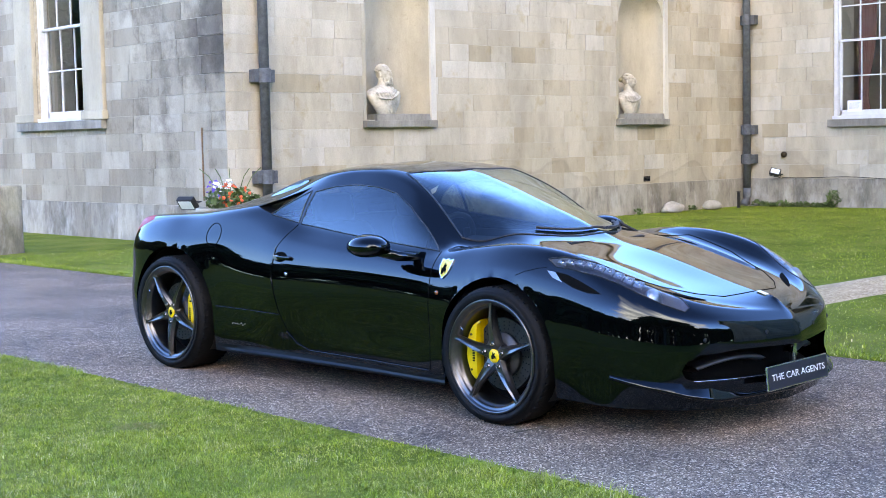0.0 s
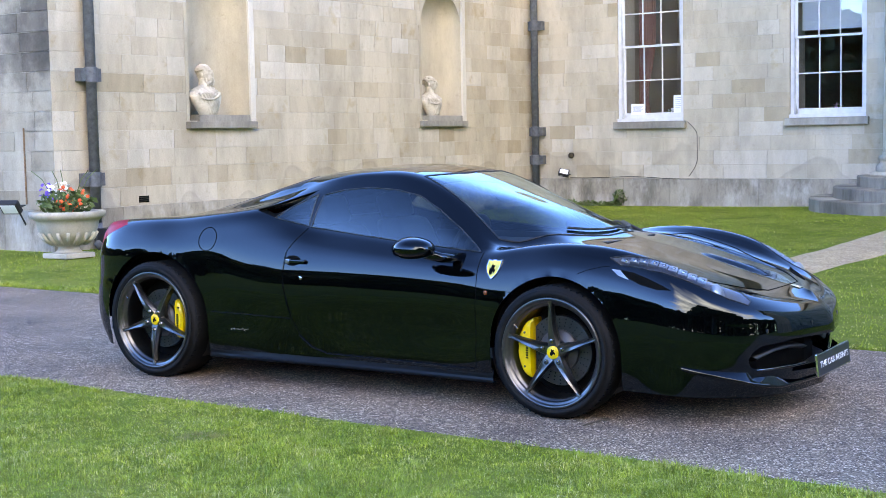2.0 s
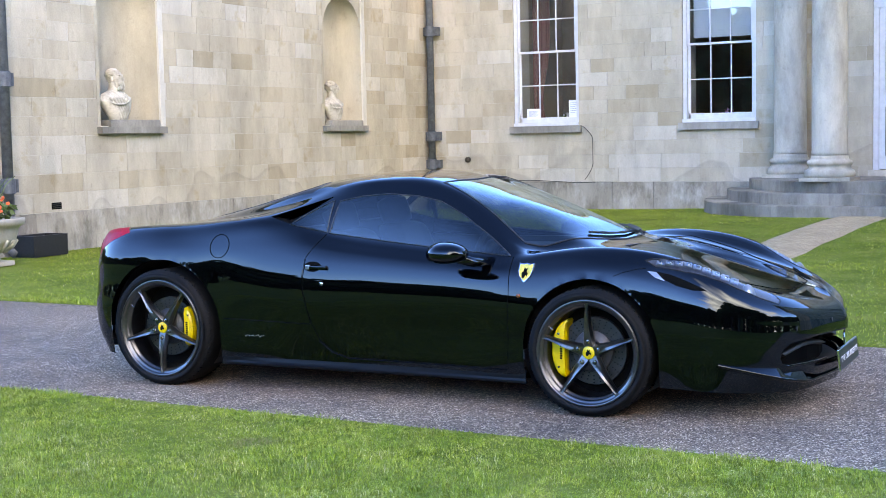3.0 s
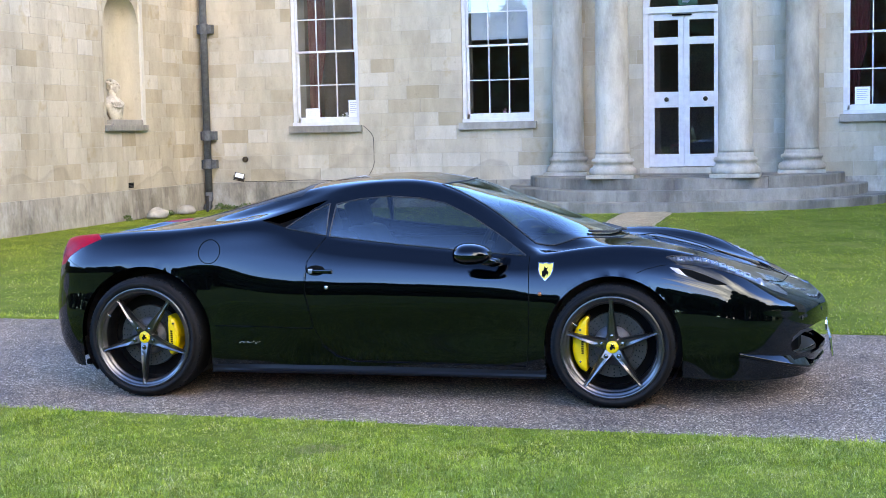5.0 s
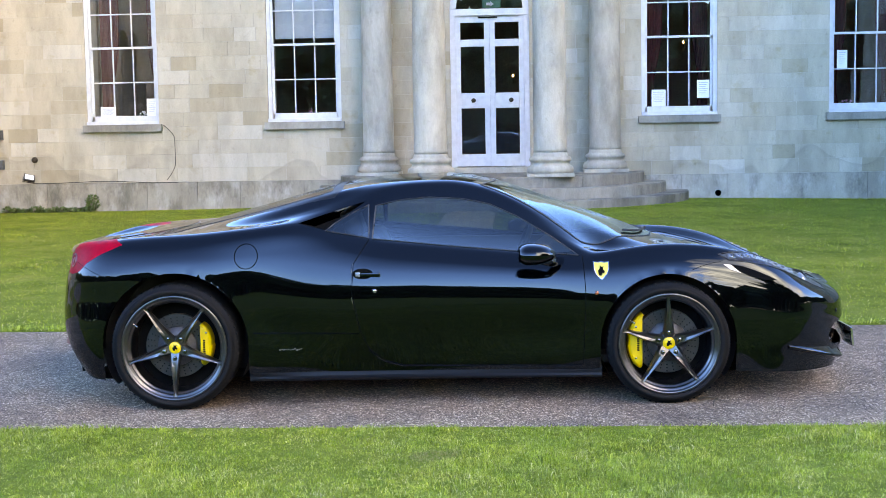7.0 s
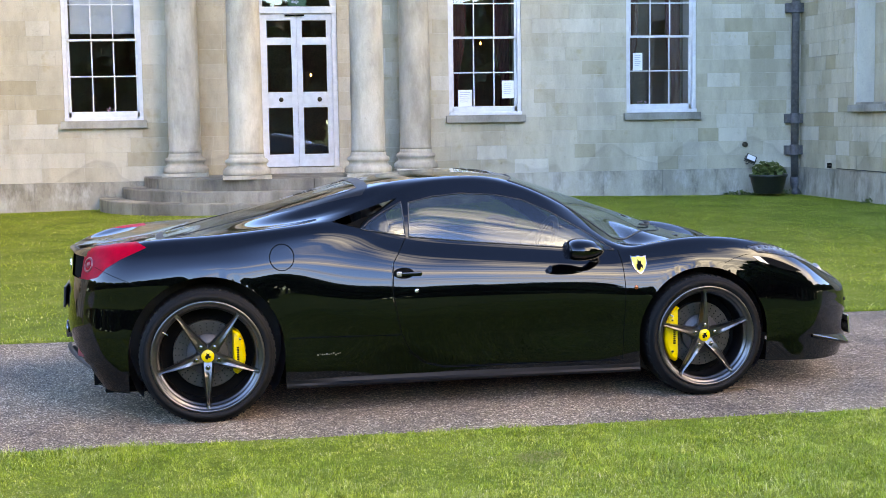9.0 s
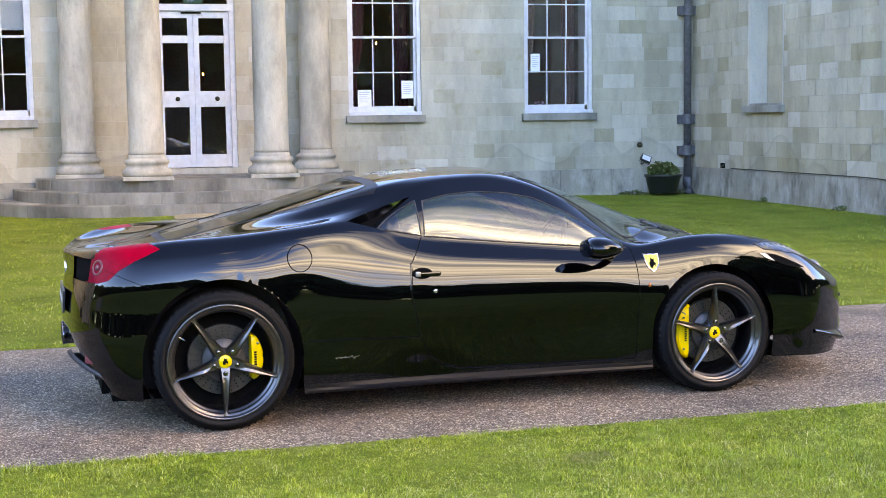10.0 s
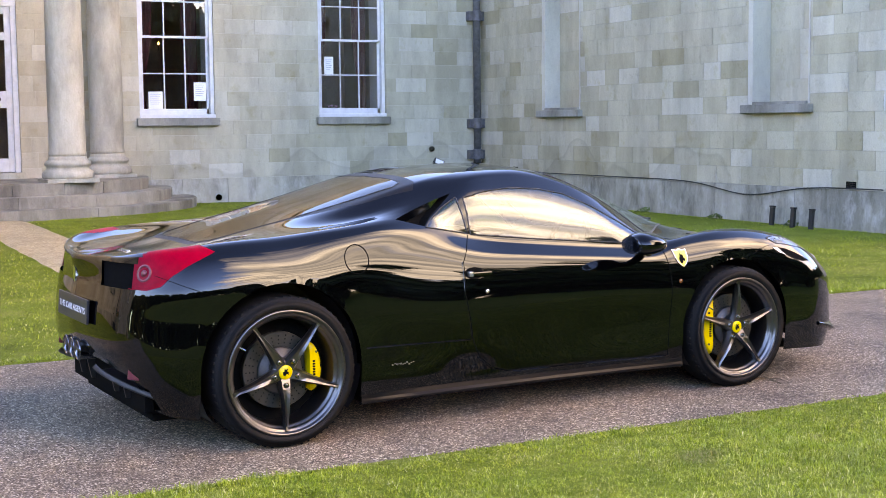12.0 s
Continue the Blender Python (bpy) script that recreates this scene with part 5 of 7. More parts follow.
# ---- busts in the niches: plain carved shapes ----
def bust(m, label, bearded):
    """Local x is the way the chest faces; the head is turned to its left."""
    bm = bmesh.new()
    turn = pose(0.012, 0, -0.012, 0, 0, 14)

    def blob(c, r, rot=(0, 0, 0), head=False):
        mm = pose(*c, *rot) @ Matrix.Diagonal((*r, 1))
        bmesh.ops.create_icosphere(bm, subdivisions=3, radius=1, matrix=turn @ mm if head else mm)
    # chest: cut off below the shoulders, the hem narrower and further forward
    rings = []
    for z, cx_, rx_, ry_ in ((0.0, 0.045, 0.070, 0.125), (0.03, 0.048, 0.082, 0.140), (0.10, 0.040, 0.108, 0.190), (0.17, 0.022, 0.125, 0.235), (0.24, 0.006, 0.132, 0.268),
                             (0.29, -0.004, 0.118, 0.262), (0.325, -0.008, 0.100, 0.205), (0.355, -0.006, 0.082, 0.120), (0.385, 0.0, 0.066, 0.072), (0.47, 0.006, 0.060, 0.060)):
        rings.append([bm.verts.new((cx_ + rx_ * math.cos(a), 1.1 * ry_ * math.sin(a), z)) for a in [2 * math.pi * k / 40 for k in range(40)]])
    for u, v in zip(rings, rings[1:]):
        for k in range(40):
            bm.faces.new((u[k], u[(k + 1) % 40], v[(k + 1) % 40], v[k]))
    bm.faces.new(rings[0][::-1])
    bm.faces.new(rings[-1])
    blob((-0.005, 0, 0.555), (0.105, 0.080, 0.105), head=True)
    blob((0.045, 0, 0.515), (0.062, 0.062, 0.085), head=True)
    blob((0.112, 0, 0.535), (0.024, 0.016, 0.036), (0, -18, 0), True)
    blob((0.092, 0, 0.578), (0.022, 0.052, 0.013), head=True)
    blob((0.098, 0, 0.490), (0.018, 0.026, 0.011), head=True)
    for sy in (-1, 1):
        blob((-0.005, sy * 0.078, 0.535), (0.022, 0.012, 0.032), head=True)
    rng = random.Random(3 if bearded else 4)
    if bearded:
        for k in range(34):
            blob((0.062 + rng.uniform(-0.045, 0.045), rng.uniform(-0.05, 0.05), 0.450 + rng.uniform(-0.045, 0.035)), (0.018, 0.018, 0.026), head=True)
    for k in range(46):
        a, e = rng.uniform(0.9, 5.4), rng.uniform(0.05, 1.4)
        blob((-0.015 + 0.098 * math.cos(a) * math.cos(e), 0.084 * math.sin(a) * math.cos(e), 0.575 + 0.085 * math.sin(e)), (0.024, 0.024, 0.011), (0, math.degrees(1.2 - e), math.degrees(a)), True)
    if not bearded:
        blob((-0.125, 0.0, 0.565), (0.045, 0.05, 0.045), head=True)
        blob((-0.02, 0.07, 0.45), (0.026, 0.022, 0.08), head=True)
    # cloak: a roll round the neck and folds falling across the chest
    for k in range(40):
        a = -2.7 + 5.4 * k / 39
        for lay in range(3):
            blob((0.012 + (0.100 + 0.026 * lay) * math.cos(a), (0.135 + 0.045 * lay) * math.sin(a), 0.352 - 0.028 * lay - 0.10 * max(0, math.cos(a + 0.35)) ** 1.5), (0.019, 0.019, 0.010))
    for f in range(5):
        for k in range(14):
            t = k / 13
            y_ = -0.20 + 0.045 * f + 0.16 * t
            z_ = 0.27 - 0.24 * t
            e = 1 - (y_ / (0.13 + 0.14 * z_ / 0.27)) ** 2
            if e > 0.05:
                blob((0.046 - 0.15 * z_ + (0.075 + 0.22 * z_) * math.sqrt(e), y_, z_), (0.024, 0.012, 0.020))
    me = bpy.data.meshes.new("bust")
    bm.to_mesh(me)
    bm.free()
    me.materials.append(M_marble)
    ob = new("bust", me)
    ob.matrix_basis = m
    r = ob.modifiers.new("union", "REMESH")
    r.mode, r.voxel_size, r.use_smooth_shade = "VOXEL", 0.007, True
    return tagged(ob, label, "bust", group="niche busts")


bust(pose(LX - 0.10, 8.62, N_Z0 + 0.078, 0, 0, 4) @ Matrix.Scale(1.12, 4), "weathered pale stone bust in a niche", True)
bust(pose(LX - 0.10, 14.22, N_Z0 + 0.078, 0, 0, 4) @ Matrix.Scale(1.08, 4), "weathered pale stone bust with bound hair in a niche", False)


# ---- a twig and blown leaves on the tarmac ----
twig = thing("twig", "thin dark bent twig lying on the tarmac", "twig", pose(2.86, 0.16, 0.012))
part("stem", tube([(-0.045, 0.012, 0.001), (0.0, 0.004, 0.005), (0.06, 0.008, 0.002), (0.03, -0.06, 0.003), (0.012, -0.17, 0.001)], 0.0035, 6), M_bark, twig)
part("side_shoot", tube([(0.04, -0.035, 0.003), (0.075, -0.075, 0.006), (0.085, -0.10, 0.003)], 0.0022, 5), M_bark, twig)


# ---- trees behind the viewer, seen only as reflections ----
def tree_mesh(seed, h, spread):
    rng = random.Random(seed)
    blobs = [(rng.uniform(-spread, spread) * 0.7, rng.uniform(-spread, spread) * 0.7, h * rng.uniform(0.10, 0.85), rng.uniform(0.25, 0.5) * spread) for _ in range(24)]
    blobs.append((0, 0, h * 0.88, spread * 0.4))

    def place(r):
        b = r.choice(blobs)
        p = Vector((r.gauss(0, 1), r.gauss(0, 1), r.gauss(0, 1))).normalized() * b[3] * r.uniform(0.7, 1.05)
        return (b[0] + p.x, b[1] + p.y, b[2] + p.z * 0.8)
    return mesh_from("crown", *leaf_cloud(7000, place, seed, 0.46, 0.75), M_leaf)


def tree(name, m, h, spread, seed, label):
    t = thing(name, label, "tree", m, group="trees behind the drive")
    part("trunk", lathe([(0.40, -0.2), (0.28, 0.4), (0.22, h * 0.35), (0.10, h * 0.7)], 12), M_bark, t, smooth=True)
    rng = random.Random(seed)
    for k in range(5):
        a = rng.uniform(0, 6.28)
        part("limb", tube([(0, 0, h * 0.3), (math.cos(a) * spread * 0.3, math.sin(a) * spread * 0.3, h * 0.5), (math.cos(a) * spread * 0.6, math.sin(a) * spread * 0.6, h * 0.65)], 0.08, 6), M_bark, t)
    part("crown", tree_mesh(seed, h, spread), None, t)
    return t


t_a = tree("tree", pose(-30, -52, 0), 9.5, 5.0, 1, "leafy broad tree across the park")
t_b = tree("tree", pose(-19, -55, 0), 7.5, 5.2, 2, "leafy broad tree across the park")
t_c = tree("tree", pose(-9, -50, 0), 10.5, 4.6, 3, "leafy broad tree across the park")
rng = random.Random(9)
k = 0
for a in range(-150, 151, 4):
    d = 52 + rng.uniform(-5, 9)
    if abs(a) > 128:
        continue
    x, y = 1.3 + d * math.sin(radians(a)), 4 - d * math.cos(radians(a))
    if rng.random() < 0.06:
        continue
    copy_thing((t_a, t_b, t_c)[k % 3], pose(x, y, 0, 0, 0, rng.uniform(0, 360)))
    k += 1


# unseen tall copies added to block the low sun and darken reflections
for bearing, far_, k_ in ((45, 41, 1.9), (51, 37, 2.1), (58, 39, 2.0), (64, 44, 2.0)):
    copy_thing(t_c, pose(1.3 + far_ * math.sin(radians(bearing)), 1 - far_ * math.cos(radians(bearing)), 0, 0, 0, 40 * k_) @ Matrix.Scale(k_, 4))


# ---- the car ----
CAR = pose(1.294, 0.870, 0.0, 0, 0, 2.18)
car = thing("sports_car", "glossy black two-seat sports coupe parked on the drive", "car", CAR)

# long lines of the body, half of it, from tail to nose: station, x, y, z
LINES = (
    ((-2.1, -2.015, 0, 0.850), (-2, -1.96, 0, 0.846), (-1.85, -1.84, 0, 0.852), (-1.6, -1.6, 0, 0.890), (-1.2, -1.2, 0, 0.99), (-0.77, -0.77, 0, 1.105),
     (-0.52, -0.52, 0, 1.172), (-0.35, -0.35, 0, 1.205), (0, 0, 0, 1.232), (0.2, 0.2, 0, 1.23), (0.4, 0.4, 0, 1.196), (0.6, 0.6, 0, 1.13),
     (0.86, 0.86, 0, 1.036), (1.2, 1.2, 0, 0.915), (1.33, 1.33, 0, 0.862), (1.42, 1.42, 0, 0.835), (1.6, 1.6, 0, 0.793), (1.8, 1.8, 0, 0.738),
     (2, 1.99, 0, 0.682), (2.2, 2.164, 0, 0.634), (2.45, 2.33, 0, 0.592)),
    ((-2.1, -2.02, 0, 0.853), (-2, -1.97, 0.22, 0.846), (-1.85, -1.84, 0.33, 0.852), (-1.6, -1.6, 0.408, 0.886), (-1.2, -1.2, 0.395, 0.974), (-0.77, -0.77, 0.445, 1.072),
     (-0.52, -0.52, 0.440, 1.142), (-0.35, -0.35, 0.425, 1.178), (0, 0, 0.42, 1.207), (0.2, 0.2, 0.42, 1.203), (0.4, 0.4, 0.41, 1.163), (0.6, 0.6, 0.39, 1.09),
     (0.9, 0.88, 0.31, 0.998), (1.1, 1.08, 0.31, 0.915), (1.24, 1.2, 0.31, 0.862), (1.33, 1.29, 0.31, 0.838), (1.5, 1.5, 0.3, 0.8), (1.8, 1.8, 0.28, 0.718),
     (2, 2, 0.27, 0.66), (2.2, 2.179, 0.21, 0.615), (2.45, 2.355, 0, 0.572)),
    ((-2.1, -2.025, 0, 0.856), (-2, -1.98, 0.33, 0.855), (-1.85, -1.85, 0.51, 0.872), (-1.6, -1.62, 0.60, 0.916), (-1.2, -1.2, 0.60, 0.953), (-0.8, -0.8, 0.555, 1.0),
     (-0.61, -0.61, 0.532, 1.052), (-0.42, -0.42, 0.51, 1.108), (-0.25, -0.25, 0.508, 1.15), (0, 0, 0.478, 1.182), (0.2, 0.2, 0.472, 1.175), (0.4, 0.4, 0.488, 1.130),
     (0.6, 0.6, 0.540, 1.032), (0.75, 0.75, 0.565, 0.938), (0.88, 0.88, 0.6, 0.842), (1, 1, 0.6, 0.8), (1.15, 1.15, 0.57, 0.815), (1.4, 1.4, 0.555, 0.812),
     (1.7, 1.7, 0.53, 0.755), (2, 2.006, 0.492, 0.664), (2.2, 2.22, 0.373, 0.594), (2.45, 2.38, 0, 0.55)),
    ((-2.1, -2.03, 0, 0.855), (-2, -1.99, 0.37, 0.862), (-1.85, -1.875, 0.595, 0.897), (-1.7, -1.745, 0.675, 0.914), (-1.5, -1.5, 0.708, 0.928), (-1.2, -1.2, 0.708, 0.935),
     (-0.95, -0.95, 0.702, 0.958), (-0.7, -0.7, 0.685, 0.975), (-0.5, -0.5, 0.675, 0.955), (-0.25, -0.25, 0.675, 0.897), (0.12, 0.12, 0.69, 0.852), (0.5, 0.5, 0.705, 0.817),
     (0.85, 0.85, 0.715, 0.79), (1.05, 1.05, 0.695, 0.822), (1.325, 1.325, 0.685, 0.852), (1.6, 1.6, 0.685, 0.834), (1.8, 1.8, 0.678, 0.786), (2, 2.006, 0.644, 0.694),
     (2.15, 2.16, 0.538, 0.622), (2.3, 2.31, 0.357, 0.562), (2.45, 2.4, 0, 0.53)),
    ((-2.1, -2.035, 0, 0.752), (-2, -2.005, 0.40, 0.75), (-1.85, -1.925, 0.668, 0.735), (-1.7, -1.778, 0.801, 0.745), (-1.5, -1.5, 0.824, 0.785), (-1.2, -1.2, 0.8, 0.818),
     (-0.95, -0.95, 0.787, 0.822), (-0.7, -0.7, 0.762, 0.842), (-0.5, -0.5, 0.752, 0.838), (-0.25, -0.25, 0.752, 0.806), (0.12, 0.12, 0.762, 0.768), (0.5, 0.5, 0.772, 0.738),
     (0.85, 0.85, 0.78, 0.722), (1.05, 1.05, 0.778, 0.745), (1.325, 1.325, 0.785, 0.768), (1.6, 1.6, 0.796, 0.722), (1.8, 1.8, 0.788, 0.652), (2, 2.006, 0.755, 0.588),
     (2.15, 2.19, 0.634, 0.545), (2.3, 2.349, 0.418, 0.512), (2.45, 2.425, 0, 0.5)),
    ((-2.1, -2.06, 0, 0.61), (-2, -2.03, 0.42, 0.61), (-1.85, -1.942, 0.674, 0.60), (-1.7, -1.785, 0.806, 0.60), (-1.5, -1.5, 0.838, 0.615), (-1.2, -1.2, 0.838, 0.628),
     (-0.95, -0.95, 0.815, 0.62), (-0.7, -0.7, 0.813, 0.555), (-0.4, -0.4, 0.814, 0.515), (0, 0, 0.808, 0.555), (0.5, 0.5, 0.809, 0.575), (0.85, 0.85, 0.818, 0.59),
     (1.05, 1.05, 0.828, 0.595), (1.325, 1.325, 0.835, 0.605), (1.6, 1.6, 0.828, 0.575), (1.8, 1.8, 0.808, 0.54), (2, 2.006, 0.772, 0.495), (2.15, 2.194, 0.645, 0.465),
     (2.3, 2.355, 0.43, 0.456), (2.45, 2.445, 0, 0.45)),
    ((-2.1, -2.045, 0, 0.43), (-2, -2.025, 0.43, 0.425), (-1.85, -1.95, 0.68, 0.42), (-1.7, -1.8, 0.816, 0.43), (-1.5, -1.5, 0.842, 0.45), (-1.2, -1.2, 0.838, 0.45),
     (-0.95, -0.95, 0.815, 0.43), (-0.7, -0.7, 0.797, 0.405), (-0.4, -0.4, 0.793, 0.375), (0, 0, 0.786, 0.388), (0.5, 0.5, 0.785, 0.38), (0.85, 0.85, 0.805, 0.38),
     (1.05, 1.05, 0.825, 0.395), (1.325, 1.325, 0.838, 0.42), (1.6, 1.6, 0.836, 0.4), (1.8, 1.8, 0.812, 0.375), (2, 2.006, 0.776, 0.35), (2.15, 2.195, 0.652, 0.33),
     (2.3, 2.355, 0.436, 0.318), (2.45, 2.435, 0, 0.312)),
    ((-2.1, -2, 0, 0.36), (-2, -1.985, 0.43, 0.35), (-1.85, -1.92, 0.68, 0.272), (-1.7, -1.79, 0.806, 0.28), (-1.5, -1.5, 0.83, 0.29), (-1.2, -1.2, 0.83, 0.29),
     (-0.95, -0.95, 0.809, 0.27), (-0.7, -0.7, 0.788, 0.255), (-0.4, -0.4, 0.774, 0.248), (0, 0, 0.772, 0.245), (0.5, 0.5, 0.782, 0.242), (0.85, 0.85, 0.802, 0.242),
     (1.05, 1.05, 0.815, 0.245), (1.325, 1.325, 0.832, 0.26), (1.6, 1.6, 0.826, 0.258), (1.8, 1.8, 0.802, 0.25), (2, 2.006, 0.768, 0.24), (2.15, 2.19, 0.652, 0.23),
     (2.3, 2.348, 0.436, 0.222), (2.45, 2.425, 0, 0.218)),
    ((-2.1, -1.97, 0, 0.28), (-2, -1.95, 0.4, 0.27), (-1.85, -1.88, 0.64, 0.198), (-1.7, -1.77, 0.79, 0.165), (-1.5, -1.5, 0.81, 0.172), (-1.2, -1.2, 0.8, 0.172),
     (-0.95, -0.95, 0.795, 0.16), (-0.7, -0.7, 0.778, 0.16), (-0.4, -0.4, 0.768, 0.163), (0, 0, 0.766, 0.163), (0.5, 0.5, 0.775, 0.163), (0.85, 0.85, 0.792, 0.164),
     (1.05, 1.05, 0.79, 0.168), (1.325, 1.325, 0.805, 0.175), (1.6, 1.6, 0.805, 0.172), (1.8, 1.8, 0.797, 0.165), (2, 2.006, 0.764, 0.155), (2.15, 2.172, 0.636, 0.145),
     (2.3, 2.322, 0.426, 0.138), (2.45, 2.392, 0, 0.135)),
)


def pchip(xs, ys, xq):
    """Smooth monotone curve through knots."""
    xs, ys = np.asarray(xs, float), np.asarray(ys, float)
    h, d = np.diff(xs), np.diff(ys) / np.diff(xs)
    m = np.zeros(len(xs))
    m[0], m[-1] = d[0], d[-1]
    for i in range(1, len(xs) - 1):
        # plain cubic slope, held back only where it would overshoot badly
        s = (d[i - 1] * h[i] + d[i] * h[i - 1]) / (h[i] + h[i - 1])
        m[i] = s if d[i - 1] * d[i] > 0 else 0.35 * s
    k = np.clip(np.searchsorted(xs, xq) - 1, 0, len(h) - 1)
    t = (xq - xs[k]) / h[k]
    return ((2 * t**3 - 3 * t**2 + 1) * ys[k] + (t**3 - 2 * t**2 + t) * h[k] * m[k] + (-2 * t**3 + 3 * t**2) * ys[k + 1] + (t**3 - t**2) * h[k] * m[k + 1])


def catmull(P, per):
    """Rows of points through the given rows, along the first axis."""
    n = len(P)
    out = []
    for i in range(n - 1):
        p0, p1, p2, p3 = P[max(i - 1, 0)], P[i], P[i + 1], P[min(i + 2, n - 1)]
        d1 = np.linalg.norm(p2 - p1, axis=-1, keepdims=True) + 1e-9
        d0 = np.linalg.norm(p1 - p0, axis=-1, keepdims=True) + 1e-9 if i else d1
        d2 = np.linalg.norm(p3 - p2, axis=-1, keepdims=True) + 1e-9 if i + 2 < n else d1
        m1 = (p2 - p1) if not i else d1 * ((p2 - p1) / d1 * d0 + (p1 - p0) / d0 * d1) / (d0 + d1)
        m2 = (p2 - p1) if i + 2 >= n else d1 * ((p2 - p1) / d1 * d2 + (p3 - p2) / d2 * d1) / (d1 + d2)
        for k in range(per):
            t = k / per
            out.append((2 * t**3 - 3 * t**2 + 1) * p1 + (t**3 - 2 * t**2 + t) * m1 + (-2 * t**3 + 3 * t**2) * p2 + (t**3 - t**2) * m2)
    out.append(P[-1])
    return np.array(out)


NS, PER = 300, 8
S = np.linspace(-2.1, 2.45, NS)
ctrl = np.array([np.stack([pchip([r[0] for r in L], [r[c] for r in L], S) for c in (1, 2, 3)], -1) for L in LINES])
# soften the stations a little, so that no knot shows in the reflections
for _ in range(26):
    c2 = ctrl.copy()
    c2[:, 1:-1] = 0.25 * ctrl[:, :-2] + 0.5 * ctrl[:, 1:-1] + 0.25 * ctrl[:, 2:]
    ctrl = c2
l2, l3 = ctrl[2], ctrl[3]
free = catmull(np.stack([ctrl[1], l2, l3, ctrl[4]]), 50)[50:101]
at_glass = np.exp(-((S - 0.15) / 0.72) ** 6)[:, None]
band = []
for f_win, f_free, arc_h in ((0.07, 0.2, 0.26), (0.32, 0.4, 0.87), (0.66, 0.6, 0.90), (0.93, 0.8, 0.26)):
    flat = l2 + f_win * (l3 - l2) + 0.017 * arc_h * np.array([0, 0.85, 0.5])
    band.append(at_glass * flat + (1 - at_glass) * free[int(50 * f_free)])
# firm edge where the flat roof and engine lid turn down
k_c = (0.07 + 0.26 * np.clip((S - 0.75) / 0.5, 0, 1))[:, None]
crest = [ctrl[1] + k_c * (ctrl[0] - ctrl[1]), ctrl[1] + (k_c + 0.08) * (l2 - ctrl[1])]
ctrl = np.concatenate([ctrl[:1], crest, [l2], band, ctrl[3:]])
half = catmull(ctrl, PER)                      # rows from the centre line down to the sill
half[:, :, 1] = np.maximum(half[:, :, 1], 0)
half[:, 0, 1] = half[:, -1, 1] = 0
half[0, :, 1] = 0
NV = half.shape[0]
ARCHES = ((1.325, 0.338, 0.362), (-1.325, 0.352, 0.392))


def in_poly(poly, a, b):
    a, b = np.asarray(a), np.asarray(b)
    inside = np.zeros(a.shape, bool)
    for (x0, y0), (x1, y1) in zip(poly, poly[1:] + poly[:1]):
        hit = ((y0 > b) != (y1 > b)) & (a < (x1 - x0) * (b - y0) / (y1 - y0 + 1e-12) + x0)
        inside ^= hit
    return inside


# the half shell as faces, with the wheel arches taken out and their edges pulled onto true circles
idx = np.arange(NV * NS).reshape(NV, NS)
quads = np.stack([idx[:-1, :-1], idx[1:, :-1], idx[1:, 1:], idx[:-1, 1:]], -1).reshape(-1, 4)
V = half.reshape(-1, 3).copy()
cx, cy, cz = V[quads].mean(1).T
hole = np.zeros(len(quads), bool)
for ax, az, ar in ARCHES:
    hole |= (np.hypot(cx - ax, cz - az) < ar) & (cy > .5)
    hole |= (np.abs(cx - ax) < ar) & (cz < az) & (cy > .5)
edge = np.zeros(len(V), bool)
edge[np.intersect1d(quads[hole], quads[~hole])] = True
for ax, az, ar in ARCHES:
    dx, dz = V[:, 0] - ax, V[:, 2] - az
    d = np.hypot(dx, dz)
    near = edge & (V[:, 1] > .5) & (np.abs(d - ar) < 0.05) & (V[:, 2] > az)
    V[near, 0], V[near, 2] = ax + dx[near] / d[near] * ar, az + dz[near] / d[near] * ar
    low = edge & (V[:, 1] > .5) & (np.abs(np.abs(dx) - ar) < 0.05) & (V[:, 2] <= az)
    V[low, 0] = ax + np.sign(dx[low]) * ar
quads = quads[~hole]

# outlines of the panels: side view (x, z), from above (x, y), from the ends (y, z)
DLO = [(.855, .797), (.70, .903), (.53, 1.005), (.38, 1.073), (.23, 1.103), (.05, 1.115), (-.11, 1.103), (-.245, 1.075), (-.262, .90), (.12, .860), (.5, .826)]
QUARTER = [(-.285, 1.080), (-.39, 1.030), (-.465, .986), (-.515, .948), (-.28, .905)]
SCOOP = [(-.30, 1.100), (-.40, 1.072), (-.52, 1.035), (-.665, .990), (-.52, .952), (-.47, .992), (-.395, 1.037)]
DOOR = [(.875, .792), (.885, .60), (.87, .215), (-.10, .222), (-.20, .25), (-.28, .312), (-.325, .405), (-.37, .62), (-.36, .775), (-.28, .899), (.12, .858), (.5, .824)]
HEADLAMP = [(1.60, .748), (1.66, .762), (1.80, .742), (1.92, .712), (2.04, .668), (2.14, .616), (2.215, .560), (2.215, .522), (2.16, .508), (2.07, .540), (1.90, .625), (1.78, .682), (1.68, .720)]
TAILLAMP = [(-1.61, .895), (-1.68, .935), (-1.86, .935), (-2.06, .93), (-2.06, .74), (-1.905, .735), (-1.855, .752), (-1.81, .797), (-1.735, .842)]
SCREEN = [(0.425 - 0.10 * (y / .45) ** 2, y) for y in (-.01, .15, .28, .38, .425)] + [(.885, .572)] + [(1.335 - 0.45 * (y / .58) ** 2, y) for y in (.52, .46, .40, .32, .24, .15, -.01)]
ENGINE = [(-.50, -.01), (-.50, .385), (-.56, .415), (-1.2, .37), (-1.48, .33), (-1.53, .27), (-1.54, -.01)]
ENGINE_TRIM = [(-.44, -.01), (-.44, .425), (-.48, .485), (-.75, .475), (-1.1, .40), (-1.3, .37), (-1.5, .345), (-1.57, .28), (-1.58, -.01)]
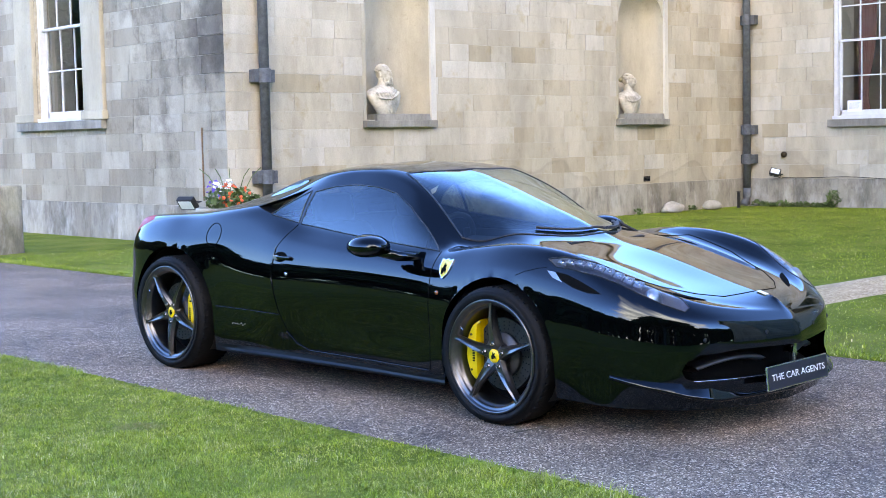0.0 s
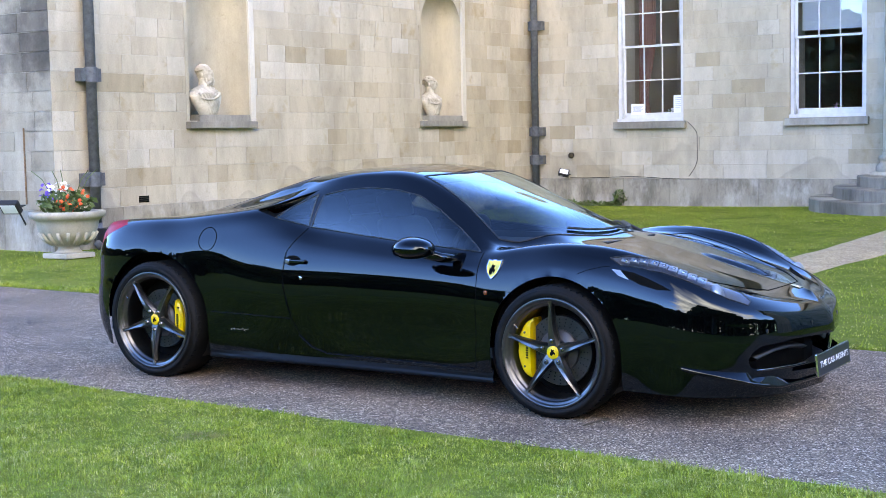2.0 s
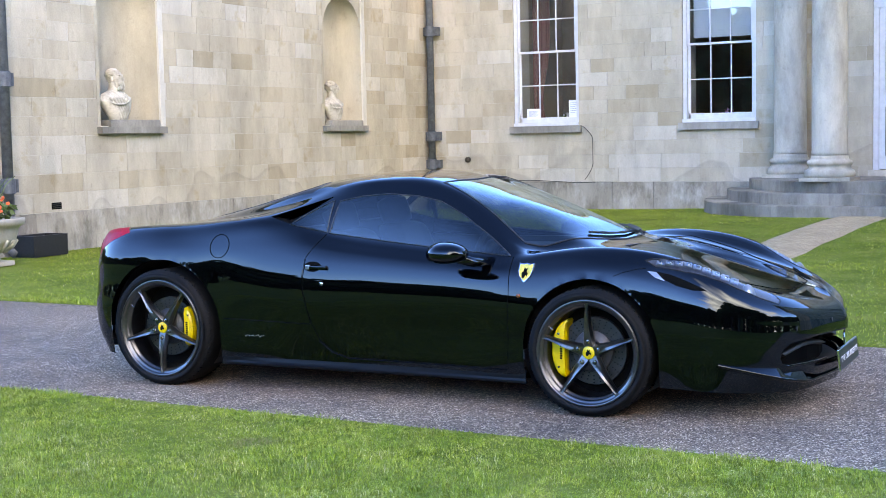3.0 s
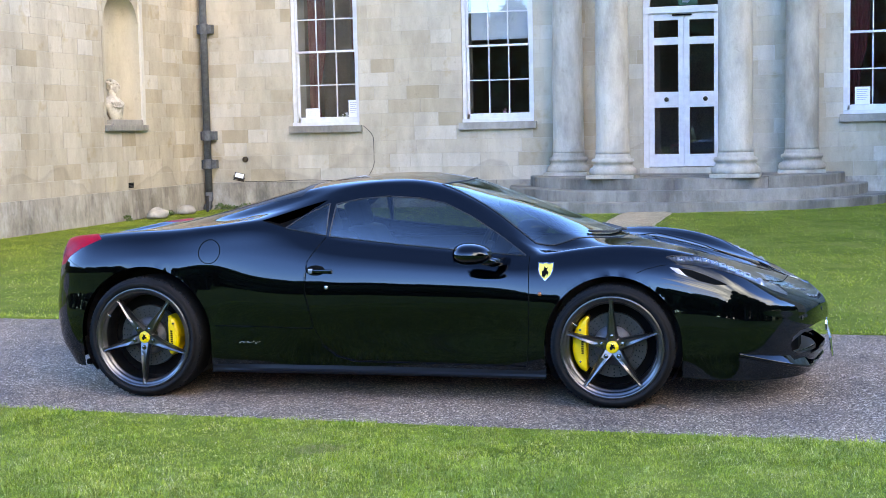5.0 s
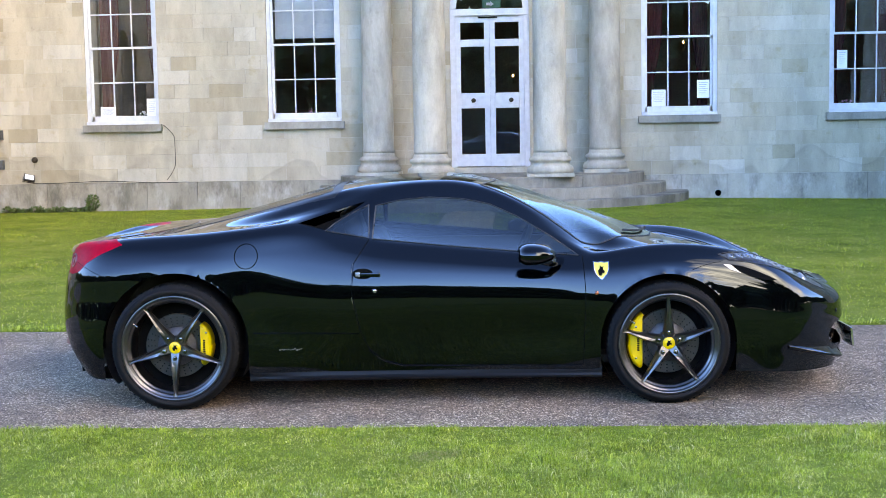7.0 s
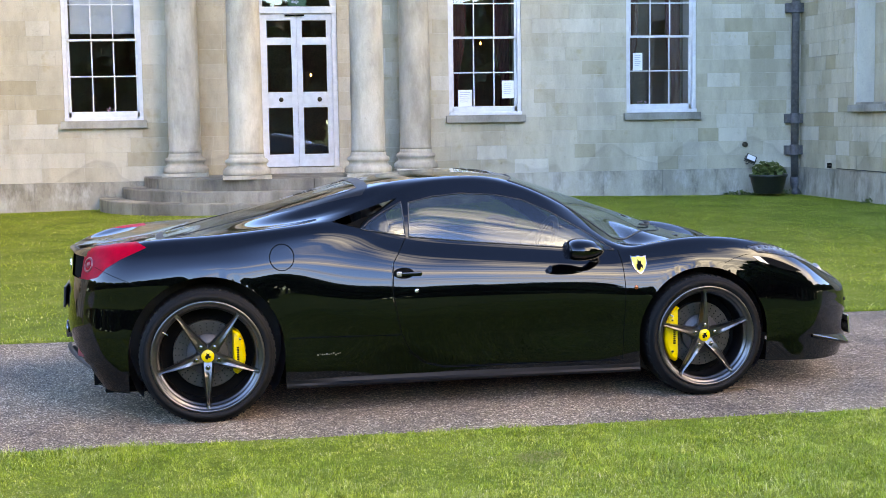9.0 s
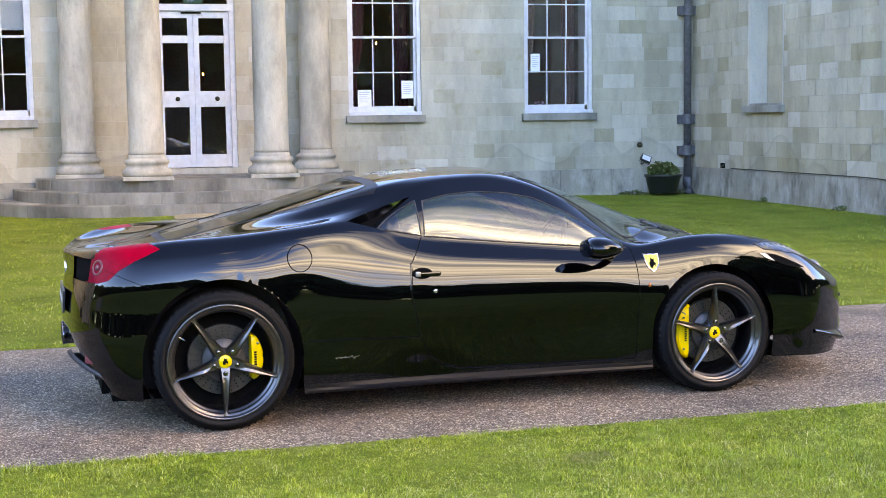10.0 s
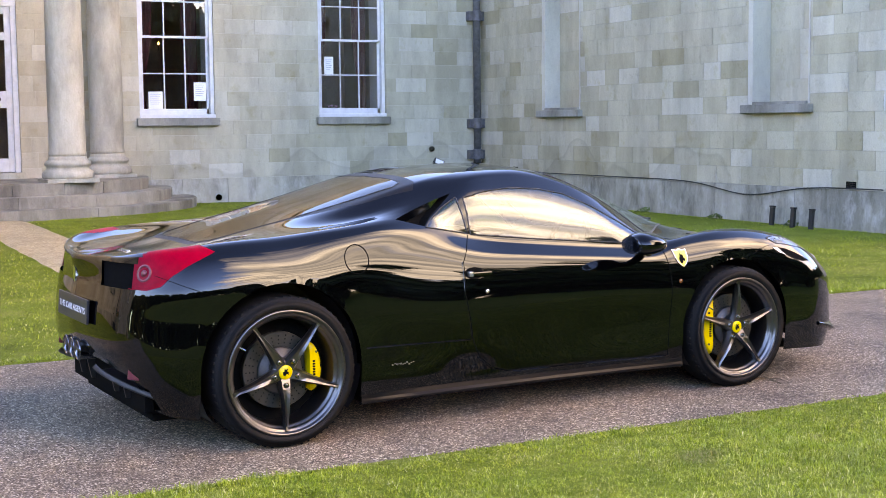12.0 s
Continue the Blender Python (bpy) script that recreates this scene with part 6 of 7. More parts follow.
BONNET = [(1.395, -.01), (1.37, .20), (1.30, .38), (1.24, .50), (1.45, .585), (1.75, .53), (2.0, .43), (2.12, .33), (2.195, .22), (2.225, -.01)]
GRILLE = [(-.01, .262), (.555, .268), (.598, .288), (.608, .322), (.590, .362), (.545, .388), (.36, .402), (-.01, .392)]
MESH = [(.345, .735), (.335, .845), (.642, .845), (.634, .735)]
DIFF = [(-.01, .20), (-.01, .385), (.28, .39), (.58, .36), (.70, .30), (.70, .20)]
OUTLINES = (
    ("hole", GRILLE, 1, 2, lambda c: c.x > 2.0),
    ("hole", DIFF, 1, 2, lambda c: c.x < -1.80),
    ("windscreen", SCREEN, 0, 1, lambda c: c.z > .785 and .2 < c.x < 1.4),
    ("engine_window", ENGINE, 0, 1, lambda c: c.z > .85 and c.x < -.4),
    ("engine_trim", ENGINE_TRIM, 0, 1, lambda c: c.z > .85 and c.x < -.4),
    ("side_window", DLO, 0, 2, lambda c: c.y > .45),
    ("quarter_window", QUARTER, 0, 2, lambda c: c.y > .45),
    ("air_scoop", SCOOP, 0, 2, lambda c: c.y > .45),
    ("door", DOOR, 0, 2, lambda c: c.y > .60),
    ("headlamp_cover", HEADLAMP, 0, 1, lambda c: c.z > .45 and c.x > 1.5),
    ("tail_lamp", TAILLAMP, 0, 2, lambda c: c.x < -1.6 and c.y > .60),
    ("rear_mesh_panel", MESH, 1, 2, lambda c: c.x < -1.85),
    ("bonnet", BONNET, 0, 1, lambda c: c.z > .48 and c.x > 1.2),
)
cut = bmesh.new()
cv = [cut.verts.new(p) for p in V]
for q in quads:
    if len(set(q)) == 4:
        try:
            cut.faces.new([cv[i] for i in q])
        except ValueError:
            pass
bmesh.ops.remove_doubles(cut, verts=cut.verts, dist=1e-6)
for key, poly, i, j, cond in OUTLINES:
    # split the faces that lie across each side of the outline
    for (a0, b0), (a1, b1) in zip(poly, poly[1:] + poly[:1]):
        lo_a, hi_a, lo_b, hi_b = min(a0, a1) - .025, max(a0, a1) + .025, min(b0, b1) - .025, max(b0, b1) + .025
        near = []
        for f in cut.faces:
            c = f.calc_center_median()
            if lo_a < c[i] < hi_a and lo_b < c[j] < hi_b and cond(c):
                near.append(f)
        if not near:
            continue
        co, no = Vector((0, 0, 0)), Vector((0, 0, 0))
        co[i], co[j], no[i], no[j] = a0, b0, b1 - b0, a0 - a1
        geom = list({v for f in near for v in f.verts}) + list({e for f in near for e in f.edges}) + near
        bmesh.ops.bisect_plane(cut, geom=geom, dist=1e-5, plane_co=co, plane_no=no)
cut.verts.index_update()
cut.verts.ensure_lookup_table()
V = np.array([v.co[:] for v in cut.verts])
faces = [tuple(v.index for v in f.verts) for f in cut.faces]
cents = [f.calc_center_median() for f in cut.faces]
cut.free()
C_ = np.array([c[:] for c in cents])
region = np.full(len(faces), "body_shell", dtype=object)
for key, poly, i, j, cond in OUTLINES:
    ok = in_poly(poly, C_[:, i], C_[:, j]) & np.array([cond(c) for c in cents]) & (region == "body_shell")
    region[ok] = key

# smooth normals of the whole shell, shared by all its panels
solid = [f for f, r in zip(faces, region) if r != "hole"]
full = mesh_from("shell", V.tolist() + (V * [1, -1, 1]).tolist(), solid + [tuple(i + len(V) for i in f[::-1]) for f in solid])
_bm = bmesh.new()
_bm.from_mesh(full)
bmesh.ops.remove_doubles(_bm, verts=_bm.verts, dist=1e-6)
bmesh.ops.recalc_face_normals(_bm, faces=_bm.faces)
_bm.normal_update()
from mathutils.bvhtree import BVHTree
from mathutils.kdtree import KDTree
SHELL = BVHTree.FromBMesh(_bm)
_kd = KDTree(len(_bm.verts))
for v in _bm.verts:
    _kd.insert(v.co, v.index)
_kd.balance()
_nrm = [v.normal.copy() for v in _bm.verts]
if sum(n.z for v, n in zip(_bm.verts, _nrm) if v.co.z > 1.1) < 0:
    _nrm = [-n for n in _nrm]
_bm.free()
bpy.data.meshes.remove(full)


def panel(name, key, mat, parent, sides=(1, -1), label="", offset=0.0, joined=True):
    """The faces of one region of the shell as a panel with the shell's own normals."""
    made = []
    for group in ([sides] if joined else [(s,) for s in sides]):
        vs, fs, seen = [], [], {}
        for s in group:
            for q in (f for f, r in zip(faces, region) if r == key):
                f = []
                for i in (q if s > 0 else q[::-1]):
                    k = (i, s if V[i, 1] > 1e-6 else 1)
                    if k not in seen:
                        seen[k] = len(vs)
                        vs.append(Vector((V[i, 0], V[i, 1] * s, V[i, 2])))
                    f.append(seen[k])
                if len(set(f)) > 2:
                    fs.append(tuple(f))
        ns = [_nrm[_kd.find(v)[1]] for v in vs]
        way = sum((vs[f[1]] - vs[f[0]]).cross(vs[f[2]] - vs[f[0]]).dot(ns[f[0]]) for f in fs)
        if way < 0:
            fs = [f[::-1] for f in fs]
        me = mesh_from(name, [v + n * offset for v, n in zip(vs, ns)], fs, mat, True)
        bad = me.validate()
        if not bad:
            me.normals_split_custom_set_from_vertices([tuple(n) for n in ns])
        made.append(part(name, me, mat, parent, label))
    return made


body = panel("body_shell", "body_shell", M_paint, car)[0]
panel("bonnet", "bonnet", M_paint, car)
doors = panel("door", "door", M_paint, car, joined=False)
panel("windscreen", "windscreen", M_carglass, car, label="clear windscreen reflecting the sky")
panel("engine_window", "engine_window", M_lidglass, car, label="glass cover over the engine")
panel("engine_cover_trim", "engine_trim", simple("satin_black_trim", (0.008, 0.008, 0.009), 0.42, var=0.2, spec=0.2), car, label="satin black frame round the engine glass")
panel("side_window", "side_window", M_carglass, car, joined=False)
panel("quarter_window", "quarter_window", M_carglass, car, joined=False)
# sunk near-black sheet and walls: the scoop's inner shade is their colour
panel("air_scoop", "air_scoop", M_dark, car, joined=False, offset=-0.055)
head = panel("headlamp", "headlamp_cover", M_lens, car, joined=False, label="clear headlamp cover")
tail = panel("tail_lamp", "tail_lamp", M_red, car, joined=False, label="glossy red tail lamp")
panel("rear_mesh_panel", "rear_mesh_panel", M_dark, car, joined=False, offset=-0.012)


def on_side(x, z, s=-1, out=0.0):
    """The point of the shell's flank at x and z."""
    hit = SHELL.ray_cast(Vector((x, s * 3.0, z)), Vector((0, -s, 0)))
    p = hit[0] if hit[0] else Vector((x, s * 0.8, z))
    return Vector((p.x, p.y + s * out, p.z))


def on_top(x, y, out=0.0):
    hit = SHELL.ray_cast(Vector((x, y, 3.0)), Vector((0, 0, -1)))
    p = hit[0] if hit[0] else Vector((x, y, 0.8))
    return p + Vector((0, 0, out))


def dense(pts, step=0.02):
    out = []
    for (a0, b0), (a1, b1) in zip(pts, pts[1:]):
        n = max(1, int(math.hypot(a1 - a0, b1 - b0) / step))
        out += [(a0 + (a1 - a0) * k / n, b0 + (b1 - b0) * k / n) for k in range(n)]
    return out + [pts[-1]]


def seam(pts, parent, s=-1, r=0.0022, where="side", mat=M_dark, name="panel_gap"):
    f = on_side if where == "side" else on_top
    line = [f(a, b, s) if where == "side" else on_top(a, b) for a, b in dense(pts)]
    part(name, tube(line, r, 6), mat, parent)


for s in (-1, 1):
    mouth = bmesh.new()
    ring = [(on_side(a, b, s), on_side(a, b, s, -.075)) for a, b in dense(SCOOP + SCOOP[:1])[:-1]]
    ring = [(mouth.verts.new(a), mouth.verts.new(b)) for a, b in ring]
    for u, v in zip(ring, ring[1:] + ring[:1]):
        mouth.faces.new((u[0], v[0], v[1], u[1]))
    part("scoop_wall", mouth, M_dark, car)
    seam([(.875, .795), (.885, .60), (.87, .215), (-.10, .222), (-.20, .25), (-.28, .312), (-.325, .405), (-.37, .62), (-.36, .775), (-.28, .897)], car, s)
    seam([(-.32, .402), (-.905, .413)], car, s, 0.0015)
    # rounded panel edges beside the gaps catch the sky
    seam([(.86, .208), (-.10, .215), (-.205, .243), (-.287, .307)], car, s, 0.0036, mat=M_paint, name="panel_edge")
    seam([(-.335, .398), (-.905, .409)], car, s, 0.0026, mat=M_paint, name="panel_edge")
    seam([(-.332, .41), (-.377, .62), (-.367, .775)], car, s, 0.0026, mat=M_paint, name="panel_edge")
    seam([(1.45, .716), (1.50, .736), (1.57, .753), (1.61, .757)], car, s, 0.0015)
    seam([(-1.66, .712), (-1.78, .76), (-1.87, .80)], car, s, 0.0015)
    seam([(a, b) for a, b in DLO] + [DLO[0]], car, s, 0.004, mat=M_black, name="window_seal")
    seam(QUARTER + [QUARTER[0]], car, s, 0.004, mat=M_black, name="window_seal")
    fl = [on_side(-.937 + .062 * math.cos(2 * math.pi * k / 36), .825 + .066 * math.sin(2 * math.pi * k / 36), s) for k in range(36)]
    if s < 0:
        part("fuel_flap_gap", tube(fl, 0.0026, 6, closed=True), M_dark, car)
for s in (-1, 1):
    seam([(a, b * s) for a, b in HEADLAMP + HEADLAMP[:1]], car, where="top", r=0.003, mat=M_black, name="lamp_seal")
    seam([(a, b * s) for a, b in BONNET[3:] if b >= 0] + [(2.225, 0.0)], car, where="top", r=0.0025)
    seam([(a, max(b, 0) * s) for a, b in SCREEN], car, where="top", r=0.005, mat=M_black, name="screen_seal")
    seam([(a, max(b, 0) * s) for a, b in ENGINE], car, where="top", r=0.003, mat=M_black, name="screen_seal")


M_led = simple("silvered_reflector", (0.30, 0.31, 0.33), 0.35, metal=0.8, var=0.2)

M_bell = simple("brushed_brake_bell", (0.075, 0.075, 0.08), 0.5, metal=0.6, var=0.25)

# ---- wheels ----
def wheel(x, s, r, w, rim, yface, turn):
    """A wheel with its tyre, five-spoke rim and brake; s is the side, -1 right."""
    m = pose(x, 0, r) if s < 0 else pose(x, 0, r, 0, 0, 180)
    wh = new("wheel")
    wh.parent = car
    wh.matrix_basis = m
    f = -yface                                     # outer face, towards -y
    b = f + w
    tyre = [(rim + .006, f + .012), (rim + .02, f + .002), (rim + .045, f - .004), (r - .035, f + .002), (r - .012, f + .016), (r - .003, f + .034), (r, f + .06),
            (r, b - .06), (r - .012, b - .016), (r - .04, b), (rim + .01, b - .012)]
    part("tyre", lathe(tyre, 72, "y", cap=False), M_rubber, wh, "black low-profile tyre", smooth=True)
    tr = bmesh.new()
    for k in range(60):
        a = 2 * math.pi * k / 60
        mm = Matrix.Rotation(a, 4, "Y")
        for y0, y1 in ((f + .030, f + .058), (b - .058, b - .03)):
            vs = [mm @ Vector((dx, yy, r + dz)) for yy in (y0, y1) for dx, dz in ((-.006, -.014), (.006, -.014), (.005, .0008), (-.005, .0008))]
            q = [tr.verts.new(v) for v in vs]
            for face in ((0, 1, 2, 3), (7, 6, 5, 4), (0, 4, 5, 1), (1, 5, 6, 2), (2, 6, 7, 3), (3, 7, 4, 0)):
                tr.faces.new([q[i] for i in face])
    tagged(part("tread", tr, M_rubber, wh), kind="stuff")
    part("rim", lathe([(rim + .008, f + .010), (rim + .008, f + .004), (rim + .004, f + .0005), (rim - .004, f + .001), (rim - .006, f + .010), (rim - .012, f + .016), (rim - .020, f + .017), (rim - .022, f + .024), (rim - .026, f + .034), (rim - .033, f + .036), (rim - .036, f + .05),
                       (rim - .040, f + .09), (rim - .044, b - .03), (rim + .01, b - .012)], 84, "y", cap=False), M_rim, wh, "dark polished alloy rim", smooth=True)
    hub = .055
    dish = f + .035
    for k in range(5):
        a = math.radians(turn + 72 * k)
        bm = bmesh.new()
        secs = []
        for q in range(11):
            t = q / 10
            rr = hub * .55 + (rim - .012 - hub * .55) * t
            wd = .026 * (1 - t) ** 1.25 + .0085 + .009 * max(0, (t - .86) / .14) ** 2
            yo = dish - .012 * math.sin(math.pi * min(1, t * 1.1)) - .018 * t
            dp = .045 - .015 * t
            gr = .006 * min(1, max(0, (t - .18) / .2)) * min(1, max(0, (.96 - t) / .1))      # groove down the middle
            secs.append([(rr, -wd, yo + .016), (rr, -wd * .62, yo - .005), (rr, 0, yo - .005 + gr), (rr, wd * .62, yo - .005), (rr, wd, yo + .016), (rr, wd * .8, yo + dp), (rr, -wd * .8, yo + dp)])
        rot = Matrix.Rotation(-a, 4, "Y")
        ring = [[bm.verts.new(rot @ Vector((p[0], p[2], p[1]))) for p in sec] for sec in secs]
        for u, v in zip(ring, ring[1:]):
            for j in range(7):
                bm.faces.new((u[j], u[(j + 1) % 7], v[(j + 1) % 7], v[j]))
        bm.faces.new(ring[0])
        bm.faces.new(ring[-1])
        part("spoke", bm, M_rim, wh)
        aa = a
        part("wheel_bolt", lathe([(.0130, dish + .01), (.0130, dish - .015), (.010, dish - .021), (.005, dish - .022), (.002, dish - .017)], 10, "y", m=pose(.058 * math.cos(aa), 0, .058 * math.sin(aa))), M_tip, wh)
    part("hub", lathe([(.062, dish + .045), (.060, dish + .014), (.050, dish + .004), (.036, dish - .004), (.034, dish + .01)], 32, "y"), M_rim, wh, smooth=True)
    cap = part("hub_cap", lathe([(.033, dish + .006), (.033, dish - .006), (.029, dish - .009), (.002, dish - .0095)], 28, "y"), M_yellow, wh, "yellow hub cap", smooth=True)
    part("cap_emblem", prism([(-.012, -.014), (-.002, -.016), (.004, -.006), (.012, -.012), (.014, .0), (.006, .004), (.010, .016), (.0, .012), (-.006, .018), (-.008, .004), (-.014, .002)], dish - .0105, dish - .0085), M_dark, cap)
    dr = .172
    part("brake_disc", lathe([(.07, f + .105), (dr, f + .105), (dr + .002, f + .107), (dr + .002, f + .136), (dr, f + .138), (.07, f + .138)], 56, "y"), M_disc, wh, smooth=False)
    holes = bmesh.new()
    for k in range(84):
        a = 2 * math.pi * k / 84 * 3.0
        rr = .116 + (dr - .124) * ((k * 7) % 12) / 11
        lathe([(.0042, f + .1045), (.0005, f + .1044)], 6, "y", bm=holes, m=pose(rr * math.cos(a), 0, rr * math.sin(a)))
    tagged(part("disc_holes", holes, M_dark, wh), kind="stuff")
    part("disc_bell", lathe([(.108, f + .104), (.104, f + .086), (.03, f + .082)], 32, "y"), M_bell, wh, smooth=True)
    # caliper on the side towards the car's middle: straight inner edge, curved back
    c0 = 0 if (x < 0) == (s < 0) else math.pi
    flat, ro, lo_, hi_ = (.134, .218, -44, 49) if x > 0 else (.126, .194, -36, 42)
    bm = bmesh.new()
    rows_ = []
    n = 16
    for k in range(n + 1):
        a = math.radians(lo_ + (hi_ - lo_) * k / n)
        ri = min(flat / math.cos(a), ro - .022)
        rk = ro - (.010 if k in (0, n) else .004 if k in (1, n - 1, n // 2) else 0)
        yo = f + .060 + (.014 if k in (0, n) else .004 if k in (1, n - 1) else 0)
        sx = math.cos(c0)
        rows_.append([bm.verts.new((sx * rr * math.cos(a), y, rr * math.sin(a))) for rr, y in ((ri, yo + .02), (ri + .008, yo), (rk - .016, yo), (rk - .004, yo + .008), (rk, yo + .022), (rk, f + .17), (ri, f + .17))])
    for u, v in zip(rows_, rows_[1:]):
        for j in range(7):
            bm.faces.new((u[j], u[(j + 1) % 7], v[(j + 1) % 7], v[j]))
    bm.faces.new(rows_[0])
    bm.faces.new(rows_[-1])
    cal = part("brake_caliper", bm, M_yellow, wh, "bright yellow brake caliper")
    sgn = math.cos(c0)
    mid = flat + .026
    for k in range(7):
        part("caliper_mark", box(sgn * mid - .006, sgn * mid + .006, f + .0570, f + .0605, -.044 + k * .012, -.036 + k * .012), M_dark, cal)
    for zb in (-.085, .085):
        part("caliper_bolt", lathe([(.006, f + .062), (.006, f + .055), (.001, f + .054)], 8, "y", m=pose(sgn * (mid + .012), 0, zb * ro / .218)), M_tip, cal)
    # added disc closing the barrel, its near-black in place of depth shade
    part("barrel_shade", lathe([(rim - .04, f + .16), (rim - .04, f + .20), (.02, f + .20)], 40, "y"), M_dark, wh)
    part("valve", tube([((rim - .02) * math.cos(2.6), f + .02, (rim - .02) * math.sin(2.6)), ((rim - .05) * math.cos(2.6), f + .012, (rim - .05) * math.sin(2.6))], .004, 6), M_chrome, wh)
    return wh


for s in (-1, 1):
    wheel(1.325, s, .329, .235, .264, .858, 91)
    wheel(-1.325, s, .343, .290, .277, .868, 269)

# wheel wells and floor
for ax, az, ar in ARCHES:
    for s in (-1, 1):
        bm = bmesh.new()
        n = 28
        a_ = [(ax + (ar + .004) * math.cos(math.radians(-35 + 250 * k / n)), az + (ar + .004) * math.sin(math.radians(-35 + 250 * k / n))) for k in range(n + 1)]
        o = [bm.verts.new((px_, s * .795, max(pz_, .14))) for px_, pz_ in a_]
        i = [bm.verts.new((px_, s * .45, max(pz_, .14))) for px_, pz_ in a_]
        for k in range(n):
            bm.faces.new((o[k], o[k + 1], i[k + 1], i[k]))
        bm.faces.new(i)
        part("wheel_well", bm, M_black, car)
        # rolled lip behind the arch edge
        lip = bmesh.new()
        a_ = [(ax + ar * math.cos(math.radians(-2 + 184 * k / 40)), az + ar * math.sin(math.radians(-2 + 184 * k / 40))) for k in range(41)]
        rows_ = []
        for px_, pz_ in a_:
            q = on_side(ax + (px_ - ax) * 1.012, az + (pz_ - az) * 1.012, s)
            rows_.append([lip.verts.new((px_, q.y, pz_)), lip.verts.new((px_ + (px_ - ax) * .0, q.y - s * .05, pz_))])
        for u, v in zip(rows_, rows_[1:]):
            lip.faces.new((u[0], v[0], v[1], u[1]))
        part("arch_lip", lip, M_paint, car, smooth=True)
part("floor_pan", box(-1.85, 2.02, -.55, .55, .125, .16, .01), M_dark, car)
part("sill_floor", box(-.90, .90, -.77, .77, .14, .17, .01), M_dark, car)

# side blades, mirrors, handles, badges
for s in (-1, 1):
    bm = bmesh.new()
    rows_ = []
    for k in range(41):
        x = -.93 + 1.90 * k / 40
        q = on_side(x, .19, s)
        e = .003 + .015 * min(1, max(0, (x + .86) / .26)) * (1 - .80 * max(0, (x + .60) / 1.57))
        rows_.append([bm.verts.new((x, q.y - s * .004, .215)), bm.verts.new((x, q.y + s * e * .06, .186)), bm.verts.new((x, q.y + s * e * .30, .170)), bm.verts.new((x, q.y + s * e, .158)), bm.verts.new((x, q.y + s * e * .95, .146)), bm.verts.new((x, q.y - s * .03, .150))])
    for u, v in zip(rows_, rows_[1:]):
        for j in range(5):
            bm.faces.new((u[j], u[j + 1], v[j + 1], v[j]))
    part("side_skirt", bm, M_sillblade, car, "satin black side blade")

    mir = part("door_mirror", tube([tuple(on_side(.76, .765, s, -.03)), (.70, s * .85, .775), (.64, s * .92, .80)], .026, 10), M_paint, car, smooth=True)
    hb = bmesh.new()
    bmesh.ops.create_uvsphere(hb, u_segments=28, v_segments=16, radius=1)
    for v in hb.verts:
        p = v.co
        v.co = Vector((p.x * (.135 if p.x > 0 else .085), p.y * .105, p.z * (.062 if p.z > 0 else .055)))
        if v.co.x < -.06:
            v.co.x = -.06
    part("mirror_shell", hb, M_paint, mir, smooth=True, m=pose(.585, s * .945, .825, 0, 0, s * 8))
    part("mirror_glass", lathe([(.001, -.062), (.05, -.062)], 24, "x", m=pose(.585, s * .945, .825) @ Matrix.Diagonal((1, 1.7, .9, 1))), M_chrome, mir)

    rec = on_side(-.28, .72, s)
    hd = part("door_handle", box(-.345, -.215, min(s * .79, s * .765) - 0, max(s * .79, s * .765), .708, .728, .006), M_paint, car)
    hd.location = (0, rec.y - s * .772, 0)
    part("handle_tip", box(-.349, -.322, min(s * .792, s * .77), max(s * .792, s * .77), .706, .732, .006), M_led, hd)
    pk = bmesh.new()
    ring = [on_side(-.31 + .055 * math.cos(a), .722 + .028 * math.sin(a), s, .001) for a in np.linspace(0, 2 * math.pi, 24, endpoint=False)]
    pk.faces.new([pk.verts.new(p) for p in ring])
    part("handle_recess", pk, M_dark, car)
    p = on_side(-.246, .630, s)
    part("door_lock", lathe([(.011, s * -.002), (.011, s * .003), (.001, s * .0035)], 16, "y", m=Matrix.Translation(p)), M_chrome, car, smooth=True)
    # enamel shield on the front wing
    def shield(sc):
        pts = [(-.5, .5), (-.2, .46), (0, .52), (.2, .46), (.5, .5), (.48, .1), (.36, -.2), (.15, -.42), (0, -.52), (-.15, -.42), (-.36, -.2), (-.48, .1)]
        return [on_side(.971 + a * .085 * sc, .722 + b * .092 * sc, s, .002 + .003 * (1 - sc)) for a, b in pts]
    for sc, mt, nm in ((1.0, M_chrome, "shield_rim"), (.90, M_badge, "shield_badge")):
        bm = bmesh.new()
        a_ = [bm.verts.new(q) for q in shield(sc)]
        b_ = [bm.verts.new(q + Vector((0, s * .004, 0))) for q in shield(sc)]
        bm.faces.new(b_)
        for k in range(12):
            bm.faces.new((a_[k], a_[(k + 1) % 12], b_[(k + 1) % 12], b_[k]))
        part(nm, bm, mt, car)
    em = bmesh.new()
    em.faces.new([em.verts.new(on_side(.971 + a * .085, .722 + b * .092, s, .0072)) for a, b in ((-.18, -.28), (-.02, -.30), (.06, -.12), (.16, -.22), (.20, -.04), (.10, .05), (.14, .24), (.02, .18), (-.08, .30), (-.12, .06), (-.22, .02))])
    part("shield_emblem", em, M_dark, car)
    p = on_side(.943, .604, s)
    part("side_repeater", lathe([(.011, s * -.004), (.011, s * .002), (.008, s * .005), (.001, s * .006)], 20, "y", m=Matrix.Translation(p)), M_amber, car, smooth=True)
    # small maker's script, as plain strokes
    for k in range(11):
        q = on_side(-.765 + k * .0115, .318 + .003 * math.sin(k * 2.1), s, .001)
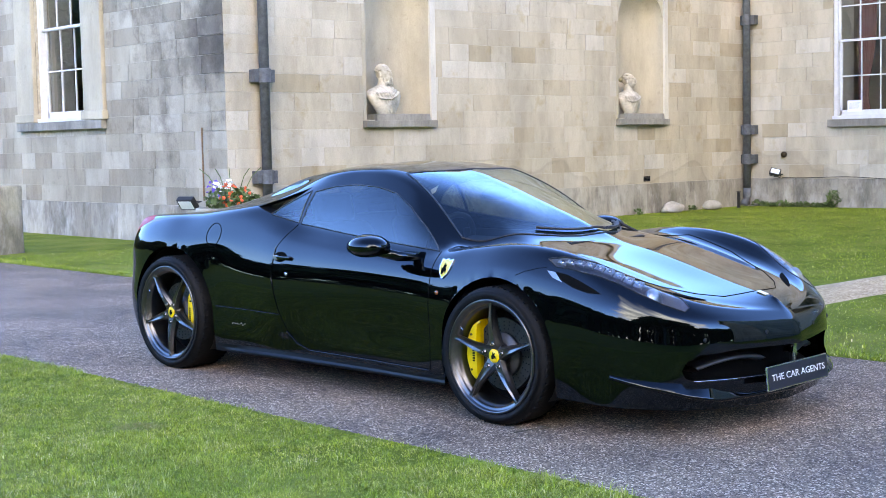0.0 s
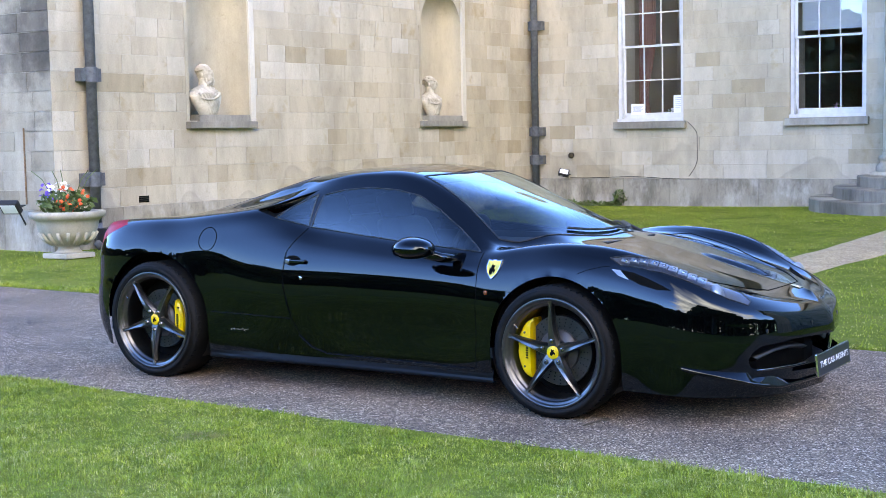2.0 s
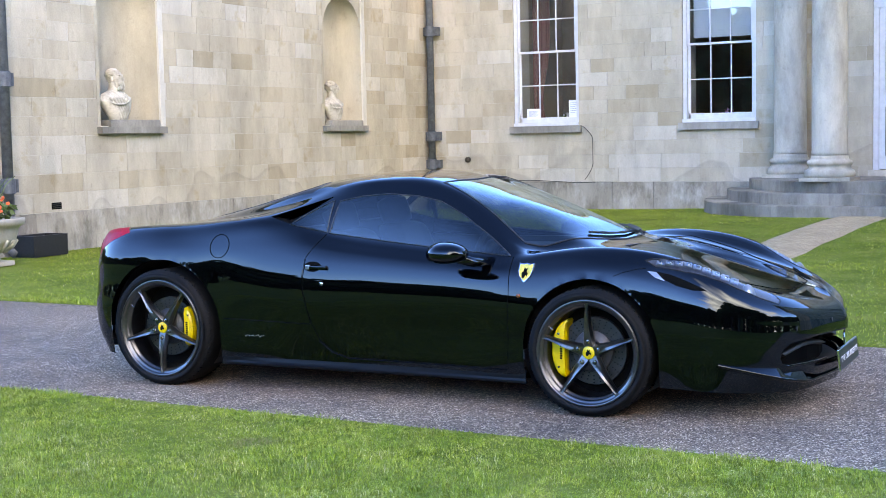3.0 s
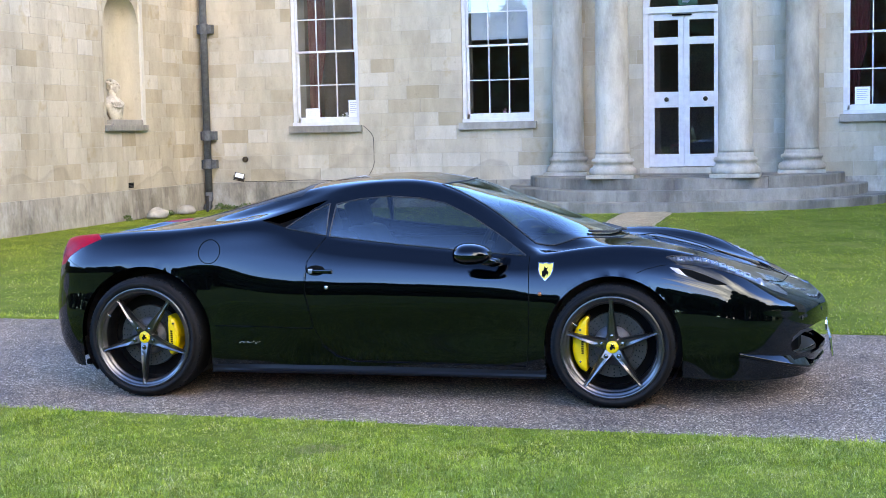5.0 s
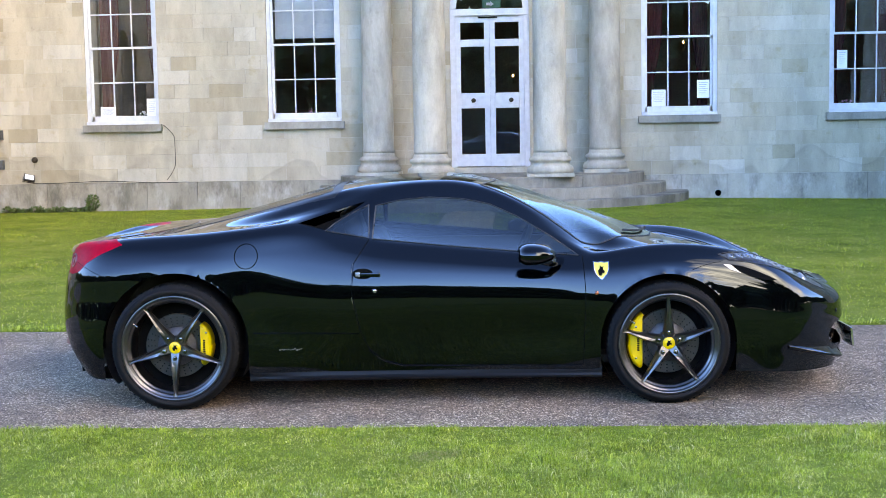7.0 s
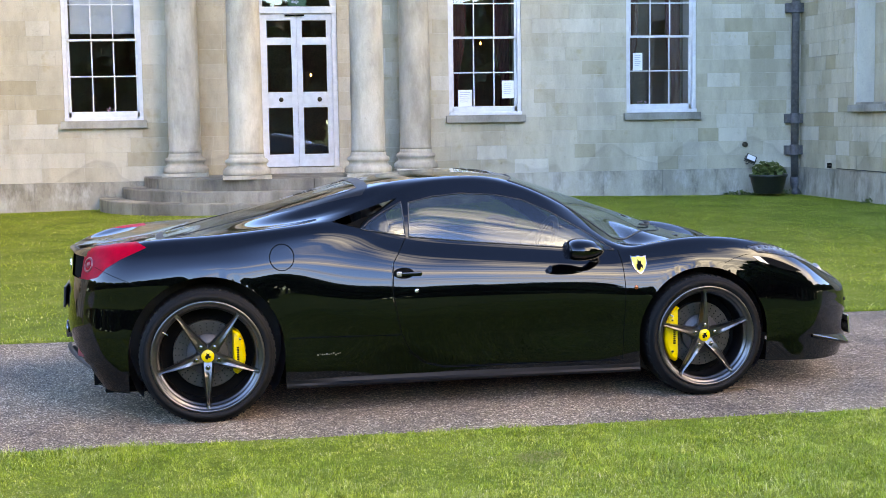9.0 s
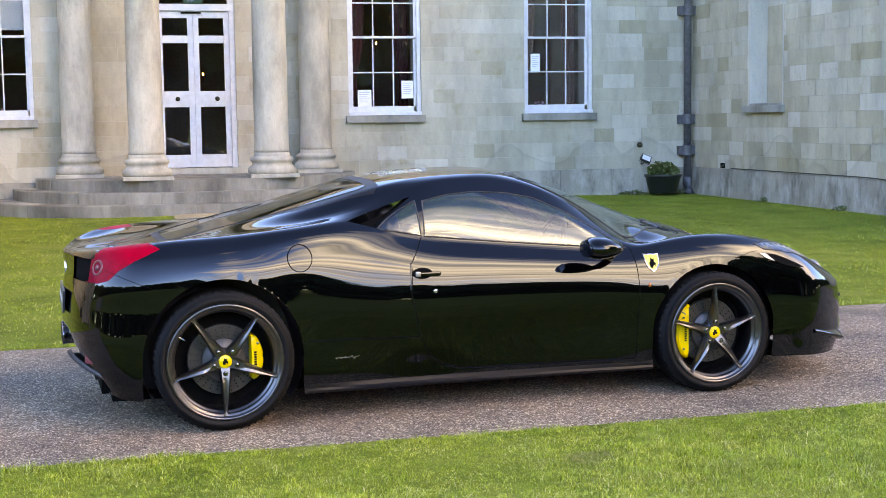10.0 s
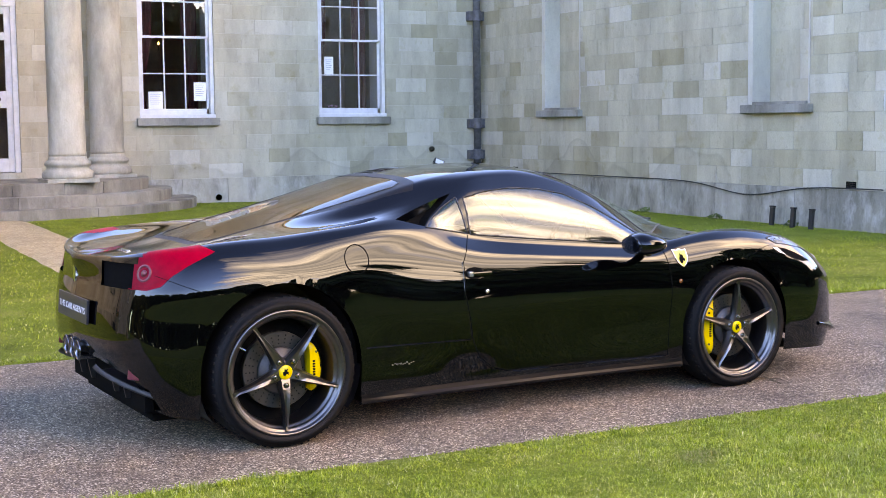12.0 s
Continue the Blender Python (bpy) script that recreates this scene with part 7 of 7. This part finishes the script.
        part("script_stroke", box(-.0040, .0040, -.0006, .0006, -.0022 - .004 * (k % 4 == 0), .0012 + .004 * (k % 5 == 2)), M_led, car, m=Matrix.Translation(q))

# headlamps: housing, diode row, projector
for s, cov in zip((1, -1), head):
    lamp = cov
    bm = bmesh.new()
    top_ = [bm.verts.new(on_top(a, b * s, -.004)) for a, b in HEADLAMP]
    bot_ = [bm.verts.new(on_top(a * .985 + .03, b * s * .985, -.055)) for a, b in HEADLAMP]
    bm.faces.new(bot_)
    for k in range(len(HEADLAMP)):
        j = (k + 1) % len(HEADLAMP)
        bm.faces.new((top_[k], top_[j], bot_[j], bot_[k]))
    part("lamp_housing", bm, simple("lamp_grey_plastic", (0.20, 0.22, 0.26), 0.35, metal=0.5, var=0.2), lamp)
    for k in range(9):
        t = k / 8
        q = on_top(1.675 + .335 * t, s * (.738 - .105 * t - .020 * t * t), -.010)
        led = bmesh.new()
        add_box(led, -.0205, .0205, -.015 - .010 * t, .015 + .010 * t, -.008, .006, .005)
        cell = part("led_cell", led, M_led, lamp, m=Matrix.Translation(q) @ pose(0, 0, 0, -28 * s, 14, -16 * s))
        part("led_eye", lathe([(.011, .004), (.011, .008), (.001, .011)], 12, "z", m=pose(.002, 0, 0)), M_tip, cell, smooth=True)
    q = on_top(2.085, s * .600, -.026)
    part("projector", lathe([(.044, -.02), (.046, .004), (.040, .010), (.030, .016), (.002, .024)], 28, "x", m=Matrix.Translation(q) @ pose(0, 0, 0, 0, -20, 0)), M_led, lamp, smooth=True)
    duct = bmesh.new()
    duct.faces.new([duct.verts.new(on_side(a, b, s, .002)) for a, b in ((1.665, .742), (1.73, .730), (1.80, .705), (1.87, .675), (1.915, .652), (1.85, .655), (1.77, .676), (1.70, .708))])
    part("wing_duct", duct, M_dark, car)
    duct = bmesh.new()
    duct.faces.new([duct.verts.new(on_side(a, b, s, .0025)) for a, b in ((1.62, .745), (1.665, .740), (1.70, .708), (1.715, .697), (1.66, .715))])
    part("corner_marker_lens", duct, M_led, lamp)
    duct = bmesh.new()
    duct.faces.new([duct.verts.new(on_top(a, b * s, .0015)) for a, b in ((2.06, .505), (2.13, .445), (2.185, .37), (2.19, .345), (2.13, .395), (2.07, .46))])
    part("nose_vent", duct, M_dark, car)

# front: intake with slats, winglet, sensors, splitter, plate
front_x = lambda y: float(np.interp(abs(y), [0, .2, .42, .62, .72], [2.33, 2.31, 2.22, 2.08, 1.98]))
ys_ = np.linspace(-.70, .70, 29)
# near-black wall behind the mouth carries the shade of its depth
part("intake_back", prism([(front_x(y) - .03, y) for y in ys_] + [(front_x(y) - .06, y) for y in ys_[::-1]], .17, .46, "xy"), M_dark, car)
part("intake_floor", prism([(front_x(y) + .05, y * .94) for y in ys_] + [(1.95, .55), (1.95, -.55)], .205, .235, "xy"), M_black, car)
for s in (-1, 1):
    for k in range(9):
        y = .17 + k * .045
        part("intake_slat", tube([(2.25 - .25 * y, s * y, .275), (2.22 - .25 * y, s * (y + .03), .39)], .005, 5), M_black, car)
    bm = bmesh.new()
    rows_ = []
    for k in range(15):
        t = k / 14
        y = .14 + .34 * t
        x = 2.375 - .62 * y * y
        z = .335 + .03 * math.sin(t * 3.0) - .03 * t
        rows_.append([bm.verts.new((x - .12, s * y, z + .02)), bm.verts.new((x - .03, s * y, z + .012)), bm.verts.new((x, s * y, z)), bm.verts.new((x - .03, s * y, z - .014)), bm.verts.new((x - .12, s * y, z - .01))])
    for u, v in zip(rows_, rows_[1:]):
        for j in range(4):
            bm.faces.new((u[j], u[j + 1], v[j + 1], v[j]))
    part("winglet", bm, M_black, car, smooth=True)
    part("intake_trim", tube([(2.385 - .62 * y * y, s * y, .258 + .004 * y) for y in np.linspace(.16, .60, 20)], .0045, 6), M_tip, car, smooth=True)
    for y, z in ((.52, .452), (.20, .462)):
        hit = SHELL.ray_cast(Vector((3.5, s * y, z)), Vector((-1, 0, 0)))
        if hit[0]:
            part("parking_sensor", lathe([(.011, -.003), (.011, .002), (.001, .003)], 16, "x", m=Matrix.Translation(hit[0])), M_black, car)
bm = bmesh.new()
rows_ = []
for k in range(81):
    ph = math.radians(-72 + 144 * k / 80)
    far = abs(math.degrees(ph))
    z = .186 + .105 * max(0, (far - 36) / 36) ** 1.2
    wing = max(0, min((72 - far) / 22, (far - 24) / 16, 1)) ** 1.3
    nv = Vector((math.cos(ph), math.sin(ph), 0))
    hit_lo = SHELL.ray_cast(Vector((1.72, 0, z)) + nv * 2, -nv)
    hit_up = SHELL.ray_cast(Vector((1.72, 0, min(z + .012 + .040 * wing, .244 if far < 50 else 1))) + nv * 2, -nv)
    if not hit_lo[0] or not hit_up[0]:
        continue
    p, u = hit_lo[0], hit_up[0]
    rows_.append([bm.verts.new(u - nv * .004), bm.verts.new(p + nv * (.010 + .028 * wing) + Vector((0, 0, .008))), bm.verts.new(p + nv * (.012 + .030 * wing)), bm.verts.new(p + nv * (.006 + .02 * wing) - Vector((0, 0, .010))), bm.verts.new(p - nv * .02 - Vector((0, 0, .014)))])
for u, v in zip(rows_, rows_[1:]):
    for j in range(4):
        bm.faces.new((u[j], u[j + 1], v[j + 1], v[j]))
part("front_splitter", bm, M_paint, car, smooth=True)
pf = part("front_plate", box(-.006, .006, -.26, .26, -.056, .056, .004), M_chrome, car, "dark dealer plate on the nose", m=pose(2.452, -.02, .262, 0, -6, 0))
part("plate_face", box(.0062, .0075, -.254, .254, -.050, .050), M_plate, pf)
writing("plate_writing", "THE CAR AGENTS", .048, M_paper, pf, pose(.0085, 0, 0, 90, 0, 90) @ Matrix.Diagonal((1.18, .86, 1, 1)), "white capital letters")
horse = [(-.012, -.045), (.004, -.04), (.002, -.01), (.016, -.03), (.020, -.015), (.010, .004), (.016, .022), (.006, .042), (-.008, .046), (-.004, .02), (-.016, .012), (-.02, -.01), (-.008, -.01)]
part("nose_emblem", prism(horse, 2.430, 2.440, "yz"), M_chrome, car, "small chrome emblem", m=pose(0, -.02, .362))
bt = on_top(2.26, 0, .001)
# badge enamel paled: the sky's reflection on it is in the colour
part("bonnet_badge", prism([(-.024, -.016), (.024, -.016), (.024, .016), (-.024, .016)], 0, .003, "xy"), simple("enamel_with_glare", (0.72, 0.66, 0.46), 0.25, var=0.05, coat=0.5), car, m=Matrix.Translation(bt) @ pose(0, 0, 0, 0, 17, 0))

# wipers and scuttle
part("scuttle", prism([(1.30, -.30), (1.37, -.30), (1.41, 0), (1.37, .30), (1.30, .30), (1.34, 0)], .80, .832, "xy"), M_black, car)
part("wiper", tube([tuple(on_top(1.335 - 0.45 * (y / .58) ** 2 - .035 - .10 * max(0, .1 - y), y, .012)) for y in np.linspace(.42, -.30, 18)], .007, 6), M_black, car)
part("wiper_arm", tube([(1.235, .42, .835)] + [tuple(on_top(1.335 - 0.45 * (y / .58) ** 2 - .020, y, .020)) for y in np.linspace(.36, .06, 8)], .009, 6), M_black, car)

# tail: lamp inner rings, lip, panel, plate, exhausts, diffuser
for s, tl in zip((1, -1), tail):
    hit = SHELL.ray_cast(Vector((-4, s * .655, .808)), Vector((1, 0, 0)))
    c, cn = hit[0], hit[1]
    cn = cn if cn.x < 0 else -cn
    turn = Vector((-1, 0, 0)).rotation_difference(cn).to_matrix().to_4x4()
    part("lamp_ring", lathe([(.040, .002), (.039, -.002), (.030, -.003), (.028, .001)], 28, "x", cap=False, m=Matrix.Translation(c) @ turn), M_red_dark, tl, smooth=True)
    part("reversing_lamp", lathe([(.016, .001), (.015, -.003), (.001, -.004)], 20, "x", m=Matrix.Translation(c) @ turn), M_red_dark, tl, smooth=True)
    part("rear_fog_lamp", box(-.012, .012, -.035, .035, -.055, .055, .008), M_red_dark, car, "small red reflector", m=pose(-1.945, s * .628, .392, 0, 8, -s * 32))
    bm = bmesh.new()
    rows_ = []
    for k in range(13):
        t = k / 12
        y = .30 + .38 * t
        x = -2.03 + .19 * t ** 1.6
        rows_.append([bm.verts.new((x, s * y, .368 - .11 * t)), bm.verts.new((x - .02, s * y, .355 - .11 * t)), bm.verts.new((x, s * y, .342 - .11 * t)), bm.verts.new((x + .14, s * y, .345 - .11 * t))])
    for u, v in zip(rows_, rows_[1:]):
        for j in range(3):
            bm.faces.new((u[j], u[j + 1], v[j + 1], v[j]))
    part("diffuser_blade", bm, M_black, car, smooth=True)
    for y in (.20, .38):
        part("diffuser_fin", prism([(-1.94, .31), (-1.92, .215), (-1.6, .17), (-1.6, .31)], s * y - .008, s * y + .008), M_black, car)
# near-black board behind the fins, shade of the hollow in its colour
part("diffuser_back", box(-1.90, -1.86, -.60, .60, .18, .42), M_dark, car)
for y in (-.102, 0.0, .102):
    ex = part("exhaust_pipe", lathe([(.045, .16), (.045, -.015), (.049, -.022), (.044, -.027), (.040, -.015), (.040, .15)], 28, "x", cap=False, m=pose(-2.040, y, .408)), M_tip, car, "polished exhaust tip", smooth=True)
    part("exhaust_bore", lathe([(.0402, .03), (.001, .03)], 24, "x", m=pose(-2.040, y, .408)), M_dark, ex)
rear_x = lambda z: SHELL.ray_cast(Vector((-4, 0.01, z)), Vector((1, 0, 0)))[0].x
pr = part("rear_plate", box(-.006, .006, -.26, .26, -.056, .056, .004), M_plate, car, "dark dealer plate on the tail", m=pose(rear_x(.60) + .004, -.03, .605, 0, 4, 0))
writing("plate_writing", "THE CAR AGENTS", .048, M_paper, pr, pose(-.0075, 0, 0, 90, 0, -90) @ Matrix.Diagonal((1.18, .86, 1, 1)), "white capital letters")
part("tail_emblem", prism(horse, -.005, .006, "yz"), M_chrome, car, "chrome emblem", m=pose(rear_x(.765), 0, .765) @ Matrix.Diagonal((1, 1.3, 1.5, 1)))
for k in range(6):
    q = on_top(-1.80, .06 - .026 * k, .002)
    part("tail_letter", box(-.010, .010, -.008, .008, -.001, .003), M_chrome, car, m=Matrix.Translation(q))

# cabin
part("cabin_floor", box(-.55, 1.15, -.62, .62, .20, .24), M_leather, car)
part("bulkhead", box(-.58, -.52, -.60, .60, .20, .92, .02), M_leather, car)
part("engine_block", box(-1.45, -.62, -.32, .32, .45, .80, .04), simple("engine_black", (0.02, 0.02, 0.022), 0.5, var=0.3), car)
part("engine_cover", box(-1.2, -.75, -.26, -.06, .80, .87, .02), M_red_dark, car)
part("engine_cover", box(-1.2, -.75, .06, .26, .80, .87, .02), M_red_dark, car)
dash = bmesh.new()
rows_ = []
for k in range(15):
    y = -.60 + 1.2 * k / 14
    hump = .05 * math.exp(-((y + .33) / .16) ** 2)
    rows_.append([dash.verts.new((1.15, y, .80)), dash.verts.new((.95, y, .815 + hump * .6)), dash.verts.new((.74, y, .80 + hump)), dash.verts.new((.66, y, .74)), dash.verts.new((.72, y, .55))])
for u, v in zip(rows_, rows_[1:]):
    for j in range(4):
        dash.faces.new((u[j], u[j + 1], v[j + 1], v[j]))
part("dashboard", dash, M_leather, car, smooth=True)
for s in (-1, 1):
    part("door_card", box(-.30, .86, min(s * .66, s * .69), max(s * .66, s * .69), .25, .80, .01), M_leather, car)
    st = part("seat_cushion", box(-.18, .34, s * .33 - .23, s * .33 + .23, .24, .42, .06), M_leather, car, smooth=True)
    bk = bmesh.new()
    add_box(bk, -.09, .09, -.24, .24, 0, .50, .06)
    for v in bk.verts:
        v.co.x -= v.co.z * .42
        v.co.y *= 1 - .25 * max(0, v.co.z - .3) / .2
    part("seat_back", bk, M_leather, st, smooth=True, m=pose(-.14, s * .33, .40))
    hr = box(-.06, .05, -.13, .13, 0, .17, .04)
    part("head_rest", hr, M_leather, st, smooth=True, m=pose(-.36, s * .33, .89, 0, -18, 0))
sw = part("steering_wheel", lathe([(.165 + .016 * math.cos(a), .016 * math.sin(a)) for a in np.linspace(0, 2 * math.pi, 11)], 32, "x", cap=False, m=pose(.56, -.33, .80, 0, 22, 0)), M_leather, car, smooth=True)
part("wheel_boss", lathe([(.055, .02), (.05, -.02), (.002, -.025)], 20, "x", m=pose(.57, -.33, .80, 0, 22, 0)), M_leather, sw, smooth=True)
im = bmesh.new()
bmesh.ops.create_uvsphere(im, u_segments=20, v_segments=12, radius=1)
for v in im.verts:
    v.co = Vector((v.co.x * .02, v.co.y * .12, v.co.z * .035))
part("inner_mirror", im, M_black, car, smooth=True, m=pose(.60, 0, 1.05))
